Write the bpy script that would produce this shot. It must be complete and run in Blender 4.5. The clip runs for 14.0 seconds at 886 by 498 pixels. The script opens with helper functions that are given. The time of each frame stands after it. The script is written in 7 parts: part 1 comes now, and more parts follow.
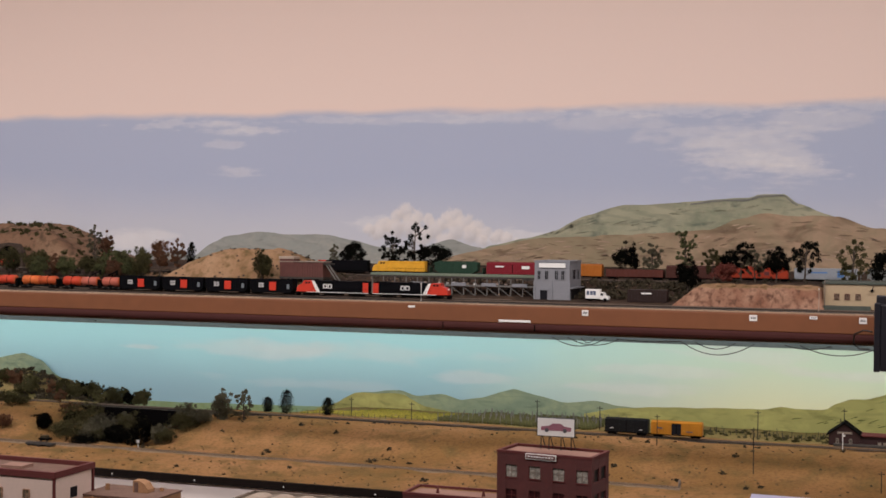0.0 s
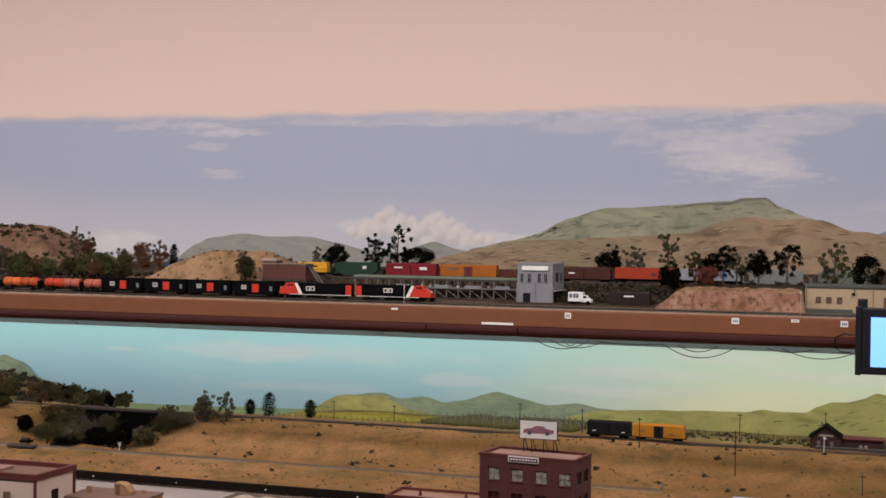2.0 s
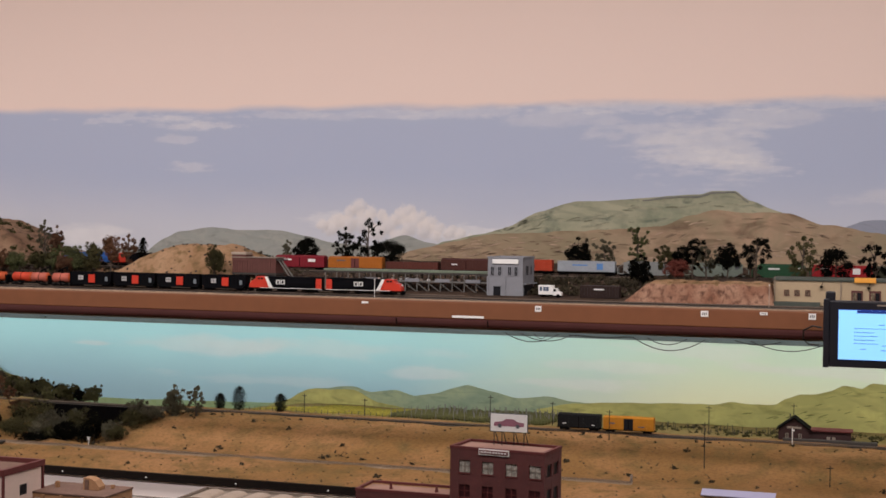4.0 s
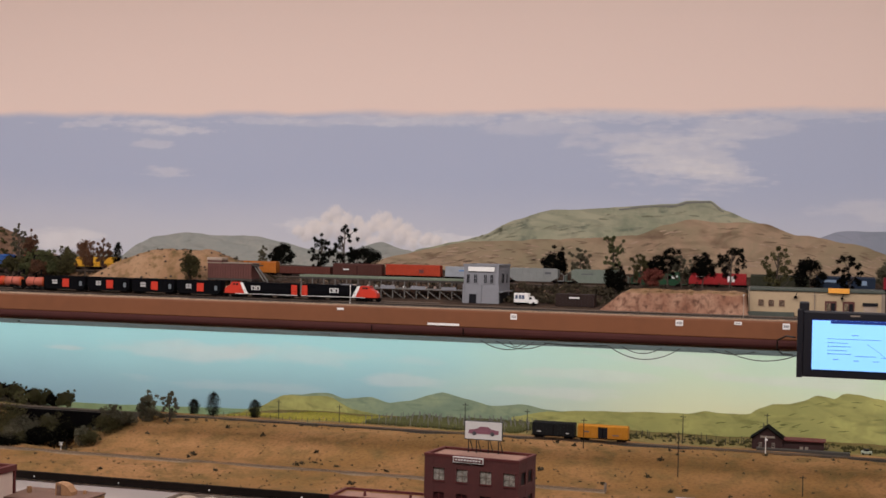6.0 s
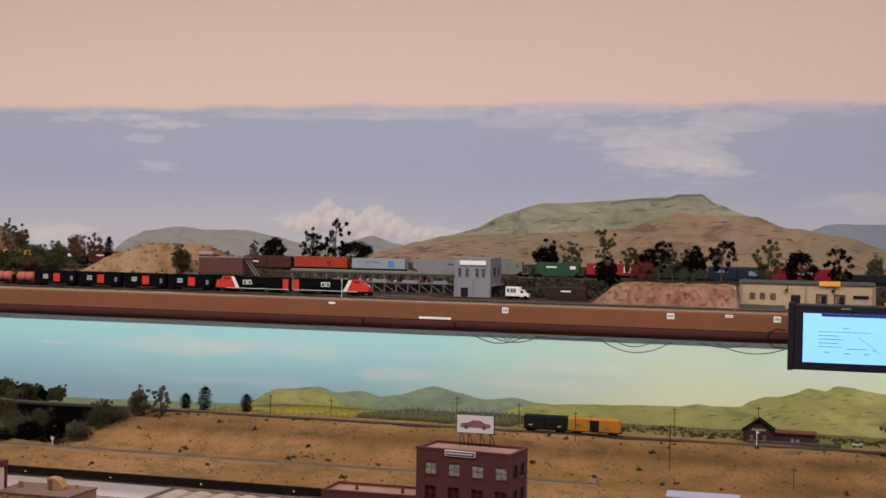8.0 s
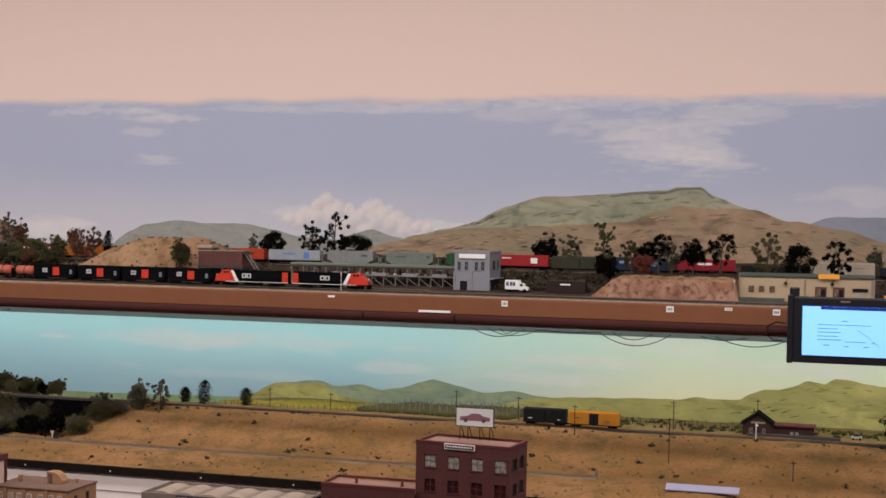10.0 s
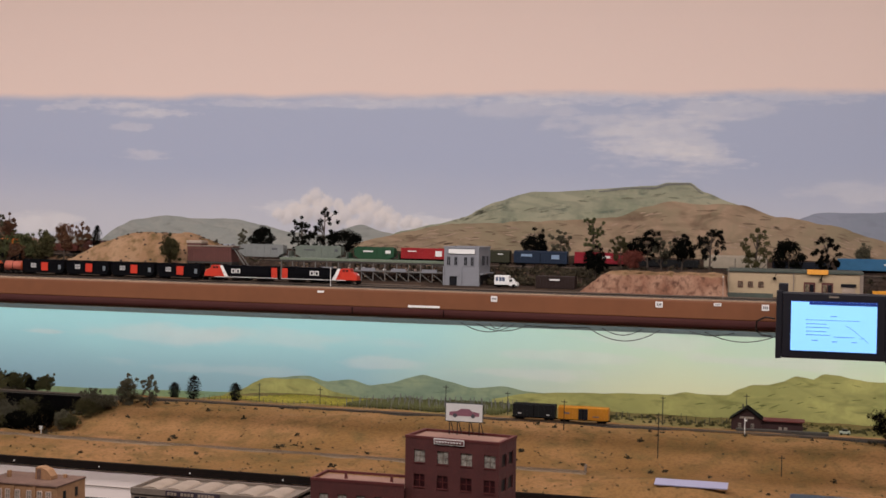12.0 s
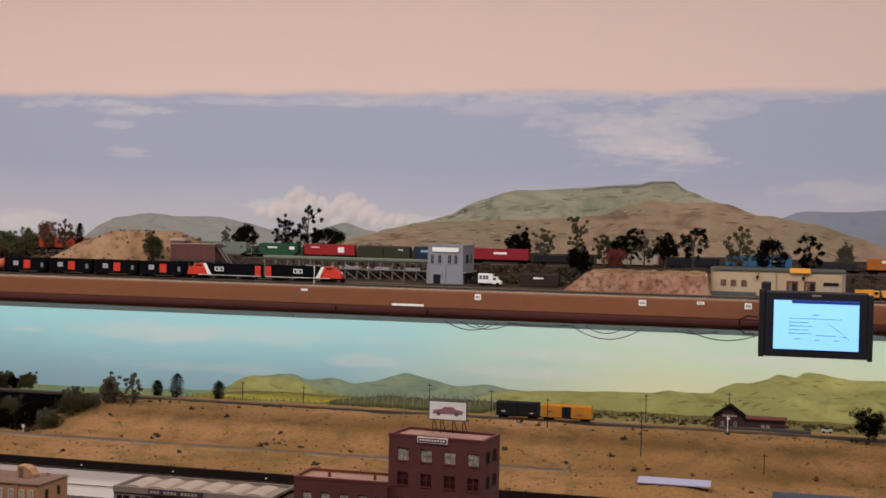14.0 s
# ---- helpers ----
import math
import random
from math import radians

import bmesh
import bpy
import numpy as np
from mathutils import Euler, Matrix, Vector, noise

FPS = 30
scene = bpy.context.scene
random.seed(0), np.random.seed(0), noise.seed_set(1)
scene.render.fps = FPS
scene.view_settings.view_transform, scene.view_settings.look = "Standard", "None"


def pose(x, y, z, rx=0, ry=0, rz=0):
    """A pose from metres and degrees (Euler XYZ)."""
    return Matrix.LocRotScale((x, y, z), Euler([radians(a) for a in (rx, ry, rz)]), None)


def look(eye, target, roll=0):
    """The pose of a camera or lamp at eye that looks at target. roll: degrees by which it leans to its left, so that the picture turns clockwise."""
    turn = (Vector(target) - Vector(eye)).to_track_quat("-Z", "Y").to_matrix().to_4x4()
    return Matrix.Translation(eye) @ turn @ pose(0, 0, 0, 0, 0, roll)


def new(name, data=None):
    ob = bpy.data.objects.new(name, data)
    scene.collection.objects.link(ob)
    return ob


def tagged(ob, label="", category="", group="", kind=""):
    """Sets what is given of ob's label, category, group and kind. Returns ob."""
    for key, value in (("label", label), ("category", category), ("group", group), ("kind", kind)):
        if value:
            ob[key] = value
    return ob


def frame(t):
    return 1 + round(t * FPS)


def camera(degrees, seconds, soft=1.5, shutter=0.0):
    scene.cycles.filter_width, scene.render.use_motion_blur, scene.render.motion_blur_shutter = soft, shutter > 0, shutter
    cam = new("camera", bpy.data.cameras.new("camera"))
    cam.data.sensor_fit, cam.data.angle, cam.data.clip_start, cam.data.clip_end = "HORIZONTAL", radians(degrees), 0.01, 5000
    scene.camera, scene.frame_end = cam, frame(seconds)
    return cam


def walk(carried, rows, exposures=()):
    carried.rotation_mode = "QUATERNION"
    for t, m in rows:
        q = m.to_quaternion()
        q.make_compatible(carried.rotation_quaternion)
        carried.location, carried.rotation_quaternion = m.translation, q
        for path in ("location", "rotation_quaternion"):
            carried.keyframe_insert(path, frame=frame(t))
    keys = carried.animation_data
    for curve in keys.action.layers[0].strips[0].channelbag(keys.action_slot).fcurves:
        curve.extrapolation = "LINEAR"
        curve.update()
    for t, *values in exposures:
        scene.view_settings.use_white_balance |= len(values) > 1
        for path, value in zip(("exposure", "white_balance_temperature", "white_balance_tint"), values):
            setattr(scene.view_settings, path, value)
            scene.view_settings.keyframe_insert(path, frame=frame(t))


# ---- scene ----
# ---------------------------------------------------------------- camera
cam = camera(36.0, 14.0, soft=1.6)
PATH = [
    (0.0, pose(0, 0, 1.5930, 89.388, -0.624, 19.257)),
    (0.5, pose(0, 0, 1.5930, 89.469, -0.714, 19.221)),
    (1.0, pose(0, 0, 1.5930, 89.546, -0.843, 19.037)),
    (1.5, pose(0, 0, 1.5930, 89.658, -0.847, 18.772)),
    (2.0, pose(0, 0, 1.5930, 89.501, -0.769, 18.547)),
    (2.5, pose(0, 0, 1.5930, 89.106, -0.797, 18.127)),
    (3.0, pose(0, 0, 1.5930, 88.892, -0.820, 17.799)),
    (5.5, pose(0, 0, 1.5930, 89.819, -0.944, 16.553)),
    (6.0, pose(0, 0, 1.5930, 89.561, -1.224, 16.303)),
    (6.5, pose(0, 0, 1.5930, 89.533, -1.209, 16.125)),
    (7.0, pose(0, 0, 1.5930, 89.487, -1.036, 15.911)),
    (7.5, pose(0, 0, 1.5930, 89.410, -1.074, 15.978)),
    (8.0, pose(0, 0, 1.5930, 89.306, -1.115, 15.945)),
    (10.5, pose(0, 0, 1.5930, 88.981, -1.039, 15.909)),
    (11.0, pose(0, 0, 1.5930, 88.903, -1.221, 15.782)),
    (11.5, pose(0, 0, 1.5930, 88.855, -1.075, 15.657)),
    (12.0, pose(0, 0, 1.5930, 88.839, -1.076, 15.473)),
    (12.5, pose(0, 0, 1.5930, 88.846, -1.044, 15.325)),
    (13.0, pose(0, 0, 1.5930, 88.846, -1.097, 15.110)),
    (13.5, pose(0, 0, 1.5930, 88.848, -1.099, 14.959)),
    (14.0, pose(0, 0, 1.5930, 88.776, -1.174, 14.795)),
]
walk(cam, PATH)

# ---------------------------------------------------------------- light
world = bpy.data.worlds.new("world")
world.use_nodes = True
world.node_tree.nodes["Background"].inputs[0].default_value = (0.9, 0.75, 0.68, 1)
world.node_tree.nodes["Background"].inputs[1].default_value = 0.015
scene.world = world


def area_lamp(name, m, w, h, watts, colour):
    d = bpy.data.lights.new(name, "AREA")
    d.shape, d.size, d.size_y, d.energy, d.color = "RECTANGLE", w, h, watts, colour
    ob = new(name, d)
    ob.matrix_world = m
    return ob


# assumed fluorescent rows on the room's ceiling, out of view, and the tubes under the upper deck
ROOM = (1.0, 0.93, 0.915)
area_lamp("ceiling_tube_lamp", look((-1.9, 2.95, 2.66), (-1.9, 3.75, 1.2)), 7.5, 0.25, 75, ROOM)
area_lamp("ceiling_tube_lamp", look((-1.7, 1.25, 2.66), (-1.7, 2.3, 0)), 7.0, 0.3, 75, ROOM)
area_lamp("shelf_tube_lamp", look((-1.5, 4.02, 1.312), (-1.5, 4.55, 1.09)), 7.5, 0.05, 27.5, (1.0, 0.97, 0.95))


# ---------------------------------------------------------------- materials
def nodes_of(m):
    return m.node_tree.nodes, m.node_tree.links


def mat(name, col, rough=0.7, metal=0.0, var=0.25, scale=40.0, bump=0.15, col2=None, spec=0.35, emit=0.0, rnd=0.0):
    """Noise-varied surface: coarse patches and fine grain, with a little relief."""
    m = bpy.data.materials.new(name)
    m.use_nodes = True
    n, l = nodes_of(m)
    b = n["Principled BSDF"]
    b.inputs["Roughness"].default_value = rough
    b.inputs["Metallic"].default_value = metal
    b.inputs["Specular IOR Level"].default_value = spec
    tc = n.new("ShaderNodeTexCoord")
    n1 = n.new("ShaderNodeTexNoise"); n1.inputs["Scale"].default_value = scale; n1.inputs["Detail"].default_value = 5
    n2 = n.new("ShaderNodeTexNoise"); n2.inputs["Scale"].default_value = scale * 7; n2.inputs["Detail"].default_value = 4
    l.new(tc.outputs["Object"], n1.inputs["Vector"]); l.new(tc.outputs["Object"], n2.inputs["Vector"])
    add = n.new("ShaderNodeMath"); add.operation = "ADD"
    l.new(n1.outputs[0], add.inputs[0]); l.new(n2.outputs[0], add.inputs[1])
    mr = n.new("ShaderNodeMapRange"); mr.inputs[1].default_value = 0.7; mr.inputs[2].default_value = 1.3
    l.new(add.outputs[0], mr.inputs[0])
    mix = n.new("ShaderNodeMix"); mix.data_type = "RGBA"
    c2 = col2 or tuple(c * (1 - var) for c in col)
    mix.inputs[6].default_value = (*col, 1); mix.inputs[7].default_value = (*c2, 1)
    l.new(mr.outputs[0], mix.inputs[0])
    out = mix.outputs[2]
    if rnd:
        oi = n.new("ShaderNodeObjectInfo")
        hs = n.new("ShaderNodeHueSaturation")
        r = n.new("ShaderNodeMapRange"); r.inputs[3].default_value = 1 - rnd; r.inputs[4].default_value = 1 + rnd
        l.new(oi.outputs["Random"], r.inputs[0]); l.new(r.outputs[0], hs.inputs["Value"]); l.new(out, hs.inputs["Color"])
        out = hs.outputs[0]
    l.new(out, b.inputs["Base Color"])
    if bump:
        bp = n.new("ShaderNodeBump"); bp.inputs["Strength"].default_value = bump; bp.inputs["Distance"].default_value = 0.002
        l.new(add.outputs[0], bp.inputs["Height"]); l.new(bp.outputs[0], b.inputs["Normal"])
    if emit:
        b.inputs["Emission Color"].default_value = (*col, 1); b.inputs["Emission Strength"].default_value = emit
    return m


def sky_paint(name, low, high, top, z_low, z_high, z_top, clouds, side=None, x0=0, x1=1, band=0.03, puffs=()):
    """Airbrushed sky: vertical blend low to high, wall paint above z_top, soft painted clouds as (x, z, rx, rz, strength, grain)."""
    m = bpy.data.materials.new(name)
    m.use_nodes = True
    n, l = nodes_of(m)
    b = n["Principled BSDF"]
    b.inputs["Roughness"].default_value = 0.85
    b.inputs["Specular IOR Level"].default_value = 0.15
    tc = n.new("ShaderNodeTexCoord"); sp = n.new("ShaderNodeSeparateXYZ")
    l.new(tc.outputs["Object"], sp.inputs[0])

    def noise_of(scale, sx=1, sz=1, detail=6):
        mp = n.new("ShaderNodeMapping"); mp.inputs["Scale"].default_value = (sx, 1, sz)
        t = n.new("ShaderNodeTexNoise"); t.inputs["Scale"].default_value = scale; t.inputs["Detail"].default_value = detail
        l.new(tc.outputs["Object"], mp.inputs[0]); l.new(mp.outputs[0], t.inputs["Vector"])
        return t.outputs[0]

    def math(op, a, c=None, clamp=False):
        q = n.new("ShaderNodeMath"); q.operation = op; q.use_clamp = clamp
        for i, v in enumerate((a, c)):
            if v is None:
                continue
            if isinstance(v, (int, float)):
                q.inputs[i].default_value = v
            else:
                l.new(v, q.inputs[i])
        return q.outputs[0]

    def ramp(v, a, c, smooth=True):
        r = n.new("ShaderNodeMapRange"); r.interpolation_type = "SMOOTHSTEP" if smooth else "LINEAR"
        r.inputs[1].default_value = a; r.inputs[2].default_value = c
        l.new(v, r.inputs[0]); return r.outputs[0]

    def mixed(f, a, c):
        q = n.new("ShaderNodeMix"); q.data_type = "RGBA"
        l.new(f, q.inputs[0])
        for i, v in ((6, a), (7, c)):
            if isinstance(v, tuple):
                q.inputs[i].default_value = (*v, 1)
            else:
                l.new(v, q.inputs[i])
        return q.outputs[2]

    soft = noise_of(2.2, 0.6, 1.4)
    z = math("ADD", sp.outputs[2], math("MULTIPLY", math("SUBTRACT", soft, 0.5), 0.16))
    col = mixed(ramp(z, z_low, z_high), low, high)
    if side:
        col = mixed(ramp(math("ADD", sp.outputs[0], math("MULTIPLY", math("SUBTRACT", soft, 0.5), 1.2)), x0, x1), col, mixed(ramp(z, z_low, z_high), *side))
    for cx, cz, rx, rz, strength, grain in clouds:
        dx = math("DIVIDE", math("SUBTRACT", sp.outputs[0], cx), rx)
        dz = math("DIVIDE", math("SUBTRACT", sp.outputs[2], cz), rz)
        d = math("SQRT", math("ADD", math("MULTIPLY", dx, dx), math("MULTIPLY", dz, dz)))
        nz = noise_of(grain, 0.5 if rx > 2 * rz else 1, 2.0 if rx > 2 * rz else 1)
        v = math("ADD", math("SUBTRACT", 1.0, d), math("MULTIPLY", math("SUBTRACT", nz, 0.5), 2.6))
        f = math("MULTIPLY", ramp(v, 0.1, 0.75), strength)
        white = mixed(noise_of(grain * 1.7), (0.60, 0.57, 0.58), (0.80, 0.77, 0.76))
        col = mixed(f, col, white)
    # billows of a cumulus, each lit from above and grey at its foot
    wob = math("MULTIPLY", math("SUBTRACT", noise_of(34, 1, 1), 0.5), 0.055)
    for cx, cz, r in puffs:
        dx = math("SUBTRACT", sp.outputs[0], cx)
        dz = math("SUBTRACT", sp.outputs[2], cz - 0.006)
        d = math("ADD", math("SQRT", math("ADD", math("MULTIPLY", dx, dx), math("MULTIPLY", dz, dz))), wob)
        f = math("MULTIPLY", ramp(d, r * 1.2, r * 0.55), 0.72)
        white = mixed(ramp(math("ADD", math("SUBTRACT", dz, math("MULTIPLY", dx, 0.5)), wob), -r * 1.1, r * 0.7), (0.49, 0.455, 0.46), (0.72, 0.66, 0.635))
        col = mixed(f, col, white)
    if top:
        edge = math("ADD", sp.outputs[2], math("MULTIPLY", math("SUBTRACT", noise_of(9, 0.35, 1), 0.5), 0.05))
        col = mixed(ramp(edge, z_top - band, z_top + band), col, top)
    l.new(col, b.inputs["Base Color"])
    bp = n.new("ShaderNodeBump"); bp.inputs["Strength"].default_value = 0.05; bp.inputs["Distance"].default_value = 0.001
    l.new(noise_of(140), bp.inputs["Height"]); l.new(bp.outputs[0], b.inputs["Normal"])
    return m


def brick_mat(name, col, col2, mortar, scale):
    m = bpy.data.materials.new(name)
    m.use_nodes = True
    n, l = nodes_of(m)
    b = n["Principled BSDF"]; b.inputs["Roughness"].default_value = 0.8
    tc = n.new("ShaderNodeTexCoord"); mp = n.new("ShaderNodeMapping"); mp.inputs["Rotation"].default_value = (radians(90), 0, 0)
    br = n.new("ShaderNodeTexBrick"); br.inputs["Scale"].default_value = scale
    br.inputs["Color1"].default_value = (*col, 1); br.inputs["Color2"].default_value = (*col2, 1); br.inputs["Mortar"].default_value = (*mortar, 1)
    l.new(tc.outputs["Object"], mp.inputs[0]); l.new(mp.outputs[0], br.inputs["Vector"])
    nz = n.new("ShaderNodeTexNoise"); nz.inputs["Scale"].default_value = 30
    l.new(tc.outputs["Object"], nz.inputs["Vector"])
    mx = n.new("ShaderNodeMix"); mx.data_type = "RGBA"; mx.blend_type = "MULTIPLY"; mx.inputs[0].default_value = 0.5
    l.new(br.outputs[0], mx.inputs[6]); l.new(nz.outputs[0], mx.inputs[7]); l.new(mx.outputs[2], b.inputs["Base Color"])
    return m


def ground_mat(name, colours, scale, bump, upright=1.0):
    """Scenic ground cover: patches of three colours, stones and fine turf grain."""
    m = bpy.data.materials.new(name)
    m.use_nodes = True
    n, l = nodes_of(m)
    b = n["Principled BSDF"]; b.inputs["Roughness"].default_value = 0.95; b.inputs["Specular IOR Level"].default_value = 0.1
    tc = n.new("ShaderNodeTexCoord")
    mp = n.new("ShaderNodeMapping"); mp.inputs["Scale"].default_value = (1, 1, upright)
    l.new(tc.outputs["Object"], mp.inputs[0])
    tex = []
    for s, d in ((scale, 6), (scale * 5, 6), (scale * 40, 3)):
        t = n.new("ShaderNodeTexNoise"); t.inputs["Scale"].default_value = s; t.inputs["Detail"].default_value = d
        l.new(mp.outputs[0], t.inputs["Vector"]); tex.append(t.outputs[0])
    cur = None
    for t, (lo, hi), c in zip(tex, ((0.40, 0.66), (0.47, 0.70), (0.45, 0.95)), colours[1:]):
        r = n.new("ShaderNodeMapRange"); r.inputs[1].default_value = lo; r.inputs[2].default_value = hi
        l.new(t, r.inputs[0])
        q = n.new("ShaderNodeMix"); q.data_type = "RGBA"; l.new(r.outputs[0], q.inputs[0])
        if cur is None:
            q.inputs[6].default_value = (*colours[0], 1)
        else:
            l.new(cur, q.inputs[6])
        q.inputs[7].default_value = (*c, 1)
        if len(c) > 3:
            q.inputs[7].default_value = c
        cur = q.outputs[2]
    l.new(cur, b.inputs["Base Color"])
    ad = n.new("ShaderNodeMath"); ad.operation = "ADD"; l.new(tex[1], ad.inputs[0]); l.new(tex[2], ad.inputs[1])
    bp = n.new("ShaderNodeBump"); bp.inputs["Strength"].default_value = bump; bp.inputs["Distance"].default_value = 0.004
    l.new(ad.outputs[0], bp.inputs["Height"]); l.new(bp.outputs[0], b.inputs["Normal"])
    return m


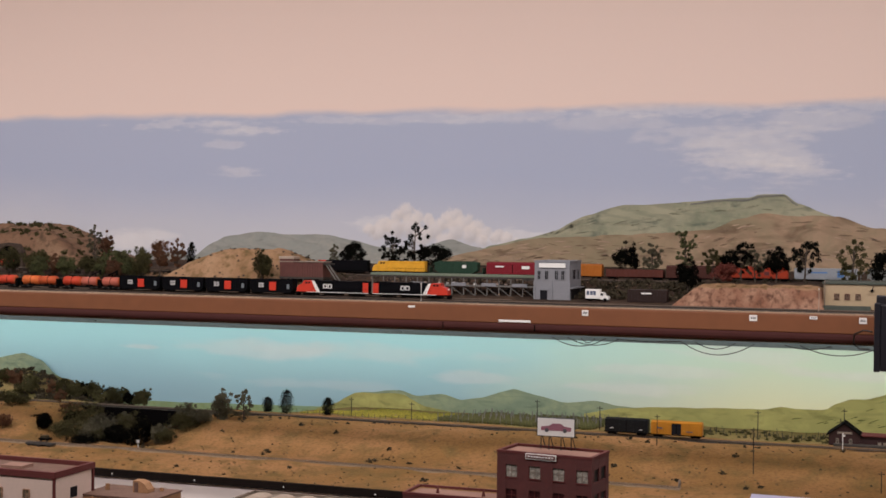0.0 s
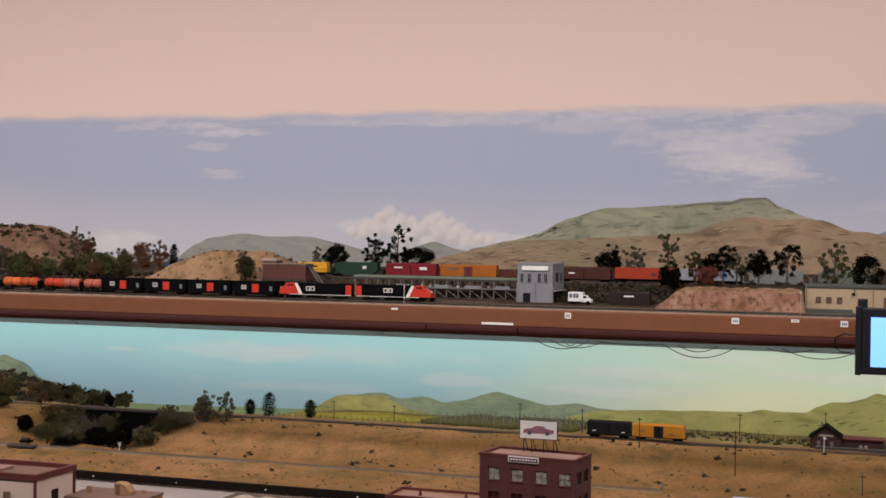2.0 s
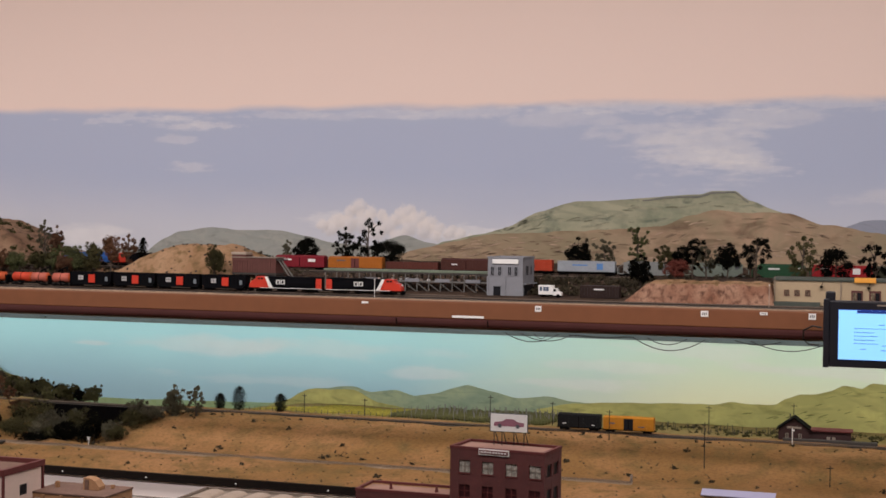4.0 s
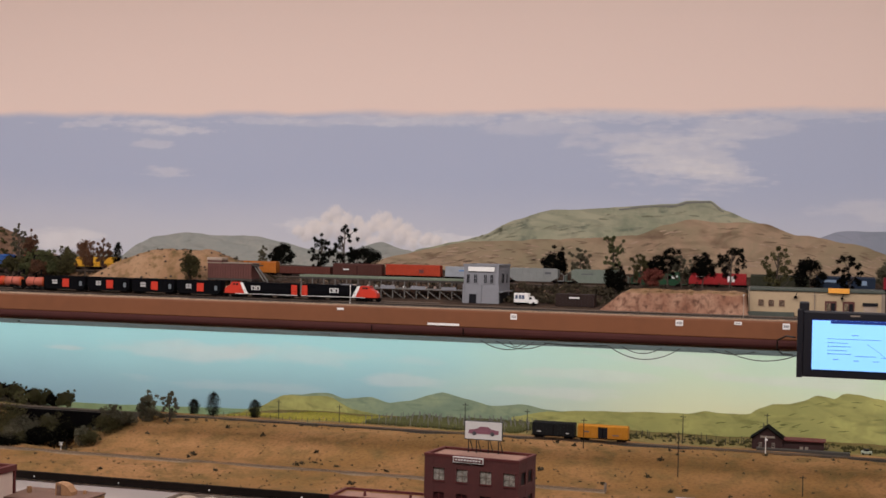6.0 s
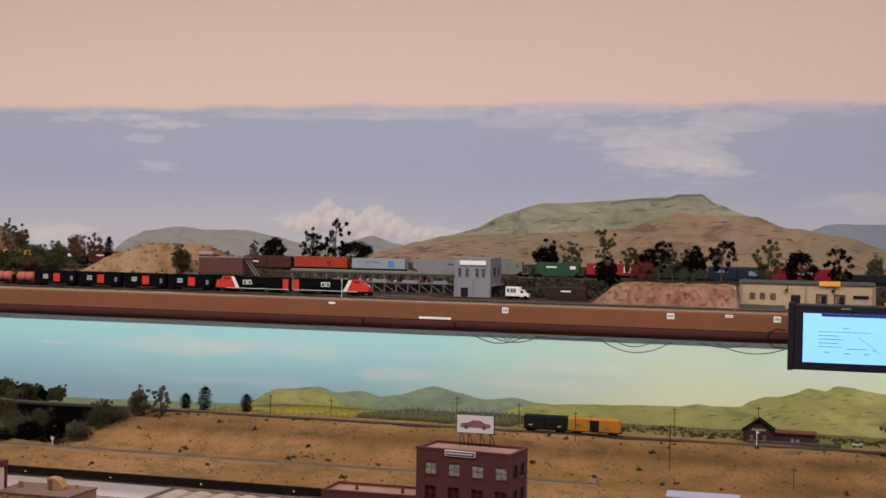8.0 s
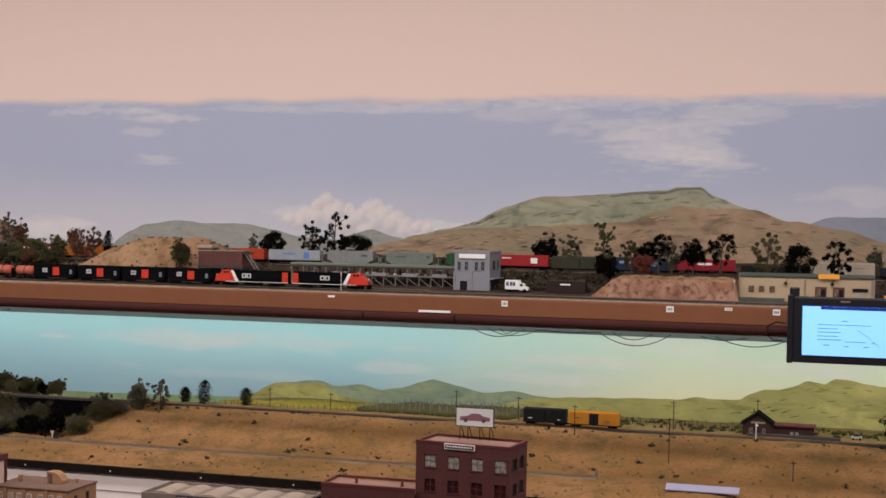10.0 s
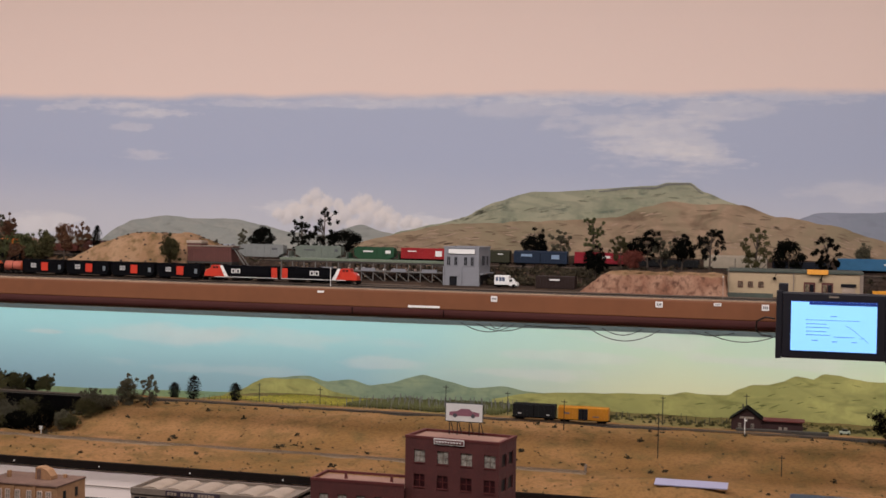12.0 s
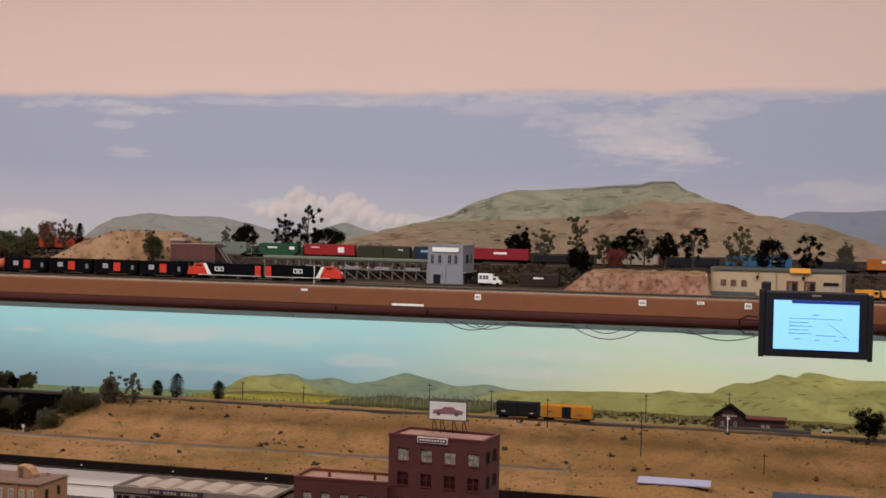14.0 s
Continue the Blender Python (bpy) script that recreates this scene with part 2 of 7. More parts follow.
BEIGE = (0.765, 0.605, 0.54)
M = {
    "wall": mat("wall_paint", (0.70, 0.60, 0.53), 0.85, var=0.06, scale=3, bump=0.03),
    "carpet": mat("carpet", (0.12, 0.11, 0.11), 0.95, scale=60),
    "fascia": mat("fascia_brown", (0.182, 0.066, 0.027), 0.55, var=0.15, scale=4, bump=0.02),
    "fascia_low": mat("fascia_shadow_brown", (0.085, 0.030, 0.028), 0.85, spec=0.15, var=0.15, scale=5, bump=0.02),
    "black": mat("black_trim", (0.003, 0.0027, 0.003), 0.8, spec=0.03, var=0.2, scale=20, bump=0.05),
    "white_fascia": mat("white_hardboard", (0.87, 0.76, 0.72), 0.6, var=0.05, scale=3, bump=0.02),
    "label": mat("label_card", (0.75, 0.72, 0.70), 0.6, var=0.05),
    "ink": mat("ink", (0.08, 0.08, 0.09), 0.7, var=0.1),
    "wood_under": mat("bench_plywood", (0.30, 0.22, 0.15), 0.8, scale=12),
    "up_ground": ground_mat("upper_ground", ((0.042, 0.027, 0.019), (0.090, 0.056, 0.038), (0.016, 0.012, 0.010), (0.050, 0.036, 0.027)), 9, 0.6),
    "sand": ground_mat("sand_hill_ground", ((0.27, 0.155, 0.085), (0.38, 0.24, 0.145), (0.125, 0.085, 0.035), (0.20, 0.12, 0.07)), 7, 0.9),
    "cliff": ground_mat("cliff_earth", ((0.25, 0.118, 0.074), (0.40, 0.235, 0.160), (0.105, 0.050, 0.034), (0.17, 0.085, 0.058)), 15, 1.0, 0.75),
    "low_ground": ground_mat("lower_ground", ((0.225, 0.120, 0.044), (0.330, 0.172, 0.078), (0.150, 0.096, 0.036), (0.120, 0.068, 0.028)), 2.6, 0.8),
    # ballast base darkened to carry the shadow under the trains
    "ballast": mat("ballast", (0.058, 0.047, 0.041), 0.95, var=0.5, scale=160, bump=0.4),
    "edge_brown": mat("dark_brown_edge_strip", (0.013, 0.008, 0.0065), 0.8, spec=0.1, var=0.5, scale=14, bump=0.1),
    "ballast_front": mat("dusty_front_ballast", (0.165, 0.118, 0.092), 0.95, var=0.55, scale=140, bump=0.4),
    "ballast_mid": mat("earthy_ballast", (0.340, 0.245, 0.165), 0.95, var=0.4, scale=120, bump=0.4),
    "station_red": mat("dark_red_siding", (0.030, 0.010, 0.009), 0.8, scale=60),
    "ballast_low": mat("lower_ballast", (0.060, 0.050, 0.042), 0.95, var=0.5, scale=160, bump=0.4),
    "rail": mat("rail_steel", (0.15, 0.11, 0.085), 0.6, 0.3, scale=90),
    "tie": mat("tie_wood", (0.028, 0.020, 0.016), 0.9, scale=200),
    "concrete": mat("concrete_paint_grey", (0.205, 0.205, 0.225), 0.8, var=0.12, scale=30),
    "window_dark": mat("window_dark", (0.010, 0.010, 0.013), 0.4, spec=0.15, var=0.2, scale=40, bump=0),
    "white": mat("white_plastic", (0.72, 0.70, 0.68), 0.5, var=0.08),
    "pole_wood": mat("dark_pole_wood", (0.022, 0.018, 0.015), 0.9, scale=90),
    "platform_timber": mat("grey_platform_timber", (0.15, 0.14, 0.13), 0.85, scale=90),
    "timber": mat("weathered_timber", (0.050, 0.042, 0.037), 0.85, scale=90),
    "roof_green": mat("green_roof_felt", (0.155, 0.185, 0.135), 0.8, scale=30),
    "brown_shed": mat("brown_planked_siding", (0.105, 0.036, 0.029), 0.75, scale=60),
    "tan": mat("tan_render", (0.38, 0.285, 0.18), 0.75, var=0.12, scale=15),
    "dark_roof": mat("dark_green_grey_roof", (0.065, 0.075, 0.062), 0.8, scale=30),
    "orange_sign": mat("orange_sign_paint", (0.75, 0.33, 0.05), 0.5, var=0.1),
    "bark": mat("bark", (0.07, 0.05, 0.038), 0.9, scale=150),
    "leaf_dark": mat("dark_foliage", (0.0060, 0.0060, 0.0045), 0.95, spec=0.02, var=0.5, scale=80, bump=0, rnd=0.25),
    "leaf_olive": mat("olive_foliage", (0.074, 0.066, 0.030), 0.95, spec=0.05, var=0.5, scale=80, bump=0, rnd=0.25),
    "leaf_green": mat("green_foliage", (0.088, 0.094, 0.032), 0.85, var=0.45, scale=80, bump=0, rnd=0.2),
    "leaf_grey": mat("grey_green_foliage", (0.098, 0.086, 0.052), 0.85, var=0.45, scale=80, bump=0, rnd=0.2),
    "leaf_red": mat("autumn_red_foliage", (0.13, 0.028, 0.018), 0.85, var=0.45, scale=80, bump=0, rnd=0.15),
    "leaf_rust": mat("rust_foliage", (0.13, 0.055, 0.025), 0.85, var=0.45, scale=80, bump=0, rnd=0.15),
    "loco_black": mat("glossy_black_paint", (0.0030, 0.0030, 0.0042), 0.6, spec=0.05, var=0.2, scale=50, bump=0.02),
    "loco_red": mat("red_orange_paint", (0.50, 0.036, 0.018), 0.4, var=0.12, scale=50, bump=0.02),
    "truck": mat("bogie_black", (0.004, 0.0034, 0.0034), 0.9, spec=0.03, scale=100),
    "wheel": mat("wheel_steel", (0.10, 0.08, 0.07), 0.5, 0.7),
    "brick": brick_mat("red_brick", (0.125, 0.025, 0.022), (0.090, 0.019, 0.018), (0.12, 0.04, 0.036), 230),
    "trim_red": mat("maroon_trim", (0.12, 0.026, 0.024), 0.7, scale=50),
    "roof_pink": mat("dusty_roof", (0.30, 0.17, 0.13), 0.9, scale=40),
    # curtains and reflections are painted into the panes' pale mottled colour
    "glass": mat("pane_painted_pale", (0.50, 0.46, 0.40), 0.12, var=0.85, scale=130, bump=0, spec=0.8),
    "cream": mat("cream_wall", (0.64, 0.485, 0.415), 0.75, var=0.08, scale=18),
    "pane_red": mat("dark_red_pane", (0.045, 0.010, 0.012), 0.3, var=0.5, scale=60, bump=0),
    "grey_white": mat("dusty_white_lettering", (0.46, 0.44, 0.44), 0.7, var=0.4, scale=200, bump=0),
    "ochre_brick": mat("ochre_brick_wall", (0.40, 0.215, 0.110), 0.85, var=0.35, scale=70),
    "roof_brown": mat("weathered_brown_roof", (0.185, 0.105, 0.078), 0.9, var=0.4, scale=30),
    "glass_dim": mat("pane_dim", (0.26, 0.20, 0.14), 0.2, var=0.9, scale=160, bump=0, spec=0.7),
    "stone": mat("greybeige_stone", (0.23, 0.18, 0.145), 0.85, scale=40),
    "skylight": mat("skylight_cover", (0.36, 0.28, 0.22), 0.6, var=0.25, scale=40),
    "yellow_wall": mat("ochre_wall", (0.36, 0.205, 0.125), 0.8, scale=40),
    "bezel": mat("monitor_bezel", (0.010, 0.009, 0.013), 0.4, var=0.1, bump=0),
    "screen": mat("lit_screen", (0.24, 0.56, 0.92), 0.4, var=0.04, scale=6, bump=0, emit=0.66),
    "screen_ink": mat("lit_screen_marks", (0.07, 0.20, 0.36), 0.4, var=0.1, bump=0, emit=0.5),
    "wire": mat("wire", (0.015, 0.013, 0.014), 0.5),
    "sand_edge": mat("sandy_edge", (0.40, 0.27, 0.18), 0.9, var=0.5, scale=120, bump=0.3),
    "pale_strip": mat("pale_blue_strip", (0.36, 0.35, 0.50), 0.3, var=0.05, bump=0),
    "mount": ground_mat("rusty_mountain_earth", ((0.190, 0.108, 0.068), (0.285, 0.180, 0.115), (0.085, 0.054, 0.034), (0.150, 0.092, 0.062)), 7, 0.9),
    "batten": mat("grey_batten_paint", (0.105, 0.135, 0.138), 0.7, var=0.2, scale=12),
    "olive_ground": ground_mat("olive_hillside", ((0.170, 0.140, 0.055), (0.250, 0.165, 0.075), (0.085, 0.080, 0.030), (0.130, 0.100, 0.045)), 8, 0.8),
    "field": ground_mat("mustard_field", ((0.24, 0.20, 0.035), (0.34, 0.28, 0.045), (0.13, 0.14, 0.03), (0.22, 0.19, 0.04)), 25, 0.3),
    "grass": ground_mat("green_pasture", ((0.19, 0.155, 0.050), (0.27, 0.185, 0.080), (0.12, 0.105, 0.038), (0.17, 0.135, 0.050)), 9, 0.4),
    "grass_tuft": mat("straw_grass", (0.24, 0.16, 0.075), 0.9, var=0.6, scale=90, bump=0),
    "vine": mat("vine_foliage", (0.085, 0.084, 0.026), 0.9, var=0.5, scale=150, bump=0),
    "bush": mat("dry_bush", (0.056, 0.042, 0.022), 0.9, var=0.6, scale=150, bump=0),
    "rock": mat("tumbled_rock", (0.072, 0.047, 0.034), 0.9, var=0.75, scale=90, bump=0.5),
}


def paint(name, col, **k):
    if name not in M:
        M[name] = mat(name, col, k.get("rough", 0.6), var=0.25, scale=45, bump=0.06, spec=0.18)
    return M[name]


# ---------------------------------------------------------------- mesh helpers
def box(bm, x0, x1, y0, y1, z0, z1, bevel=0.0):
    made = bmesh.ops.create_cube(bm, size=1, matrix=Matrix.LocRotScale(((x0 + x1) / 2, (y0 + y1) / 2, (z0 + z1) / 2), None, (abs(x1 - x0), abs(y1 - y0), abs(z1 - z0))))
    if bevel:
        es = {e for v in made["verts"] for e in v.link_edges}
        bmesh.ops.bevel(bm, geom=list(es), offset=bevel, segments=2, affect="EDGES", profile=0.5)
    return bm


def rod(bm, a, b, r0, r1=None, seg=8):
    a, b = Vector(a), Vector(b)
    d = b - a
    m = Matrix.Translation((a + b) / 2) @ d.to_track_quat("Z", "Y").to_matrix().to_4x4()
    bmesh.ops.create_cone(bm, cap_ends=True, segments=seg, radius1=r0, radius2=r0 if r1 is None else r1, depth=d.length, matrix=m)
    return bm


def prism(bm, outline, x0, x1):
    """Outline of (y, z) points drawn out along x."""
    a = [bm.verts.new((x0, y, z)) for y, z in outline]
    b = [bm.verts.new((x1, y, z)) for y, z in outline]
    n = len(outline)
    for i in range(n):
        bm.faces.new((a[i], a[(i + 1) % n], b[(i + 1) % n], b[i]))
    bm.faces.new(a[::-1]); bm.faces.new(b)
    bmesh.ops.recalc_face_normals(bm, faces=bm.faces)
    return bm


def slab(bm, outline, y0, y1):
    """Outline of (x, z) points drawn out along y."""
    a = [bm.verts.new((x, y0, z)) for x, z in outline]
    b = [bm.verts.new((x, y1, z)) for x, z in outline]
    n = len(outline)
    for i in range(n):
        bm.faces.new((a[i], a[(i + 1) % n], b[(i + 1) % n], b[i]))
    bm.faces.new(a[::-1]); bm.faces.new(b)
    bmesh.ops.recalc_face_normals(bm, faces=bm.faces)
    return bm


def B():
    return bmesh.new()


# vertical shift per metre of depth, sideways shift per metre of height, view-fitted
VIEW_SHEAR, VIEW_LEAN = 0.045, -0.016


def view_lift(y):
    """Lift with depth, chosen to fit the layout to the camera's view; the city table in front is level."""
    return VIEW_SHEAR * (max(y, 2.5) - 3.8)


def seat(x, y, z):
    """Where a thing of the flat plan goes once lifted and leaned to fit the camera's view."""
    return (x + VIEW_LEAN * (z - 1.45), y, z + view_lift(y))


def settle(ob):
    """Seat a mesh drawn in the flat plan: thin ones are moved whole, deep ones follow the view lift."""
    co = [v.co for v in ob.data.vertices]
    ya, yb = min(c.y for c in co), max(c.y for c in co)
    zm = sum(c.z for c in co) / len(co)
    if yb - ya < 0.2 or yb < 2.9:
        ob.location = (VIEW_LEAN * (zm - 1.45), 0, view_lift((ya + yb) / 2))
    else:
        ob.location = (VIEW_LEAN * (zm - 1.45), 0, 0)
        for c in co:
            c.z += view_lift(c.y)
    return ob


def part(name, bm, material, parent=None, label="", seated=True):
    me = bpy.data.meshes.new(name)
    bm.to_mesh(me); bm.free()
    me.materials.append(M[material] if isinstance(material, str) else material)
    ob = new(name, me)
    if parent is not None:
        ob.parent = parent
    elif seated:
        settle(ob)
    if label:
        ob["label"] = label
    return ob


def thing(name, label, category, at=(0, 0, 0), rz=0, group="", kind=""):
    ob = new(name)
    ob.empty_display_size = 0.02
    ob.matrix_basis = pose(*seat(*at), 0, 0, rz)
    return tagged(ob, label, category, group, kind)


def structure(name, bm, material, label, category, seated=True):
    return tagged(part(name, bm, material, seated=seated), label, category, kind="structure")


def smooth(ob):
    for p in ob.data.polygons:
        p.use_smooth = True
    return ob


def lerp(points, x):
    if x <= points[0][0]:
        return points[0][1]
    for (xa, za), (xb, zb) in zip(points, points[1:]):
        if x <= xb:
            s = (x - xa) / (xb - xa)
            s = s * s * (3 - 2 * s) * 0.5 + s * 0.5
            return za + (zb - za) * s
    return points[-1][1]


def bump01(x, a, b, soft):
    """1 between a and b, falling to 0 over soft outside."""
    d = max(a - x, x - b, 0) / soft
    return max(0.0, 1 - d * d * (3 - 2 * min(d, 1))) if d < 1 else 0.0


def fbm(x, y, s):
    return noise.fractal(Vector((x * s, y * s, 0.37)), 1.0, 2.0, 5)


# ---------------------------------------------------------------- room shell
XL, XR = -6.0, 3.2
structure("floor", box(B(), XL - 0.1, XR + 0.1, -3.1, 4.95, -0.1, 0), "carpet", "dark grey carpeted floor of the club room", "floor", seated=False)
structure("ceiling", box(B(), XL - 0.1, XR + 0.1, -3.1, 4.95, 2.72, 2.82), "wall", "plain pale ceiling", "ceiling", seated=False)
structure("wall_left", box(B(), XL - 0.1, XL, -3.0, 4.85, 0, 2.72), "wall", "plain pale side wall", "wall", seated=False)
structure("wall_right", box(B(), XR, XR + 0.1, -3.0, 4.85, 0, 2.72), "wall", "plain pale side wall", "wall", seated=False)
structure("wall_back", box(B(), XL, XR, -3.1, -3.0, 0, 2.72), "wall", "plain pale wall behind the aisle", "wall", seated=False)

# painted backdrops: curved-free boards against the wall
up_sky = sky_paint("painted_sky", (0.53, 0.53, 0.585), (0.395, 0.432, 0.56), BEIGE, 1.50, 1.80, 2.005, [
(-1.900, 1.585, 0.16, 0.045, 0.45, 20.0), (-1.40, 1.545, 0.20, 0.040, 0.5, 22.0),
    (-0.515, 1.841, 0.271, 0.125, 0.38, 14.0), (-0.653, 1.895, 0.334, 0.063, 0.34, 16.0), (-0.437, 1.792, 0.209, 0.054, 0.42, 16.0), (-0.325, 1.947, 0.271, 0.052, 0.34, 15.0),
    (-2.504, 1.783, 0.146, 0.029, 0.34, 20.0), (-2.503, 1.949, 0.188, 0.038, 0.34, 18.0), (-2.563, 1.891, 0.104, 0.029, 0.3, 18.0),
    (-2.983, 1.518, 0.250, 0.054, 0.55, 10.0), (-1.056, 1.958, 0.334, 0.046, 0.28, 12.0), (-1.737, 1.975, 0.459, 0.029, 0.28, 12.0), (0.127, 1.665, 0.250, 0.054, 0.3, 12.0),
    (-2.756, 1.975, 0.355, 0.027, 0.34, 26.0), (-2.095, 1.980, 0.271, 0.023, 0.28, 28.0), (-1.455, 1.979, 0.417, 0.027, 0.3, 26.0), (-0.774, 1.993, 0.501, 0.038, 0.36, 24.0), (-0.083, 1.994, 0.376, 0.038, 0.3, 24.0), (-2.444, 1.942, 0.188, 0.021, 0.4, 30.0), (-0.573, 1.817, 0.250, 0.046, 0.3, 30.0), (-0.360, 1.774, 0.188, 0.029, 0.3, 30.0),
], band=0.020, puffs=[(-1.799, 1.636, 0.035), (-1.841, 1.617, 0.03), (-1.749, 1.617, 0.03), (-1.881, 1.592, 0.03), (-1.711, 1.601, 0.03), (-1.608, 1.619, 0.035), (-1.643, 1.599, 0.033), (-1.563, 1.599, 0.033), (-1.52, 1.582, 0.03), (-1.68, 1.575, 0.039), (-1.774, 1.585, 0.046), (-1.843, 1.573, 0.041), (-1.6, 1.57, 0.044), (-1.544, 1.559, 0.037), (-1.49, 1.562, 0.03), (-1.447, 1.549, 0.028), (-1.405, 1.54, 0.021), (-1.907, 1.56, 0.035), (-1.946, 1.572, 0.026), (-1.73, 1.545, 0.039), (-1.643, 1.534, 0.035), (-1.496, 1.534, 0.026), (-1.369, 1.532, 0.014)])
structure("backdrop_upper", box(B(), XL, XR, 4.75, 4.85, 1.24, 2.68), up_sky, "painted evening sky backdrop with beige wall above", "backdrop")
# painted sky; its high tone is raised to add lamp glow near the top
low_sky = sky_paint("painted_lagoon_sky", (0.31, 0.47, 0.56), (0.41, 0.72, 0.76), None, 0.90, 1.22, 9, [
    (-1.809, 1.117, 0.525, 0.061, 0.3, 6.0), (-1.508, 1.049, 0.242, 0.032, 0.36, 8.0), (-0.972, 1.034, 0.404, 0.028, 0.36, 8.0), (-0.582, 1.169, 0.404, 0.040, 0.3, 7.0), (-2.371, 1.115, 0.485, 0.044, 0.34, 6.0), (-2.821, 1.107, 0.121, 0.012, 0.4, 9.0), (-0.774, 1.102, 0.323, 0.028, 0.3, 8.0), (-0.205, 1.109, 0.404, 0.032, 0.35, 7.0), (-2.188, 0.996, 0.525, 0.032, 0.2, 6.0),
], side=((0.76, 0.72, 0.47), (0.55, 0.71, 0.57)), x0=-1.75, x1=-0.35)
structure("backdrop_lower", box(B(), XL, XR, 4.60, 4.70, 0.70, 1.29), low_sky, "painted turquoise to yellow sky backdrop of the lower deck", "backdrop")


def hill_mat(name, c0, c1, c2, scale):
    """Brushed hill paint: streaked down-slope strokes of three tones."""
    m = bpy.data.materials.new(name)
    m.use_nodes = True
    n, l = nodes_of(m)
    b = n["Principled BSDF"]; b.inputs["Roughness"].default_value = 0.9; b.inputs["Specular IOR Level"].default_value = 0.1
    tc = n.new("ShaderNodeTexCoord"); mp = n.new("ShaderNodeMapping"); mp.inputs["Rotation"].default_value = (0, radians(28), 0); mp.inputs["Scale"].default_value = (0.8, 1, 2.4)
    l.new(tc.outputs["Object"], mp.inputs[0])
    cur = None
    for s, lo, hi, c, vec in ((scale, 0.42, 0.62, c1, mp.outputs[0]), (scale * 2.7, 0.55, 0.68, c2, mp.outputs[0]), (scale * 9, 0.4, 0.85, c1, tc.outputs["Object"])):
        t = n.new("ShaderNodeTexNoise"); t.inputs["Scale"].default_value = s; t.inputs["Detail"].default_value = 5
        t.inputs["Distortion"].default_value = 0.6
        l.new(vec, t.inputs["Vector"])
        r = n.new("ShaderNodeMapRange"); r.inputs[1].default_value = lo; r.inputs[2].default_value = hi; r.inputs[4].default_value = 0.95
        l.new(t.outputs[0], r.inputs[0])
        q = n.new("ShaderNodeMix"); q.data_type = "RGBA"; l.new(r.outputs[0], q.inputs[0])
        if cur is None:
            q.inputs[6].default_value = (*c0, 1)
        else:
            l.new(cur, q.inputs[6])
        q.inputs[7].default_value = (*c, 1)
        cur = q.outputs[2]
    wv = n.new("ShaderNodeTexWave"); wv.inputs["Scale"].default_value = scale * 0.55; wv.inputs["Distortion"].default_value = 18
    wv.inputs["Detail"].default_value = 4; wv.inputs["Detail Scale"].default_value = 1.6
    l.new(mp.outputs[0], wv.inputs["Vector"])
    wr = n.new("ShaderNodeMapRange"); wr.inputs[1].default_value = 0.55; wr.inputs[2].default_value = 1.0; wr.inputs[4].default_value = 0.28
    l.new(wv.outputs[1], wr.inputs[0])
    q = n.new("ShaderNodeMix"); q.data_type = "RGBA"; l.new(wr.outputs[0], q.inputs[0]); l.new(cur, q.inputs[6])
    q.inputs[7].default_value = (*c2, 1)
    l.new(q.outputs[2], b.inputs["Base Color"])
    return m


HM = {
    "far_green": hill_mat("painted_far_hill", (0.235, 0.245, 0.17), (0.35, 0.33, 0.235), (0.13, 0.145, 0.11), 4),
    "brown": hill_mat("painted_brown_hill", (0.37, 0.250, 0.170), (0.255, 0.205, 0.132), (0.17, 0.115, 0.076), 3.0),
    "grey": hill_mat("painted_grey_ridge", (0.325, 0.315, 0.285), (0.27, 0.28, 0.26), (0.22, 0.22, 0.205), 7),
    "blue": hill_mat("painted_blue_ridge", (0.27, 0.28, 0.34), (0.24, 0.26, 0.31), (0.22, 0.23, 0.28), 5),
    "rust": hill_mat("painted_rust_hill", (0.25, 0.155, 0.12), (0.29, 0.20, 0.15), (0.15, 0.10, 0.075), 8),
    "lime": hill_mat("painted_lime_hill", (0.43, 0.395, 0.145), (0.31, 0.295, 0.11), (0.21, 0.205, 0.075), 4.5),
    "teal": hill_mat("painted_teal_hill", (0.29, 0.335, 0.215), (0.215, 0.27, 0.195), (0.145, 0.19, 0.135), 6),
    "olive": hill_mat("painted_olive_hill", (0.17, 0.18, 0.07), (0.24, 0.22, 0.09), (0.08, 0.09, 0.03), 12),
    "flat": hill_mat("painted_flat_land", (0.26, 0.32, 0.16), (0.24, 0.34, 0.22), (0.18, 0.24, 0.10), 9),
}


def painted_hill(profile, y, z_bottom, material, label, rough=0.006):
    """A painted hill, a thin coat proud of the board, with an uneven ridge line."""
    x0, x1 = profile[0][0], profile[-1][0]
    n = max(24, int((x1 - x0) / 0.012))
    top = []
    for i in range(n + 1):
        x = x0 + (x1 - x0) * i / n
        top.append((x, max(z_bottom + 0.002, lerp(profile, x) + rough * fbm(x, y * 7, 9))))
    bm = B()
    rows = []
    for yy in (y, y + 0.003):
        rows.append(([bm.verts.new((x, yy, z)) for x, z in top], [bm.verts.new((x, yy, z_bottom)) for x, z in top]))
    (t0, b0), (t1, b1) = rows
    for i in range(n):
        bm.faces.new((b0[i], b0[i + 1], t0[i + 1], t0[i]))
        bm.faces.new((t0[i], t0[i + 1], t1[i + 1], t1[i]))
    bmesh.ops.recalc_face_normals(bm, faces=bm.faces)
    return structure("backdrop_hill", bm, HM[material], label, "painted hill")


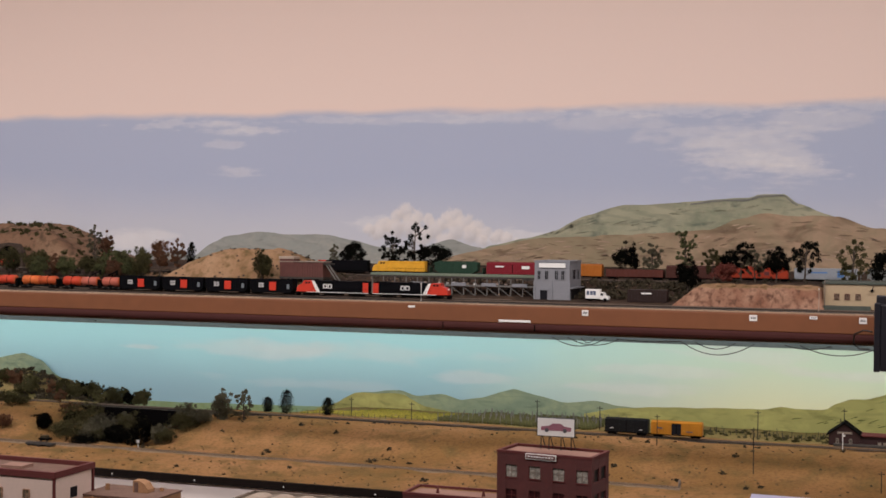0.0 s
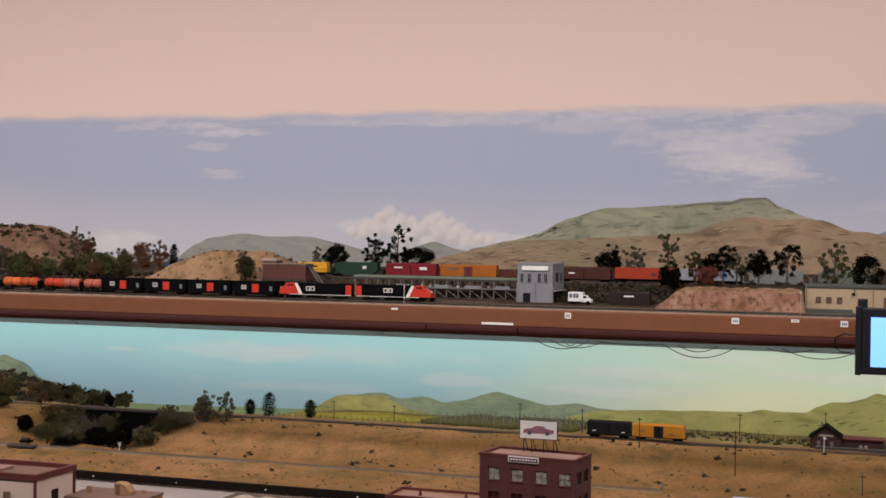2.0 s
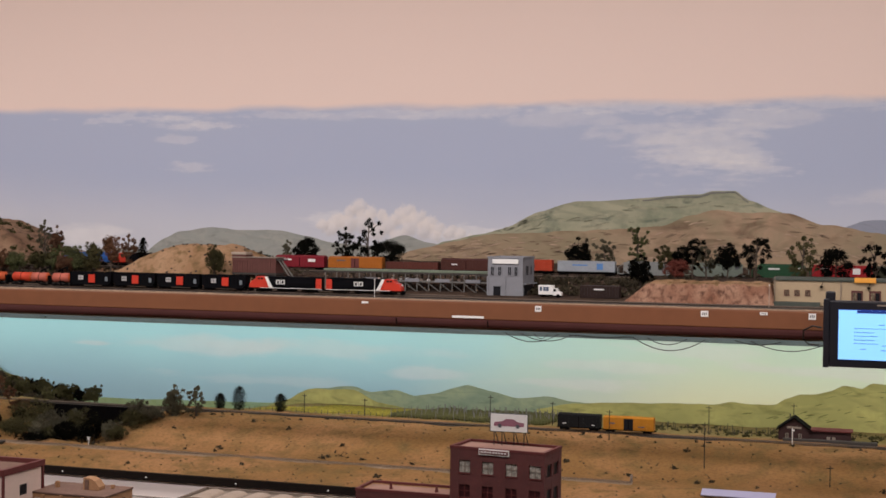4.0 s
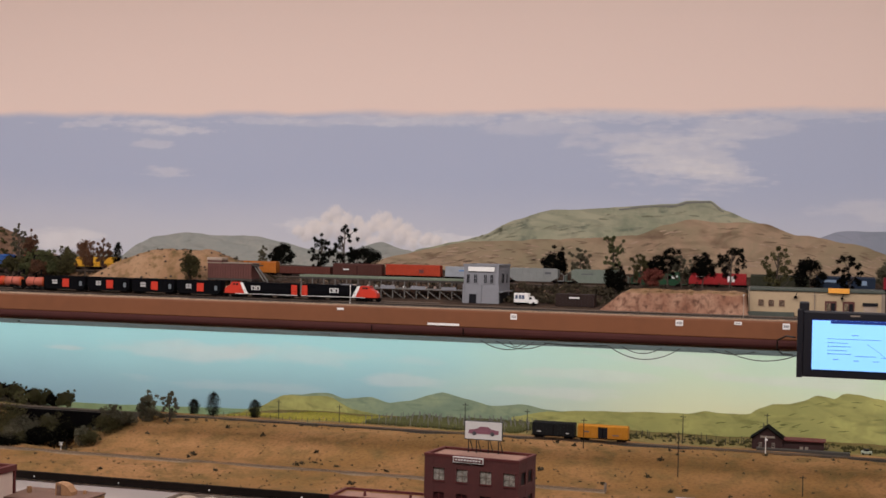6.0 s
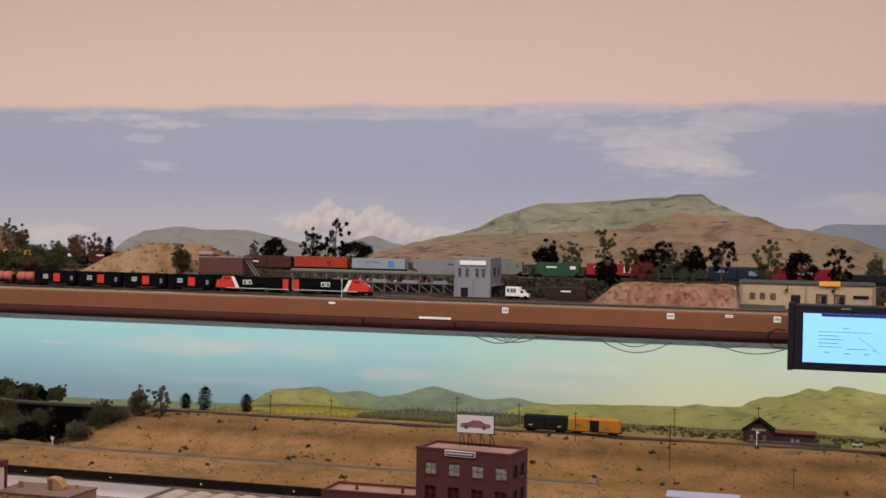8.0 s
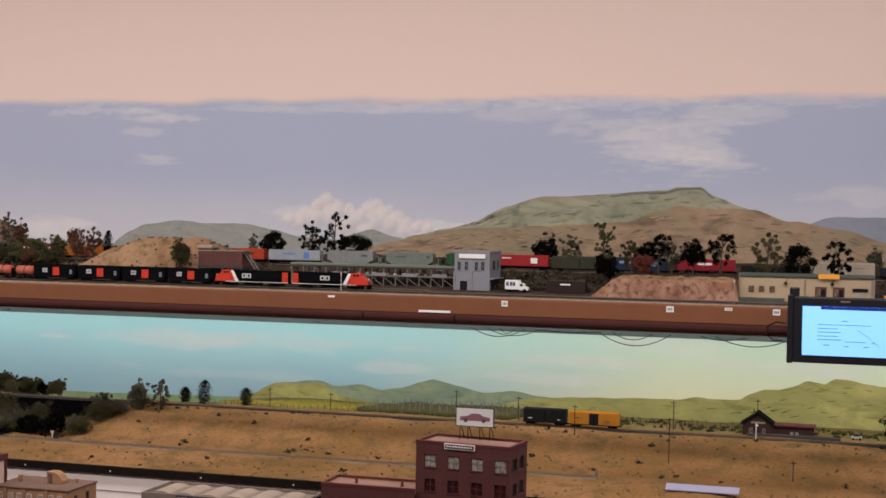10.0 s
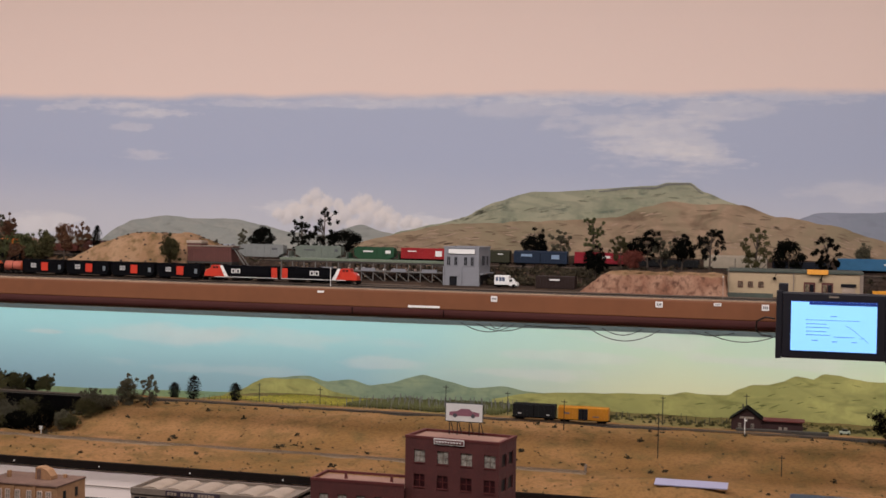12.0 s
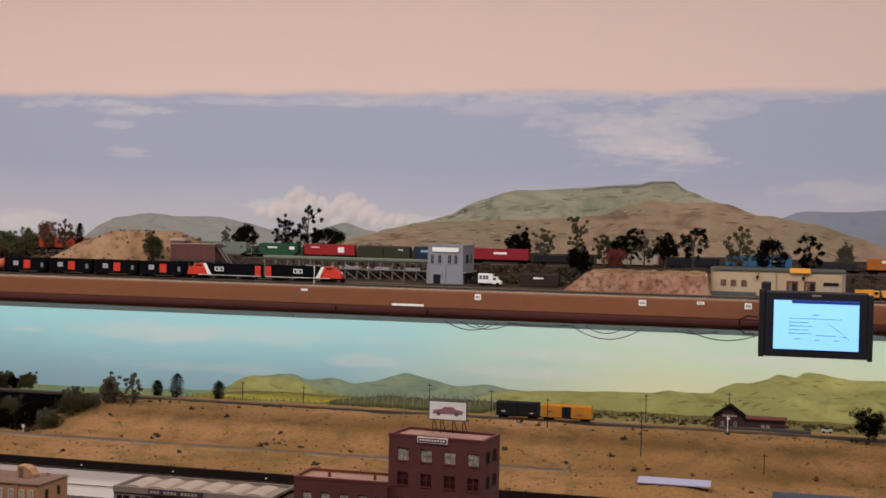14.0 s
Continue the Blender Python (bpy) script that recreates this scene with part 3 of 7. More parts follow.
painted_hill([(-0.110, 1.572), (0.001, 1.599), (0.146, 1.603), (0.268, 1.613), (0.9, 1.55), (2.5, 1.5)], 4.744, 1.36, "blue", "painted blue-grey distant ridge on the backdrop")
painted_hill([(-2.731, 1.431), (-2.609, 1.509), (-2.548, 1.536), (-2.405, 1.552), (-2.253, 1.542), (-2.114, 1.546), (-2.023, 1.525), (-1.910, 1.502), (-1.731, 1.493), (-1.698, 1.517), (-1.622, 1.535), (-1.535, 1.510), (-1.427, 1.477)], 4.740, 1.36, "grey", "painted grey-green ridge on the backdrop")
painted_hill([(-1.556, 1.474), (-1.470, 1.511), (-1.342, 1.539), (-1.247, 1.563), (-1.112, 1.626), (-0.979, 1.662), (-0.807, 1.667), (-0.658, 1.683), (-0.550, 1.686), (-0.512, 1.698), (-0.434, 1.701), (-0.386, 1.667), (-0.299, 1.635), (-0.185, 1.593), (-0.034, 1.520)], 4.736, 1.36, "far_green", "painted pale green flat-topped mountain on the backdrop", 0.004)
painted_hill([(-1.731, 1.439), (-1.556, 1.489), (-1.427, 1.514), (-1.278, 1.544), (-1.049, 1.553), (-0.805, 1.566), (-0.686, 1.576), (-0.588, 1.613), (-0.491, 1.634), (-0.375, 1.625), (-0.252, 1.627), (-0.147, 1.590), (0.038, 1.563), (0.167, 1.524), (0.272, 1.485), (1.2, 1.42), (2.4, 1.43)], 4.732, 1.36, "brown", "painted brown rolling foothills on the backdrop")
painted_hill([(-5.6, 1.52), (-4.4, 1.62), (-3.602, 1.540), (-3.434, 1.579), (-3.339, 1.571), (-3.258, 1.558), (-3.165, 1.508), (-3.021, 1.464), (-2.904, 1.439)], 4.728, 1.36, "rust", "painted rust-brown hills on the backdrop")
painted_hill([(-2.95, 1.455), (-2.826, 1.474), (-2.700, 1.460)], 4.726, 1.36, "grey", "painted low grey-green rise on the backdrop")

# dark brushed crest of the mesa
bm = B()
crest = [(-0.745, 1.668), (-0.657, 1.681), (-0.549, 1.684), (-0.510, 1.697), (-0.433, 1.699), (-0.385, 1.665)]
n_c = 60
for i in range(n_c):
    xa = crest[0][0] + (crest[-1][0] - crest[0][0]) * i / n_c
    xb = crest[0][0] + (crest[-1][0] - crest[0][0]) * (i + 1) / n_c
    w = 0.004 + 0.006 * abs(fbm(xa, 3, 16))
    za, zb = lerp(crest, xa) - 0.001, lerp(crest, xb) - 0.001
    slab(bm, [(xa, za - w), (xb, zb - w), (xb, zb), (xa, za)], 4.7335, 4.7358)
structure("backdrop_crest", bm, hill_mat("painted_crest", (0.15, 0.15, 0.14), (0.20, 0.20, 0.17), (0.10, 0.10, 0.10), 14), "dark brushed crest line of the painted mesa", "painted hill")


def brushwork(count, x0, x1, z0, top, y, colour, name, label, size=0.02, seed=1):
    """Short dabs of paint along the slopes, each a thin lens proud of the coat below."""
    rng = random.Random(seed)
    vs, fs = [], []
    for _ in range(count):
        x = rng.uniform(x0, x1)
        zt = lerp(top, x) - 0.012
        if zt <= z0:
            continue
        z = z0 + (zt - z0) * rng.random()
        a, t = size * rng.uniform(0.3, 1.3), size * rng.uniform(0.05, 0.16)
        tilt = (lerp(top, x + 0.06) - lerp(top, x - 0.06)) / 0.12 * 0.8 + rng.gauss(0, 0.12)
        k = len(vs)
        for u, v in ((-1, -0.2), (-0.5, 0.8), (0.1, 1), (0.7, 0.6), (1, 0), (0.4, -0.7), (-0.4, -0.8)):
            vs.append((x + u * a, y, z + v * t * rng.uniform(0.7, 1.2) + u * a * tilt))
        fs.append(tuple(range(k, k + 7)))
    me = bpy.data.meshes.new(name)
    me.from_pydata(vs, [], fs)
    me.materials.append(mat(name + "_paint", colour, 0.9, var=0.35, scale=25, bump=0, spec=0.1))
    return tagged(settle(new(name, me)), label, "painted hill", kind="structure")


FOOT = [(-1.731, 1.439), (-1.427, 1.514), (-1.278, 1.544), (-1.049, 1.553), (-0.686, 1.576), (-0.588, 1.613), (-0.491, 1.634), (-0.252, 1.627), (-0.147, 1.590), (0.038, 1.563), (0.272, 1.485)]
MESA = [(-1.342, 1.539), (-1.112, 1.626), (-0.979, 1.662), (-0.658, 1.683), (-0.434, 1.701), (-0.299, 1.635), (-0.185, 1.593)]
brushwork(130, -1.62, 0.2, 1.45, FOOT, 4.7305, (0.215, 0.150, 0.102), "backdrop_brush_dark", "dark brown brush dabs on the painted foothills", 0.020, 3)
brushwork(110, -1.55, 0.2, 1.45, FOOT, 4.7300, (0.42, 0.30, 0.215), "backdrop_brush_pale", "pale sandy brush dabs on the painted foothills", 0.024, 4)
brushwork(26, -1.30, -0.25, 1.56, MESA, 4.7345, (0.225, 0.225, 0.155), "backdrop_brush_green", "dull green brush dabs on the painted mesa", 0.022, 5)
brushwork(50, -1.25, -0.35, 1.56, MESA, 4.7340, (0.345, 0.335, 0.24), "backdrop_brush_light", "light green brush dabs on the painted mesa", 0.030, 6)
RIDGE_LOW = [(-0.43, 0.99), (-0.288, 1.0), (-0.165, 1.04), (-0.074, 1.07), (0.013, 1.08), (0.16, 1.06), (0.4, 1.06)]
brushwork(36, -0.40, 0.40, 0.955, RIDGE_LOW, 4.5825, (0.17, 0.175, 0.06), "backdrop_brush_lime", "olive brush dabs on the painted lime hills", 0.016, 7)

# lower backdrop
painted_hill([(-3.4, 0.955), (-2.914, 0.899), (-2.673, 0.905), (-2.344, 0.911), (-1.981, 0.920)], 4.594, 0.80, "flat", "painted flat green shoreline on the lower backdrop", 0.002)
painted_hill([(-2.184, 0.882), (-2.037, 0.921), (-1.981, 0.961), (-1.915, 0.981), (-1.772, 0.992), (-1.707, 0.975), (-1.610, 0.988), (-1.536, 0.971), (-1.462, 0.983), (-1.378, 1.008), (-1.341, 1.017), (-1.253, 0.998), (-1.171, 0.980), (-1.049, 0.990), (-0.969, 0.976), (-0.850, 0.975)], 4.590, 0.80, "teal", "painted blue-green hills on the lower backdrop", 0.004)
painted_hill([(-2.139, 0.895), (-2.037, 0.933), (-1.937, 0.978), (-1.772, 0.980), (-1.675, 0.940), (-1.504, 0.918)], 4.587, 0.80, "lime", "painted lime green hill on the lower backdrop", 0.004)
painted_hill([(-1.089, 0.946), (-0.969, 0.972), (-0.850, 0.982), (-0.679, 0.989), (-0.582, 0.989), (-0.485, 0.991), (-0.43, 1.005), (-0.374, 1.0), (-0.288, 1.001), (-0.257, 1.021), (-0.211, 1.039), (-0.165, 1.044), (-0.119, 1.055), (-0.074, 1.076), (-0.043, 1.072), (-0.02, 1.066), (0.013, 1.086), (0.062, 1.082), (0.108, 1.072), (0.16, 1.065), (0.268, 1.07), (0.9, 1.07), (2.4, 1.02)], 4.584, 0.80, "lime", "painted lime green rolling hills on the lower backdrop", 0.004)
painted_hill([(-5.0, 1.04), (-4.2, 1.10), (-3.500, 1.044), (-3.377, 1.067), (-3.298, 1.043), (-3.219, 0.987), (-3.129, 0.933), (-2.897, 0.891)], 4.581, 0.80, "teal", "painted green hill beside the lagoon", 0.004)
painted_hill([(-5.0, 1.0), (-4.2, 1.04), (-3.486, 0.994), (-3.364, 1.000), (-3.245, 0.966), (-3.115, 0.909)], 4.575, 0.80, "olive", "painted olive scrub hill on the lower backdrop", 0.006)


# ---------------------------------------------------------------- upper deck
def upper_z(x, y):
    """Ground of the upper deck."""
    z = 1.387 + 0.004 * fbm(x, y, 12)
    s = min(1, max(0, (y - 4.06) / 0.22))
    z += 0.034 * s * s * (3 - 2 * s)
    z += 0.02 * min(1, max(0, (y - 4.42) / 0.2))
    # sand hill beside the coal shed
    z = max(z, 1.39 + bump01(x, -2.22, -2.10, 0.42) ** 1.2 * bump01(y, 4.16, 4.26, 0.15) * (0.126 + 0.016 * fbm(x, y, 14)))
    # earth bank cut at the front, with a steep face
    face = min(1, max(0, (y - 3.895 - 0.016 * fbm(x, 2, 26)) / 0.020))
    z = max(z, 1.387 + face * bump01(y, 3.92, 4.2, 0.12) * min(1, max(0, (x + 0.675) / 0.075)) * (1 if x < -0.26 else max(0, 1 - (x + 0.26) / 0.012)) * (0.058 + 0.005 * fbm(x, y, 20) + 0.003 * fbm(x, y, 60)))
    # tunnel mountain
    z = max(z, 1.39 + bump01(x, -4.6, -3.24, 0.34) * bump01(y, 4.50, 4.72, 0.10) * (0.17 + 0.03 * fbm(x, y, 6)))
    return z


def terrain(name, height, x0, x1, y0, y1, step, step_y, material, label):
    nx, ny = int((x1 - x0) / step), int((y1 - y0) / step_y)
    vs, fs = [], []
    for j in range(ny + 1):
        for i in range(nx + 1):
            x, y = x0 + (x1 - x0) * i / nx, y0 + (y1 - y0) * j / ny
            vs.append((x, y, height(x, y)))
    for j in range(ny):
        for i in range(nx):
            a = j * (nx + 1) + i
            fs.append((a, a + 1, a + nx + 2, a + nx + 1))
    me = bpy.data.meshes.new(name)
    me.from_pydata(vs, [], fs)
    ob = new(name, me)
    me.materials.append(M[material])
    smooth(ob)
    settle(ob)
    return tagged(ob, label, "ground", kind="structure")


gu = terrain("ground_upper", upper_z, XL, XR, 3.728, 4.726, 0.012, 0.010, "up_ground", "brown earth and rubble scenery of the upper deck")
for i, mname in enumerate(("sand", "cliff", "mount")):
    gu.data.materials.append(M[mname])
for p in gu.data.polygons:
    c = p.center - Vector((0, 0, view_lift(p.center.y)))
    if -2.62 < c.x < -1.9 and 4.02 < c.y < 4.42 and c.z > 1.402:
        p.material_index = 1
    elif -0.70 < c.x < -0.20 and 3.86 < c.y < 4.05 and c.z > 1.392:
        # pale sand on upward faces paints the bank's pale lip and lit top
        p.material_index = 1 if p.normal.z > 0.86 and c.z > 1.425 else 2
    elif c.x < -2.86 and c.y > 4.38:
        p.material_index = 3
structure("trim_sand_edge", box(B(), XL, XR, 3.7225, 3.7470, 1.3952, 1.3978, 0.0006), "sand_edge", "pale sandy strip along the fascia's top", "trim")
structure("bench_upper", box(B(), XL, XR, 3.745, 4.60, 1.315, 1.372), "wood_under", "plywood bench of the upper deck", "bench")
structure("fascia_upper", box(B(), XL, XR, 3.720, 3.742, 1.3455, 1.395, 0.003), "fascia", "brown painted hardboard fascia of the upper deck", "fascia")
# the lip's darker brown paints in the shade of the rolled-under edge
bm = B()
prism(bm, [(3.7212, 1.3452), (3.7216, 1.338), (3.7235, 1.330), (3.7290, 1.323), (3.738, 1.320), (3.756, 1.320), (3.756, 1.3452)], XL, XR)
structure("trim_fascia_lip", bm, "fascia_low", "rolled lower lip of the fascia, its shade painted in darker brown", "trim")
# black strip added in place of the shadow band below the lip
structure("trim_under_edge", box(B(), XL, XR, 3.757, 3.775, 1.3135, 1.3195), "black", "black strip standing in for the shadow band under the fascia", "trim")
bm = B()
for x in (-1.299, -1.025, -3.1):
    box(bm, x - 0.0012, x + 0.0012, 3.7195, 3.7300, 1.326, 1.3445)
structure("trim_fascia_joint", bm, "black", "dark joints in the fascia", "trim")
structure("road_upper", box(B(), -1.9, XR, 3.748, 3.795, 1.384, 1.3965, 0.002), "ballast", "grey road strip along the deck edge", "road")
bm = B()
for i in range(2600):
    x = -5.5 + 8.5 * random.random()
    y = 3.738 + 0.03 * random.random() ** 1.7
    r = 0.0015 + 0.003 * random.random()
    bmesh.ops.create_icosphere(bm, subdivisions=1, radius=r, matrix=Matrix.Translation((x, y, 1.3955)) @ Matrix.Diagonal((1.6, 1, 0.6, 1)))
tagged(part("edge_gravel", bm, "sand_edge"), "sandy gravel along the fascia's top edge", "gravel", kind="stuff")


def track(name, y, z, x0, x1, ballast, label, wide=0.030):
    t = thing(name, label, "track", (0, y, z))
    bm = B()
    prism(bm, [(-wide, -0.012), (-0.016, -0.003), (0.016, -0.003), (wide, -0.012)], x0, x1)
    part("roadbed", bm, ballast, t, "grey ballast shoulder")
    for s in (-1, 1):
        part("rail", box(B(), x0, x1, s * 0.00825 - 0.0006, s * 0.00825 + 0.0006, 0.0, 0.0024 if wide > 0.0195 else 0.0013), "rail", t)
    vs, fs = [], []
    for i in range(int((x1 - x0) / 0.0065)):
        x = x0 + i * 0.0065
        k = len(vs)
        vs += [(x + a, b, c) for a in (0, 0.0028) for b in (-0.0148, 0.0148) for c in (-0.0028, 0.0002)]
        fs += [(k + a, k + b, k + c, k + d) for a, b, c, d in ((1, 5, 7, 3), (0, 1, 3, 2), (4, 6, 7, 5), (0, 4, 5, 1), (2, 3, 7, 6))]
    me = bpy.data.meshes.new("tie_bed"); me.from_pydata(vs, [], fs); me.materials.append(M["tie"] if wide > 0.0195 else M["ballast_mid"])
    o = new("tie_bed", me); o.parent = t; o["kind"] = "stuff"; o["label"] = "dark wooden ties"
    return t


RAIL_FRONT, RAIL_BACK = 1.3965, 1.4275
track("front_track", 3.85, RAIL_FRONT - 0.0024, -5.6, 3.0, "ballast_front", "ballasted model railway track along the deck edge")
track("siding_track", 3.905, RAIL_FRONT - 0.0024, -5.6, -1.15, "ballast", "ballasted siding track behind the standing train")
track("rear_track", 4.35, RAIL_BACK - 0.0024, -5.6, 3.0, "ballast", "raised main line track along the backdrop")


# ---------------------------------------------------------------- lower deck
RAIL_LOW, RAIL_MID = 0.9640, 0.9090


def lower_z(x, y):
    """Ground of the lower deck: front verge, middle track shelf, slope, main line shelf."""
    n1 = fbm(x, y, 7)
    z = 0.893 + 0.004 * n1
    z += 0.012 * bump01(x, -2.35, -2.1, 0.4) * bump01(y, 3.52, 3.6, 0.1)
    s = min(1, max(0, (y - 3.60) / 0.10))
    z += 0.010 * s
    s = min(1, max(0, (y - 3.80) / (0.26 + 0.03 * n1)))
    z += 0.056 * s * s * (3 - 2 * s) + 0.006 * bump01(y, 3.85, 4.05, 0.05) * n1
    back = min(1, max(0, (y - 4.22) / 0.33))
    left = min(1, max(0, (-1.95 - x) / 0.35)) * min(1, max(0, (x + 3.05) / 0.2))
    z -= back * (0.030 + 0.055 * left)
    # swell towards the aisle
    z += 0.026 * bump01(x, -0.45, 0.6, 0.35) * bump01(y, 3.54, 3.63, 0.05) * (1 + 0.35 * n1 + 0.2 * fbm(x, 5, 5))
    # gully under the bridge
    g = bump01(x, -2.66, -2.42, 0.17) * bump01(y, 3.92, 4.30, 0.10)
    z -= 0.065 * g
    # scrub hillside beyond the bridge
    z += bump01(x, -5.0, -3.24, 0.24) * bump01(y, 4.30, 4.56, 0.12) * (0.060 + 0.02 * n1)
    # meets the edge strip level
    e = min(1, max(0, (y - 3.502) / 0.05))
    return 0.8965 * (1 - e) + z * e


gl = terrain("ground_lower", lower_z, XL, XR, 3.502, 4.573, 0.014, 0.011, "low_ground", "dry golden grass and earth scenery of the lower deck")
gl.data.materials.append(M["grass"])
gl.data.materials.append(M["olive_ground"])
for p in gl.data.polygons:
    c = p.center
    if c.y > 4.225 + 0.02 * fbm(c.x, 1, 5) and c.x > -2.9:
        p.material_index = 1
    elif c.x < -2.72 + 0.1 * fbm(c.x, c.y, 6) and c.y > 4.19:
        p.material_index = 2
structure("bench_lower", box(B(), XL, XR, 3.53, 4.60, 0.80, 0.83), "wood_under", "plywood bench of the lower deck", "bench")
structure("trim_lower_edge", box(B(), XL, XR, 3.494, 3.506, 0.8760, 0.8985, 0.002), "edge_brown", "black strip along the lower deck's edge", "trim")
structure("fascia_lower", box(B(), XL, XR, 3.5055, 3.528, 0.30, 0.8780), "white_fascia", "white hardboard fascia below the lower deck", "fascia")
structure("trim_fascia_seam", box(B(), XL, XR, 3.5035, 3.506, 0.826, 0.8275), "stone", "thin seam in the white fascia", "trim")
for x in (-2.262, -1.985, -1.70, -1.42, -1.14, -0.86, -0.55):
    k = thing("fascia_screw", "small bright screw head in the black edge strip", "screw", (x, 3.4945, 0.8855), group="screws of the lower edge")
    part("head", rod(B(), (0, 0.002, 0), (0, -0.0025, 0), 0.0028, 0.002, 10), "white", k)
track("middle_track", 3.75, RAIL_MID - 0.0024, -5.6, -0.62, "ballast_mid", "weathered lower track along the slope", 0.019)
track("lower_main_track", 4.16, RAIL_LOW - 0.0024, -5.6, 3.0, "ballast_low", "lower main line track on its shelf", 0.022)

# mustard field and vineyard
bm = B()
for i in range(1200):
    x, y = random.uniform(-2.02, -1.50), random.uniform(4.26, 4.50)
    if x < -2.02 + (y - 4.26) * 0.9:
        continue
    bmesh.ops.create_icosphere(bm, subdivisions=1, radius=random.uniform(0.003, 0.006), matrix=Matrix.Translation((x, y, lower_z(x, y) + 0.002)) @ Matrix.Diagonal((1.3, 1, 0.8, 1)))
tagged(part("mustard_flowers", bm, "field"), "yellow mustard flowers in the field", "flowers", kind="stuff")
bm = B()
for r in range(11):
    y = 4.25 + r * 0.024
    for i in range(60):
        x = -1.50 + (r * 0.012) + i * 0.0095 + random.uniform(-0.002, 0.002)
        if x > -0.98:
            break
        bmesh.ops.create_icosphere(bm, subdivisions=1, radius=random.uniform(0.006, 0.010), matrix=Matrix.Translation((x, y, lower_z(x, y) + 0.009)) @ Matrix.Diagonal((1, 0.7, 1.3, 1)))
tagged(part("vineyard_rows", bm, "vine"), "green vine rows of the vineyard", "vines", kind="stuff")
bm = B()
for r in range(11):
    for i in range(14):
        x, y = -1.50 + r * 0.012 + i * 0.036 + random.uniform(-0.012, 0.012), 4.247 + r * 0.024
        rod(bm, (x, y, lower_z(x, y)), (x, y, lower_z(x, y) + 0.030), 0.0013, seg=5)
tagged(part("vineyard_stakes", bm, "platform_timber"), "thin wooden vine stakes", "stakes", kind="stuff")
bm = B()
for i in range(46):
    x = -2.05 + i * 0.022
    y = 4.222 + 0.006 * math.sin(i)
    rod(bm, (x, y, lower_z(x, y)), (x, y, lower_z(x, y) + 0.014), 0.0009, seg=5)
for i in range(70):
    x = -0.62 + i * 0.0085
    y = 4.28 + 0.14 * random.random()
    rod(bm, (x, y, lower_z(x, y)), (x, y, lower_z(x, y) + random.uniform(0.008, 0.022)), 0.001, seg=5)
tagged(part("fence_posts", bm, "timber"), "small wooden fence posts in the pasture", "posts", kind="stuff")


def tufts(name, spots, material, label, category="scrub"):
    """Ragged little plants: each a handful of small blades and leaves."""
    rng = random.Random(len(spots))
    vs, fs = [], []
    for x, y, z, r in spots:
        for _ in range(22):
            p = Vector((x + rng.gauss(0, 0.5) * r, y + rng.gauss(0, 0.4) * r, z + abs(rng.gauss(0, 0.5)) * r))
            u = Vector((rng.gauss(0, 1), rng.gauss(0, 1), rng.gauss(0, 0.8))).normalized() * r * rng.uniform(0.35, 0.75)
            v = u.cross(Vector((rng.gauss(0, 1), rng.gauss(0, 1), rng.gauss(0, 1)))).normalized() * r * 0.4
            k = len(vs)
            vs.extend([p - u, p + v, p + u, p - v])
            fs.append((k, k + 1, k + 2, k + 3))
    me = bpy.data.meshes.new(name); me.from_pydata([tuple(v) for v in vs], [], fs); me.materials.append(M[material])
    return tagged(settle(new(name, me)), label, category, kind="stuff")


# scrub on the slopes
spots = []
for i in range(260):
    x = random.uniform(-3.4, 0.6)
    y = random.choice((random.uniform(3.52, 3.70), random.uniform(3.80, 4.11), random.uniform(4.06, 4.12), random.uniform(3.80, 3.90)))
    r = random.uniform(0.0015, 0.004)
    spots.append((x, y, lower_z(x, y), r))
for i in range(500):
    x, y = random.uniform(-3.9, -2.85), random.uniform(4.20, 4.56)
    r = random.uniform(0.005, 0.014)
    spots.append((x, y, lower_z(x, y), r))
for i in range(55):
    x = random.uniform(-2.5, 0.5)
    y = random.choice((3.805, 3.83, 4.09, 4.115, random.uniform(3.53, 3.68), random.uniform(3.85, 4.05))) + random.uniform(-0.012, 0.012)
    spots.append((x, y, lower_z(x, y), random.uniform(0.0045, 0.0085)))
tufts("slope_scrub", spots, "bush", "dark dry scrub dotted over the slopes")
spots = []
for i in range(260):
    x, y = random.uniform(-0.66, 0.5), random.uniform(4.26, 4.46)
    spots.append((x, y, lower_z(x, y), random.uniform(0.003, 0.008)))
tufts("pasture_scrub", spots, "leaf_olive", "brown scrub and weeds behind the lower track")
spots = []
for i in range(700):
    x, y = random.uniform(-3.4, 0.6), random.choice((random.uniform(3.51, 3.72), random.uniform(3.78, 4.12)))
    spots.append((x, y, lower_z(x, y), random.uniform(0.0015, 0.004)))
tufts("dry_grass", spots, "grass_tuft", "straw-coloured dry grass tufts on the slope", "grass")
spots = []
for i in range(170):
    x, y = random.uniform(-4.0, -2.9), random.uniform(4.40, 4.70)
    spots.append((x, y, upper_z(x, y), random.uniform(0.005, 0.013)))
tufts("mountain_scrub", spots, "leaf_olive", "olive scrub on the tunnel mountain")


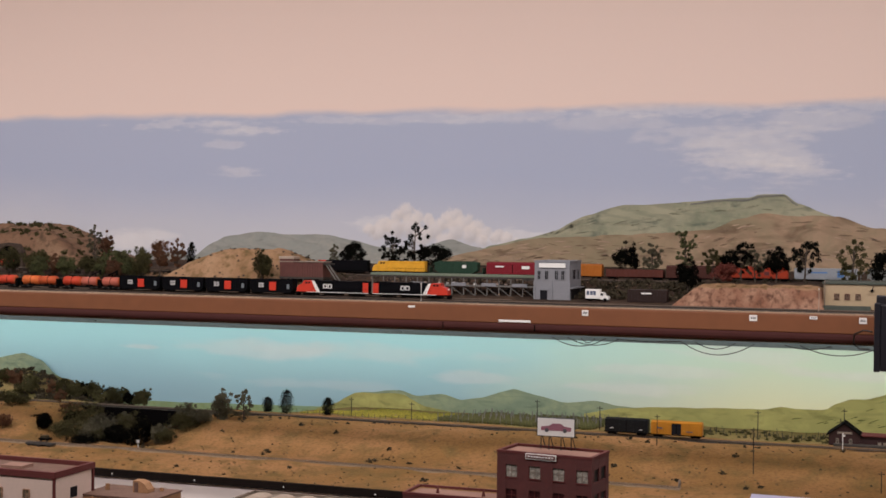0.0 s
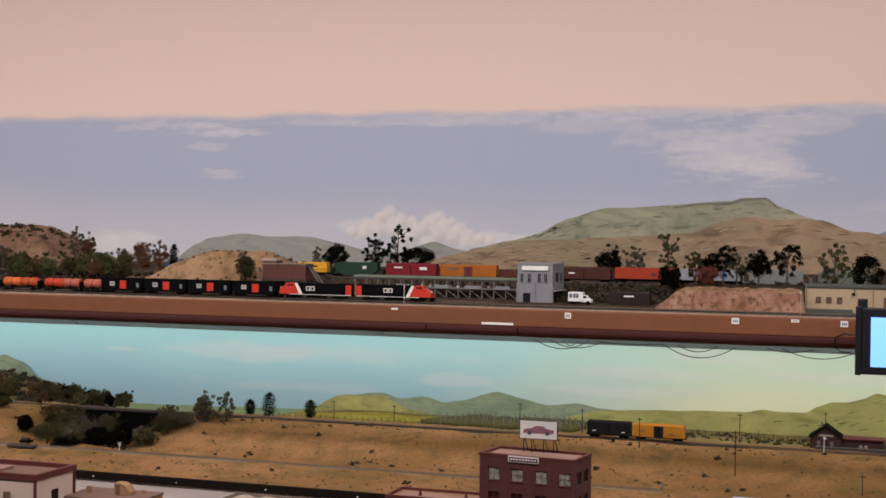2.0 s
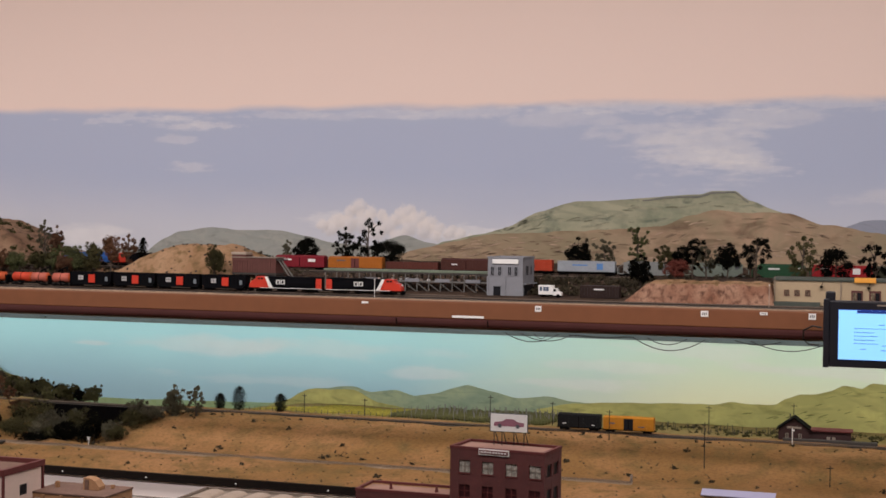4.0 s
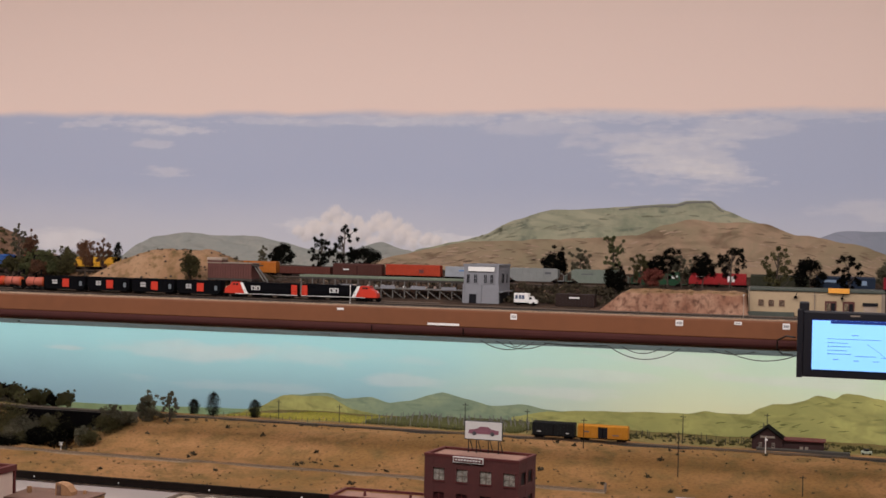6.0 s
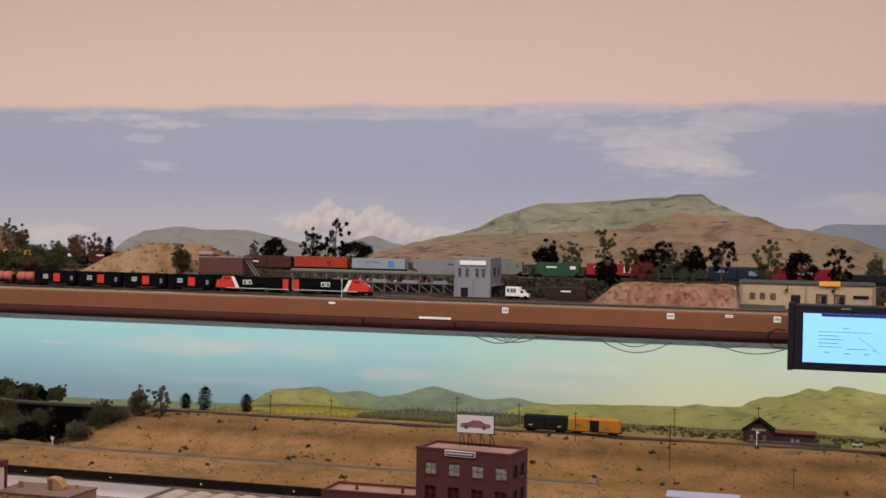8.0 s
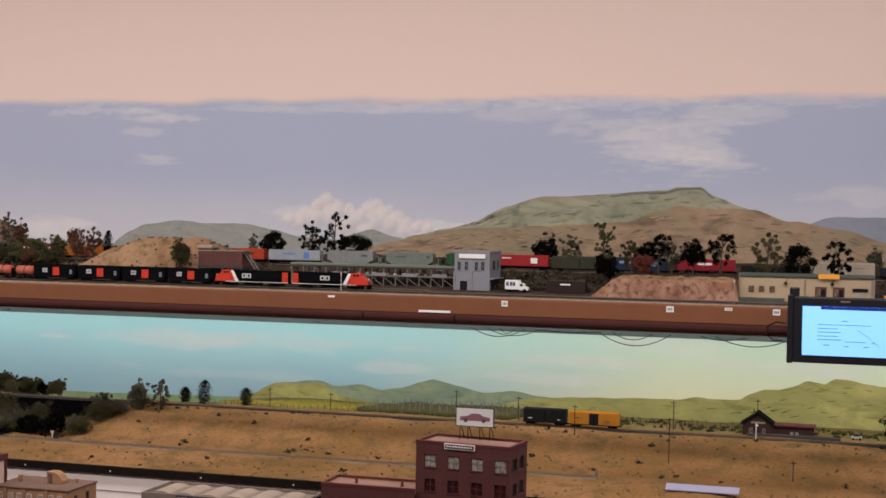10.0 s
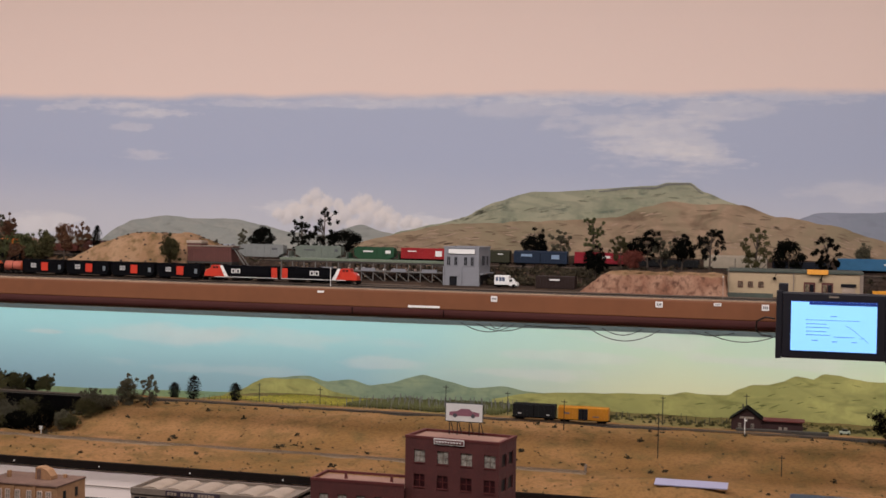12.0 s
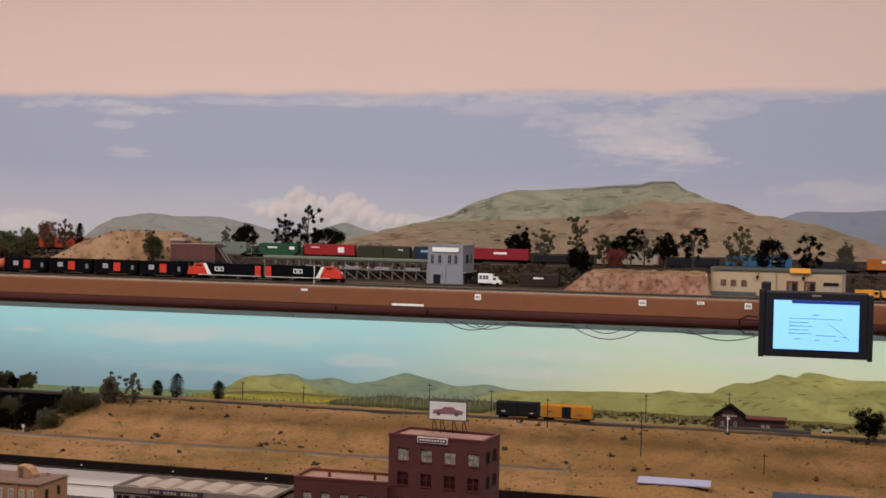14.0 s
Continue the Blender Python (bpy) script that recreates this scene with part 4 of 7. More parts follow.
# ---------------------------------------------------------------- trees
def tree(x, y, z, h, w, leaf, label, form="round", seed=0, trunk=0.2, dens=1.0, name="tree", group=""):
    """Tapered trunk, limbs, and a crown of small leaf clumps. form: round, gum (open, in patches) or oval."""
    rng = random.Random(seed * 77 + int(x * 1000))
    t = thing(name, label, "tree" if name == "tree" else "bush", (x, y, z), group=group)
    bm = B()
    lean = rng.uniform(-0.06, 0.06) * h
    rod(bm, (0, 0, -0.012), (lean * 0.5, 0, h * trunk), h * 0.028, h * 0.02, 7)
    tips = []
    n_limb = {"round": 8, "gum": 10, "oval": 3, "umbrella": 8}[form]
    rod(bm, (lean * 0.5, 0, h * trunk), (lean, 0, h * 0.86), h * 0.02, h * 0.006, 6)
    for i in range(n_limb):
        a = rng.uniform(0, 6.28)
        s = rng.uniform(trunk * 0.6, 0.72)
        e = Vector((lean + math.cos(a) * w * rng.uniform(0.25, 0.5), math.sin(a) * w * 0.4, h * min(0.95, s + rng.uniform(0.08, 0.28))))
        rod(bm, (lean * s, 0, h * s), e, h * 0.012, h * 0.004, 5)
        tips.append(e)
    tips.append(Vector((lean, 0, h * 0.93)))
    part("trunk", bm, "bark", t, "thin brown trunk with limbs")
    vs, fs = [], []

    def clump(c, r, n):
        for _ in range(n):
            d = Vector((rng.gauss(0, 1), rng.gauss(0, 1), rng.gauss(0, 0.85)))
            d = d.normalized() * r * rng.uniform(0.35, 1.0)
            p = c + d
            s = rng.uniform(0.0015, 0.0033) * (0.75 + h * 2.0)
            u = Vector((rng.gauss(0, 1), rng.gauss(0, 1), rng.gauss(0, 1))).normalized()
            v = u.cross(Vector((rng.gauss(0, 1), rng.gauss(0, 1), rng.gauss(0, 1)))).normalized()
            k = len(vs)
            vs.extend([p - u * s, p + v * s * 0.7, p + u * s, p - v * s * 0.7 + u.cross(v) * s * 0.4])
            fs.append((k, k + 1, k + 2, k + 3))

    if form == "oval":
        for i in range(9):
            f = i / 8
            clump(Vector((lean * f, 0, h * (trunk * 0.6 + (1 - trunk * 0.6) * f * 0.93))), w * 0.5 * math.sin(math.pi * (0.14 + 0.8 * f)) ** 0.7, int(150 * dens))
    elif form == "umbrella":
        for k in range(34):
            a, q = rng.uniform(0, 6.28), math.sqrt(rng.random())
            c = Vector((lean + math.cos(a) * q * w * 0.44, math.sin(a) * q * w * 0.4, h * (0.90 - 0.22 * q * q - 0.20 * rng.random())))
            clump(c, w * rng.uniform(0.10, 0.16), int(110 * dens))
        for k in range(14):
            a = rng.uniform(0, 6.28)
            clump(Vector((lean + math.cos(a) * w * 0.30, math.sin(a) * w * 0.3, h * rng.uniform(0.34, 0.55))), w * 0.13, int(90 * dens))
    else:
        gum = form == "gum"
        mid, up = (0.58, 0.42) if gum else (0.55, 0.44)
        for k in range(30 if gum else 26):
            d = Vector((rng.gauss(0, 1), rng.gauss(0, 1), rng.gauss(0, 1))).normalized()
            s = rng.uniform(0.45, 1.0) if gum else rng.uniform(0.3, 0.82)
            c = Vector((lean + d.x * w * 0.5 * s, d.y * w * 0.45 * s, h * (mid + up * d.z * s)))
            if c.z < h * 0.18:
                continue
            clump(c, w * (rng.uniform(0.07, 0.13) if gum else rng.uniform(0.13, 0.22)), int((75 if gum else 140) * dens))
        for e in tips:
            clump(e, w * 0.09, int(55 * dens))
    me = bpy.data.meshes.new("crown"); me.from_pydata([tuple(v) for v in vs], [], fs); me.materials.append(M[leaf])
    o = new("crown", me); o.parent = t
    return t


def up_tree(x, top, base, w, leaf, label, form, y=4.24, seed=1, **k):
    z = upper_z(x, y)
    tree(x, y, z, top - z, w, leaf, label, form, seed, **k)


DARK = "dark green model tree with a dense crown"
GUM = "model gum tree with open dark leaf clumps"
for x, top, w, leaf, label, form, y in (
    (-3.050, 1.497, 0.085, "leaf_olive", "olive model tree by the tunnel", "round", 4.20),
    (-2.872, 1.575, 0.055, "leaf_rust", "dark rust model tree on the mountain's shoulder", "round", 4.40),
    (-2.797, 1.596, 0.055, "leaf_grey", GUM, "gum", 4.22),
    (-3.145, 1.515, 0.09, "leaf_olive", "olive model tree by the tunnel", "round", 4.20),
    (-2.722, 1.523, 0.075, "leaf_green", "green model tree beside the track", "gum", 4.20),
    (-2.665, 1.508, 0.085, "leaf_green", "bushy green model tree", "round", 4.20),
    (-2.603, 1.521, 0.075, "leaf_olive", "bushy olive model tree", "round", 4.21),
    (-2.535, 1.546, 0.075, "leaf_rust", "rust-coloured autumn model tree", "round", 4.22),
    (-2.472, 1.554, 0.065, "leaf_rust", "dark rust model tree", "gum", 4.23),
    (-2.423, 1.537, 0.04, "leaf_dark", DARK, "oval", 4.24),
    (-2.042, 1.533, 0.075, "leaf_olive", "olive model tree at the sand hill", "round", 4.04),
    (-1.956, 1.531, 0.04, "leaf_grey", "small thin grey-green model tree", "gum", 4.42),
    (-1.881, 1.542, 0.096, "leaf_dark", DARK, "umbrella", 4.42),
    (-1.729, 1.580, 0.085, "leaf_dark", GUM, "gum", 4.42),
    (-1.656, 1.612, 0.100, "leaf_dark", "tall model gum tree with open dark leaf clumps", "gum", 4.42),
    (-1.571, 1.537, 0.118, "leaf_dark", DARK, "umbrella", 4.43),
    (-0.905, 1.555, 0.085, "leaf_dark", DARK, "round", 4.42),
    (-0.818, 1.544, 0.075, "leaf_grey", GUM, "gum", 4.42),
    (-0.712, 1.588, 0.070, "leaf_green", "tall light green model tree", "gum", 4.42),
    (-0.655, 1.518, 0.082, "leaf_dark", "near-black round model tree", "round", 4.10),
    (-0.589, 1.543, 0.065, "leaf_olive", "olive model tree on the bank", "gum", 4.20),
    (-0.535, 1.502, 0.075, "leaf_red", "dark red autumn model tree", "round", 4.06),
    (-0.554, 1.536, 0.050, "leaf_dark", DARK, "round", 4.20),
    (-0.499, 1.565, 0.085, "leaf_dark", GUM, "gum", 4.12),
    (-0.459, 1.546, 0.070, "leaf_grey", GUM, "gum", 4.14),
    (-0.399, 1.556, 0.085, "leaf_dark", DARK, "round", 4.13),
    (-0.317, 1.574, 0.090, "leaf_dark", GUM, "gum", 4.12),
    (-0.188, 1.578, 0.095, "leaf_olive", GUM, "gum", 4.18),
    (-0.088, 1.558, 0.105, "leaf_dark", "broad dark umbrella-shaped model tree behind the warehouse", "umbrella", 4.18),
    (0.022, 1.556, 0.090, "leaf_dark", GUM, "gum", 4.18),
    (0.130, 1.525, 0.065, "leaf_grey", "pale grey-green model tree", "round", 4.44),
):
    up_tree(x, top, 0, w, leaf, label, form, y)
for i in range(11):
    x, y = -3.02 + i * 0.043 + random.uniform(-0.012, 0.012), random.uniform(4.12, 4.24)
    z = upper_z(x, y)
    tree(x, y, z, random.uniform(0.065, 0.095), random.uniform(0.06, 0.085), ("leaf_olive", "leaf_green", "leaf_rust", "leaf_green", "leaf_olive", "leaf_dark")[i % 6], "bushy model tree in the grove beside the rear track", "round", 120 + i, trunk=0.15, group="grove beside the rear track")
# shrubs and rubble on the upper deck
bm = B()
for i in range(700):
    x = random.uniform(-3.4, 0.6)
    y = random.uniform(4.06, 4.30)
    if -1.75 < x < -1.1 and y < 4.2:
        continue
    r = random.uniform(0.004, 0.011)
    if -2.6 < x < -1.9 or -0.66 < x < -0.2:
        r *= 0.45
    bmesh.ops.create_icosphere(bm, subdivisions=1, radius=r, matrix=Matrix.Translation((x, y, upper_z(x, y) + r * 0.2)) @ pose(0, 0, 0, random.uniform(0, 90), 0, random.uniform(0, 90)) @ Matrix.Diagonal((1.3, 1, 0.8, 1)))
tagged(part("bank_rubble", bm, "rock"), "tumbled brown rocks on the bank below the rear track", "rocks", kind="stuff")
spots = []
for i in range(420):
    x, y = random.uniform(-3.4, 0.6), random.uniform(4.10, 4.31)
    if -1.75 < x < -1.1 and y < 4.2 or -2.5 < x < -1.98:
        continue
    r = random.uniform(0.004, 0.010)
    spots.append((x, y, upper_z(x, y), r))
tufts("bank_scrub", spots, "bush", "dark scrub on the bank below the rear track")
spots = []
for i in range(260):
    x, y = random.uniform(-1.02, -0.62), random.uniform(4.05, 4.27)
    spots.append((x, y, upper_z(x, y) + 0.004, random.uniform(0.005, 0.011)))
tufts("bank_brush", spots, "bush", "dry rusty brush heaped behind the parked truck")
spots = []
for i in range(170):
    x, y = random.uniform(-1.75, -0.62), random.uniform(4.06, 4.27)
    spots.append((x, y, upper_z(x, y) + 0.006, random.uniform(0.0012, 0.003)))
tufts("bank_debris", spots, "sand_edge", "pale bits of debris strewn over the bank")
for x, r in ((-0.546, 0.012), (-0.505, 0.011), (-0.440, 0.009), (-0.415, 0.013), (-0.345, 0.012), (-0.300, 0.008)):
    k = thing("boulder", "rounded tan boulder on top of the earth bank", "rock", (x, 3.97, upper_z(x, 3.97)), group="boulders on the bank")
    bm = B()
    bmesh.ops.create_icosphere(bm, subdivisions=2, radius=r)
    for v in bm.verts:
        v.co *= 1 + 0.3 * noise.noise(v.co * 90 + Vector((x * 50, 0, 0)))
        v.co.z *= 0.62
    smooth(part("stone", bm, "sand", k))

LOWGUM = "grey-green model tree on the lower slope"
for x, top, y, w, leaf, label, form, base in (
    (-2.218, 1.061, 4.08, 0.086, "leaf_grey", LOWGUM, "round", 0.920),
    (-2.130, 1.054, 4.08, 0.066, "leaf_grey", LOWGUM, "gum", 0.930),
    (-2.113, 1.006, 4.22, 0.046, "leaf_dark", "small dark conical model tree", "oval", 0),
    (-2.045, 1.034, 4.22, 0.062, "leaf_dark", "dark oval model tree", "oval", 0),
    (-1.889, 1.015, 4.22, 0.052, "leaf_dark", "small dark conical model tree", "oval", 0),
    (0.192, 1.066, 4.10, 0.105, "leaf_dark", "dark spreading model tree by the yard", "round", 0),
    (-3.020, 0.992, 4.08, 0.075, "leaf_olive", "olive model tree on the hillside", "gum", 0),
    (-2.944, 0.962, 3.88, 0.075, "leaf_rust", "rusty brown model shrub", "gum", 0),
):
    z = base or lower_z(x, y)
    tree(x, y, z, top - z, w, leaf, label, form, 3, trunk=0.36 if base else 0.2)
for i, (px, top, y, w, leaf) in enumerate((
    (-2.671, 0.997, 3.95, 0.13, "leaf_olive"), (-2.670, 0.956, 3.85, 0.11, "leaf_olive"),
    (-2.580, 0.967, 3.93, 0.10, "leaf_grey"), (-2.490, 0.967, 3.96, 0.12, "leaf_olive"),
    (-2.415, 0.972, 3.92, 0.09, "leaf_dark"), (-2.335, 0.957, 3.88, 0.06, "leaf_grey"),
    (-2.295, 0.977, 3.96, 0.10, "leaf_olive"), (-2.254, 0.986, 4.00, 0.08, "leaf_grey"),
    (-2.572, 0.914, 3.81, 0.10, "leaf_dark"), (-2.481, 0.946, 3.86, 0.08, "leaf_dark"),
)):
    z = lower_z(px, y)
    tree(px, y, z, (top - z) * 1.12, w * 1.25, leaf, "bushy model tree in the gully below the bridge", "round", 40 + i, trunk=0.18, group="gully trees")
for i in range(12):
    x, y = random.uniform(-2.80, -2.30), random.uniform(3.86, 4.05)
    tree(x, y, lower_z(x, y), random.uniform(0.05, 0.085), random.uniform(0.05, 0.085), random.choice(("leaf_olive", "leaf_dark", "leaf_grey")), "bushy model tree in the gully below the bridge", "round", 80 + i, trunk=0.15, group="gully trees")
for i in range(9):
    x = -2.988 + i * 0.033
    tree(x, 4.42 + 0.012 * (i % 2), lower_z(x, 4.42), 0.066 + 0.010 * math.sin(i * 1.7), 0.055, "leaf_olive" if i % 3 else "leaf_dark", "dark hedge tree behind the bridge", "round", 60 + i, trunk=0.15, group="hedge behind the bridge")


for i in range(16):
    x, y = random.uniform(-3.35, -2.74), random.choice((random.uniform(3.98, 4.10), random.uniform(4.21, 4.26)))
    tree(x, y, lower_z(x, y), random.uniform(0.045, 0.085), random.uniform(0.05, 0.08), random.choice(("leaf_olive", "leaf_olive", "leaf_grey", "leaf_rust")), "olive scrub tree on the lower hillside", random.choice(("round", "gum")), 160 + i, trunk=0.15, group="hillside scrub trees")


# ---------------------------------------------------------------- structures on the upper deck
def windows(t, xs, z0, z1, w, y, material="window_dark", frame_mat="white", sill=True):
    """Separate framed windows on a wall facing the aisle, each with its pane."""
    for x in xs:
        bm = B()
        for a, b, c, d in ((-w / 2 - 0.001, -w / 2 + 0.0006, z0, z1), (w / 2 - 0.0006, w / 2 + 0.001, z0, z1), (-w / 2, w / 2, z1 - 0.001, z1 + 0.0008), (-w / 2 - 0.0015, w / 2 + 0.0015, z0 - 0.0014, z0), (-0.0005, 0.0005, z0, z1), (-w / 2, w / 2, (z0 + z1) / 2 - 0.0004, (z0 + z1) / 2 + 0.0004)):
            box(bm, x + a, x + b, y - 0.0014, y + 0.001, c, d)
        f = part("window", bm, frame_mat, t)
        part("pane", box(B(), x - w / 2, x + w / 2, y - 0.0004, y + 0.0006, z0, z1), material, f)


# grey sand house
gh = thing("concrete_tower_house", "two-storey grey concrete block building with a blank white sign", "building", (-1.048, 4.0, 1.388))
bm = B(); box(bm, -0.055, 0.055, 0.0, 0.145, 0.0, 0.116, 0.0015)
part("wall", bm, "concrete", gh)
bm = B()
for a, b, c, d in ((-0.056, 0.056, -0.0015, 0.004), (-0.056, 0.056, 0.142, 0.1465), (-0.0562, -0.0522, -0.001, 0.146), (0.0522, 0.0562, -0.001, 0.146)):
    box(bm, a, b, c, d, 0.1155, 0.1205)
part("parapet", bm, "concrete", gh)
part("sign", box(B(), -0.040, 0.042, -0.0045, -0.0018, 0.099, 0.1125, 0.0005), "white", gh, "blank white sign board")
windows(gh, (-0.040, -0.017, 0.014, 0.034), 0.064, 0.090, 0.010, -0.001, frame_mat="concrete")
d = part("door", box(B(), -0.036, -0.014, -0.0015, 0.001, 0.002, 0.030), "window_dark", gh, "dark roller door")
part("lintel", box(B(), -0.038, -0.012, -0.003, -0.0008, 0.030, 0.034), "concrete", d)
for s in (-0.0545, 0.0, 0.0545):
    part("pilaster", box(B(), s - 0.0022, s + 0.0022, -0.003, -0.0002, 0.0, 0.0600), "concrete", gh)
for y in (0.045, 0.062, 0.105):
    w = part("window", box(B(), 0.0552, 0.0562, y - 0.005, y + 0.005, 0.064, 0.092), "window_dark", gh)
# wall is closed here; the bay's inner shade is a dark panel
part("side_opening", box(B(), 0.0552, 0.0562, 0.02, 0.125, 0.002, 0.036), "window_dark", gh, "dark panel painting the shade of an open side bay")
part("ledge", box(B(), 0.0562, 0.066, 0.0, 0.145, 0.036, 0.040), "concrete", gh)

# icing platform on its trestle
pf = thing("loading_platform", "long timber trestle platform with a flat grey-green roof", "platform", (0, 4.10, 1.385))
PX0, PX1 = -1.672, -1.112
part("roof", box(B(), PX0, PX1, -0.022, 0.035, 0.0625, 0.0695, 0.001), "roof_green", pf, "flat grey-green roof")
part("deck", box(B(), -1.50, PX1, -0.026, 0.036, 0.032, 0.036), "platform_timber", pf, "grey timber walkway deck")
part("rail_beam", box(B(), PX0, PX1, -0.024, -0.020, 0.058, 0.0625), "timber", pf)
for i in range(15):
    x = PX0 + 0.006 + i * 0.0388
    part("post", box(B(), x - 0.0013, x + 0.0013, -0.022, -0.0192, 0.0, 0.0620), "platform_timber", pf)
    part("post", box(B(), x - 0.0013, x + 0.0013, 0.030, 0.0326, 0.012, 0.0620), "timber", pf)
    if i < 14:
        part("brace", rod(B(), (x, -0.0225, 0.030), (x + 0.037, -0.0225, 0.003), 0.0012, seg=5), "platform_timber", pf)
        if i % 2:
            part("brace", rod(B(), (x + 0.037, 0.029, 0.030), (x, 0.029, 0.012), 0.0012, seg=5), "timber", pf)
for i in range(16):
    x = -1.49 + i * 0.024 + random.uniform(-0.006, 0.006)
    c = thing("platform_crate", "small pale crate standing on the platform deck", "crate", (x, 4.09 + random.uniform(0, 0.02), 1.4215), group="crates on the platform")
    part("body", box(B(), -0.004, 0.004, -0.003, 0.003, 0.0, random.uniform(0.005, 0.009), 0.0006), random.choice(("white", "stone", "cream", "timber")), c)

# coal shed with its conveyor
for i, x in enumerate((-1.51, -1.37, -1.27, -1.17)):
    part("panel", box(B(), x - 0.024, x + 0.024, -0.0285, -0.0265, 0.0335, 0.0435), "concrete", pf, "grey side panel")
cs = thing("coal_shed", "raised brown planked shed on dark posts with a stair", "shed", (-1.897, 4.05, 1.388))
part("wall", box(B(), -0.084, 0.070, 0.0, 0.06, 0.050, 0.098), "brown_shed", cs)
for i in range(17):
    part("plank", box(B(), -0.084 + i * 0.00905, -0.0759 + i * 0.00905, -0.0016, 0.0004, 0.051, 0.0975), "brown_shed", cs)
part("roof", box(B(), -0.088, 0.074, -0.004, 0.064, 0.098, 0.1015, 0.001), "stone", cs, "pale flat roof edge")
part("cabin", box(B(), -0.085, -0.035, -0.003, 0.040, 0.0875, 0.1145, 0.001), "brown_shed", cs, "brown upper cabin")
part("cabin_roof", box(B(), -0.087, -0.033, -0.005, 0.042, 0.1080, 0.1165, 0.001), "skylight", cs, "cream cabin roof band")
part("sill_beam", box(B(), -0.086, 0.072, -0.002, 0.062, 0.044, 0.050), "timber", cs)
for x in (-0.08, -0.04, 0.0, 0.035, 0.066):
    for y in (0.002, 0.055):
        part("post", box(B(), x - 0.003, x + 0.003, y - 0.003, y + 0.003, 0.0, 0.0455), "timber", cs)
part("stair", rod(B(), (0.076, 0.006, 0.094), (0.118, 0.006, 0.036), 0.0022, seg=6), "platform_timber", cs)
part("stair", rod(B(), (0.086, 0.006, 0.094), (0.130, 0.006, 0.036), 0.0022, seg=6), "platform_timber", cs)
part("landing", box(B(), 0.070, 0.09, 0.0, 0.05, 0.091, 0.095), "timber", cs)
part("stair_post", box(B(), 0.122, 0.128, 0.003, 0.009, 0.0, 0.038), "timber", cs)

# tan warehouse
wh = thing("tan_warehouse", "long tan rendered warehouse with a dark flat roof", "building", (-0.070, 3.95, 1.388))
part("wall", box(B(), -0.182, 0.186, 0.0, 0.15, 0.0, 0.0705, 0.001), "tan", wh)
part("roof", box(B(), -0.185, 0.188, -0.004, 0.154, 0.0708, 0.0785, 0.002), "dark_roof", wh, "dark green-grey flat roof")
part("sign", box(B(), 0.036, 0.093, -0.0085, -0.005, 0.0690, 0.0830, 0.0006), "orange_sign", wh, "blank orange sign board")
windows(wh, (-0.146, -0.118, -0.089), 0.030, 0.0445, 0.012, -0.001, "glass_dim", frame_mat="brown_shed")
for x in (0.043, 0.091):
    dd = part("door", box(B(), x - 0.015, x + 0.016, -0.002, 0.001, 0.0, 0.047), "brown_shed", wh, "brown framed door with pale panes")
    part("door_leaf", box(B(), x - 0.011, x - 0.0005, -0.0035, -0.0015, 0.001, 0.041), "glass_dim", dd)
    part("door_leaf", box(B(), x + 0.0015, x + 0.012, -0.0035, -0.0015, 0.001, 0.041), "window_dark", dd)
dd = part("roller_door", box(B(), 0.131, 0.166, -0.002, 0.001, 0.0, 0.036), "skylight", wh, "pale roller door")
part("lintel", box(B(), 0.128, 0.169, -0.004, -0.0015, 0.036, 0.045), "window_dark", dd)
part("pilaster", box(B(), -0.001, 0.0015, -0.003, 0.0, 0.0, 0.0705), "stone", wh)
part("pilaster", box(B(), 0.178, 0.1875, -0.0035, 0.0, 0.0, 0.0705), "stone", wh, "grey end pilaster")
for x in (-0.052, 0.074):
    l = part("wall_lamp", box(B(), x - 0.004, x + 0.004, -0.010, -0.001, 0.053, 0.058), "black", wh)
    part("lamp_arm", rod(B(), (x, -0.003, 0.058), (x + 0.004, -0.009, 0.068), 0.001, seg=5), "black", l)
part("drain_pipe", rod(B(), (-0.1785, -0.004, 0.0), (-0.1785, -0.004, 0.082), 0.0014, seg=6), "stone", wh)
part("loading_dock", box(B(), -0.180, -0.055, -0.035, -0.001, -0.002, 0.012), "dark_roof", wh, "dark low dock beside the wall")

# box truck, dark container, yellow machine
tr = thing("box_truck", "small white box truck parked on the road", "truck", (-0.905, 3.99, 1.390))
part("cargo_box", box(B(), -0.034, 0.010, -0.013, 0.013, 0.008, 0.036, 0.001), "white", tr)
bm = B(); slab(bm, [(0.010, 0.006), (0.036, 0.006), (0.036, 0.015), (0.026, 0.018), (0.021, 0.027), (0.010, 0.028)], -0.011, 0.011)
cab = part("cab", bm, "white", tr)
part("cab_window", box(B(), 0.012, 0.020, -0.0116, -0.0108, 0.018, 0.025), "window_dark", cab)
for i, x in enumerate((-0.026, -0.015, -0.006)):
    part("side_mark", box(B(), x - 0.0038, x + 0.0038, -0.0138, -0.0128, 0.019, 0.031), paint("blue_grey_mark", (0.10, 0.12, 0.18)), tr, "blue-grey lettering block")
part("chassis", box(B(), -0.034, 0.034, -0.009, 0.009, 0.004, 0.008), "truck", tr)
for x in (-0.022, 0.026):
    for y in (-0.0125, 0.0085):
        w = part("wheel", rod(B(), (x, y, 0.0052), (x, y + 0.004, 0.0052), 0.0055, seg=12), "truck", tr)
ct = thing("dark_container", "dark brown low container with a blank white plate", "container", (-0.756, 3.985, 1.388))
part("body", box(B(), -0.058, 0.058, 0.0, 0.045, 0.003, 0.040, 0.001), paint("dark_brown_steel", (0.028, 0.016, 0.014)), ct)
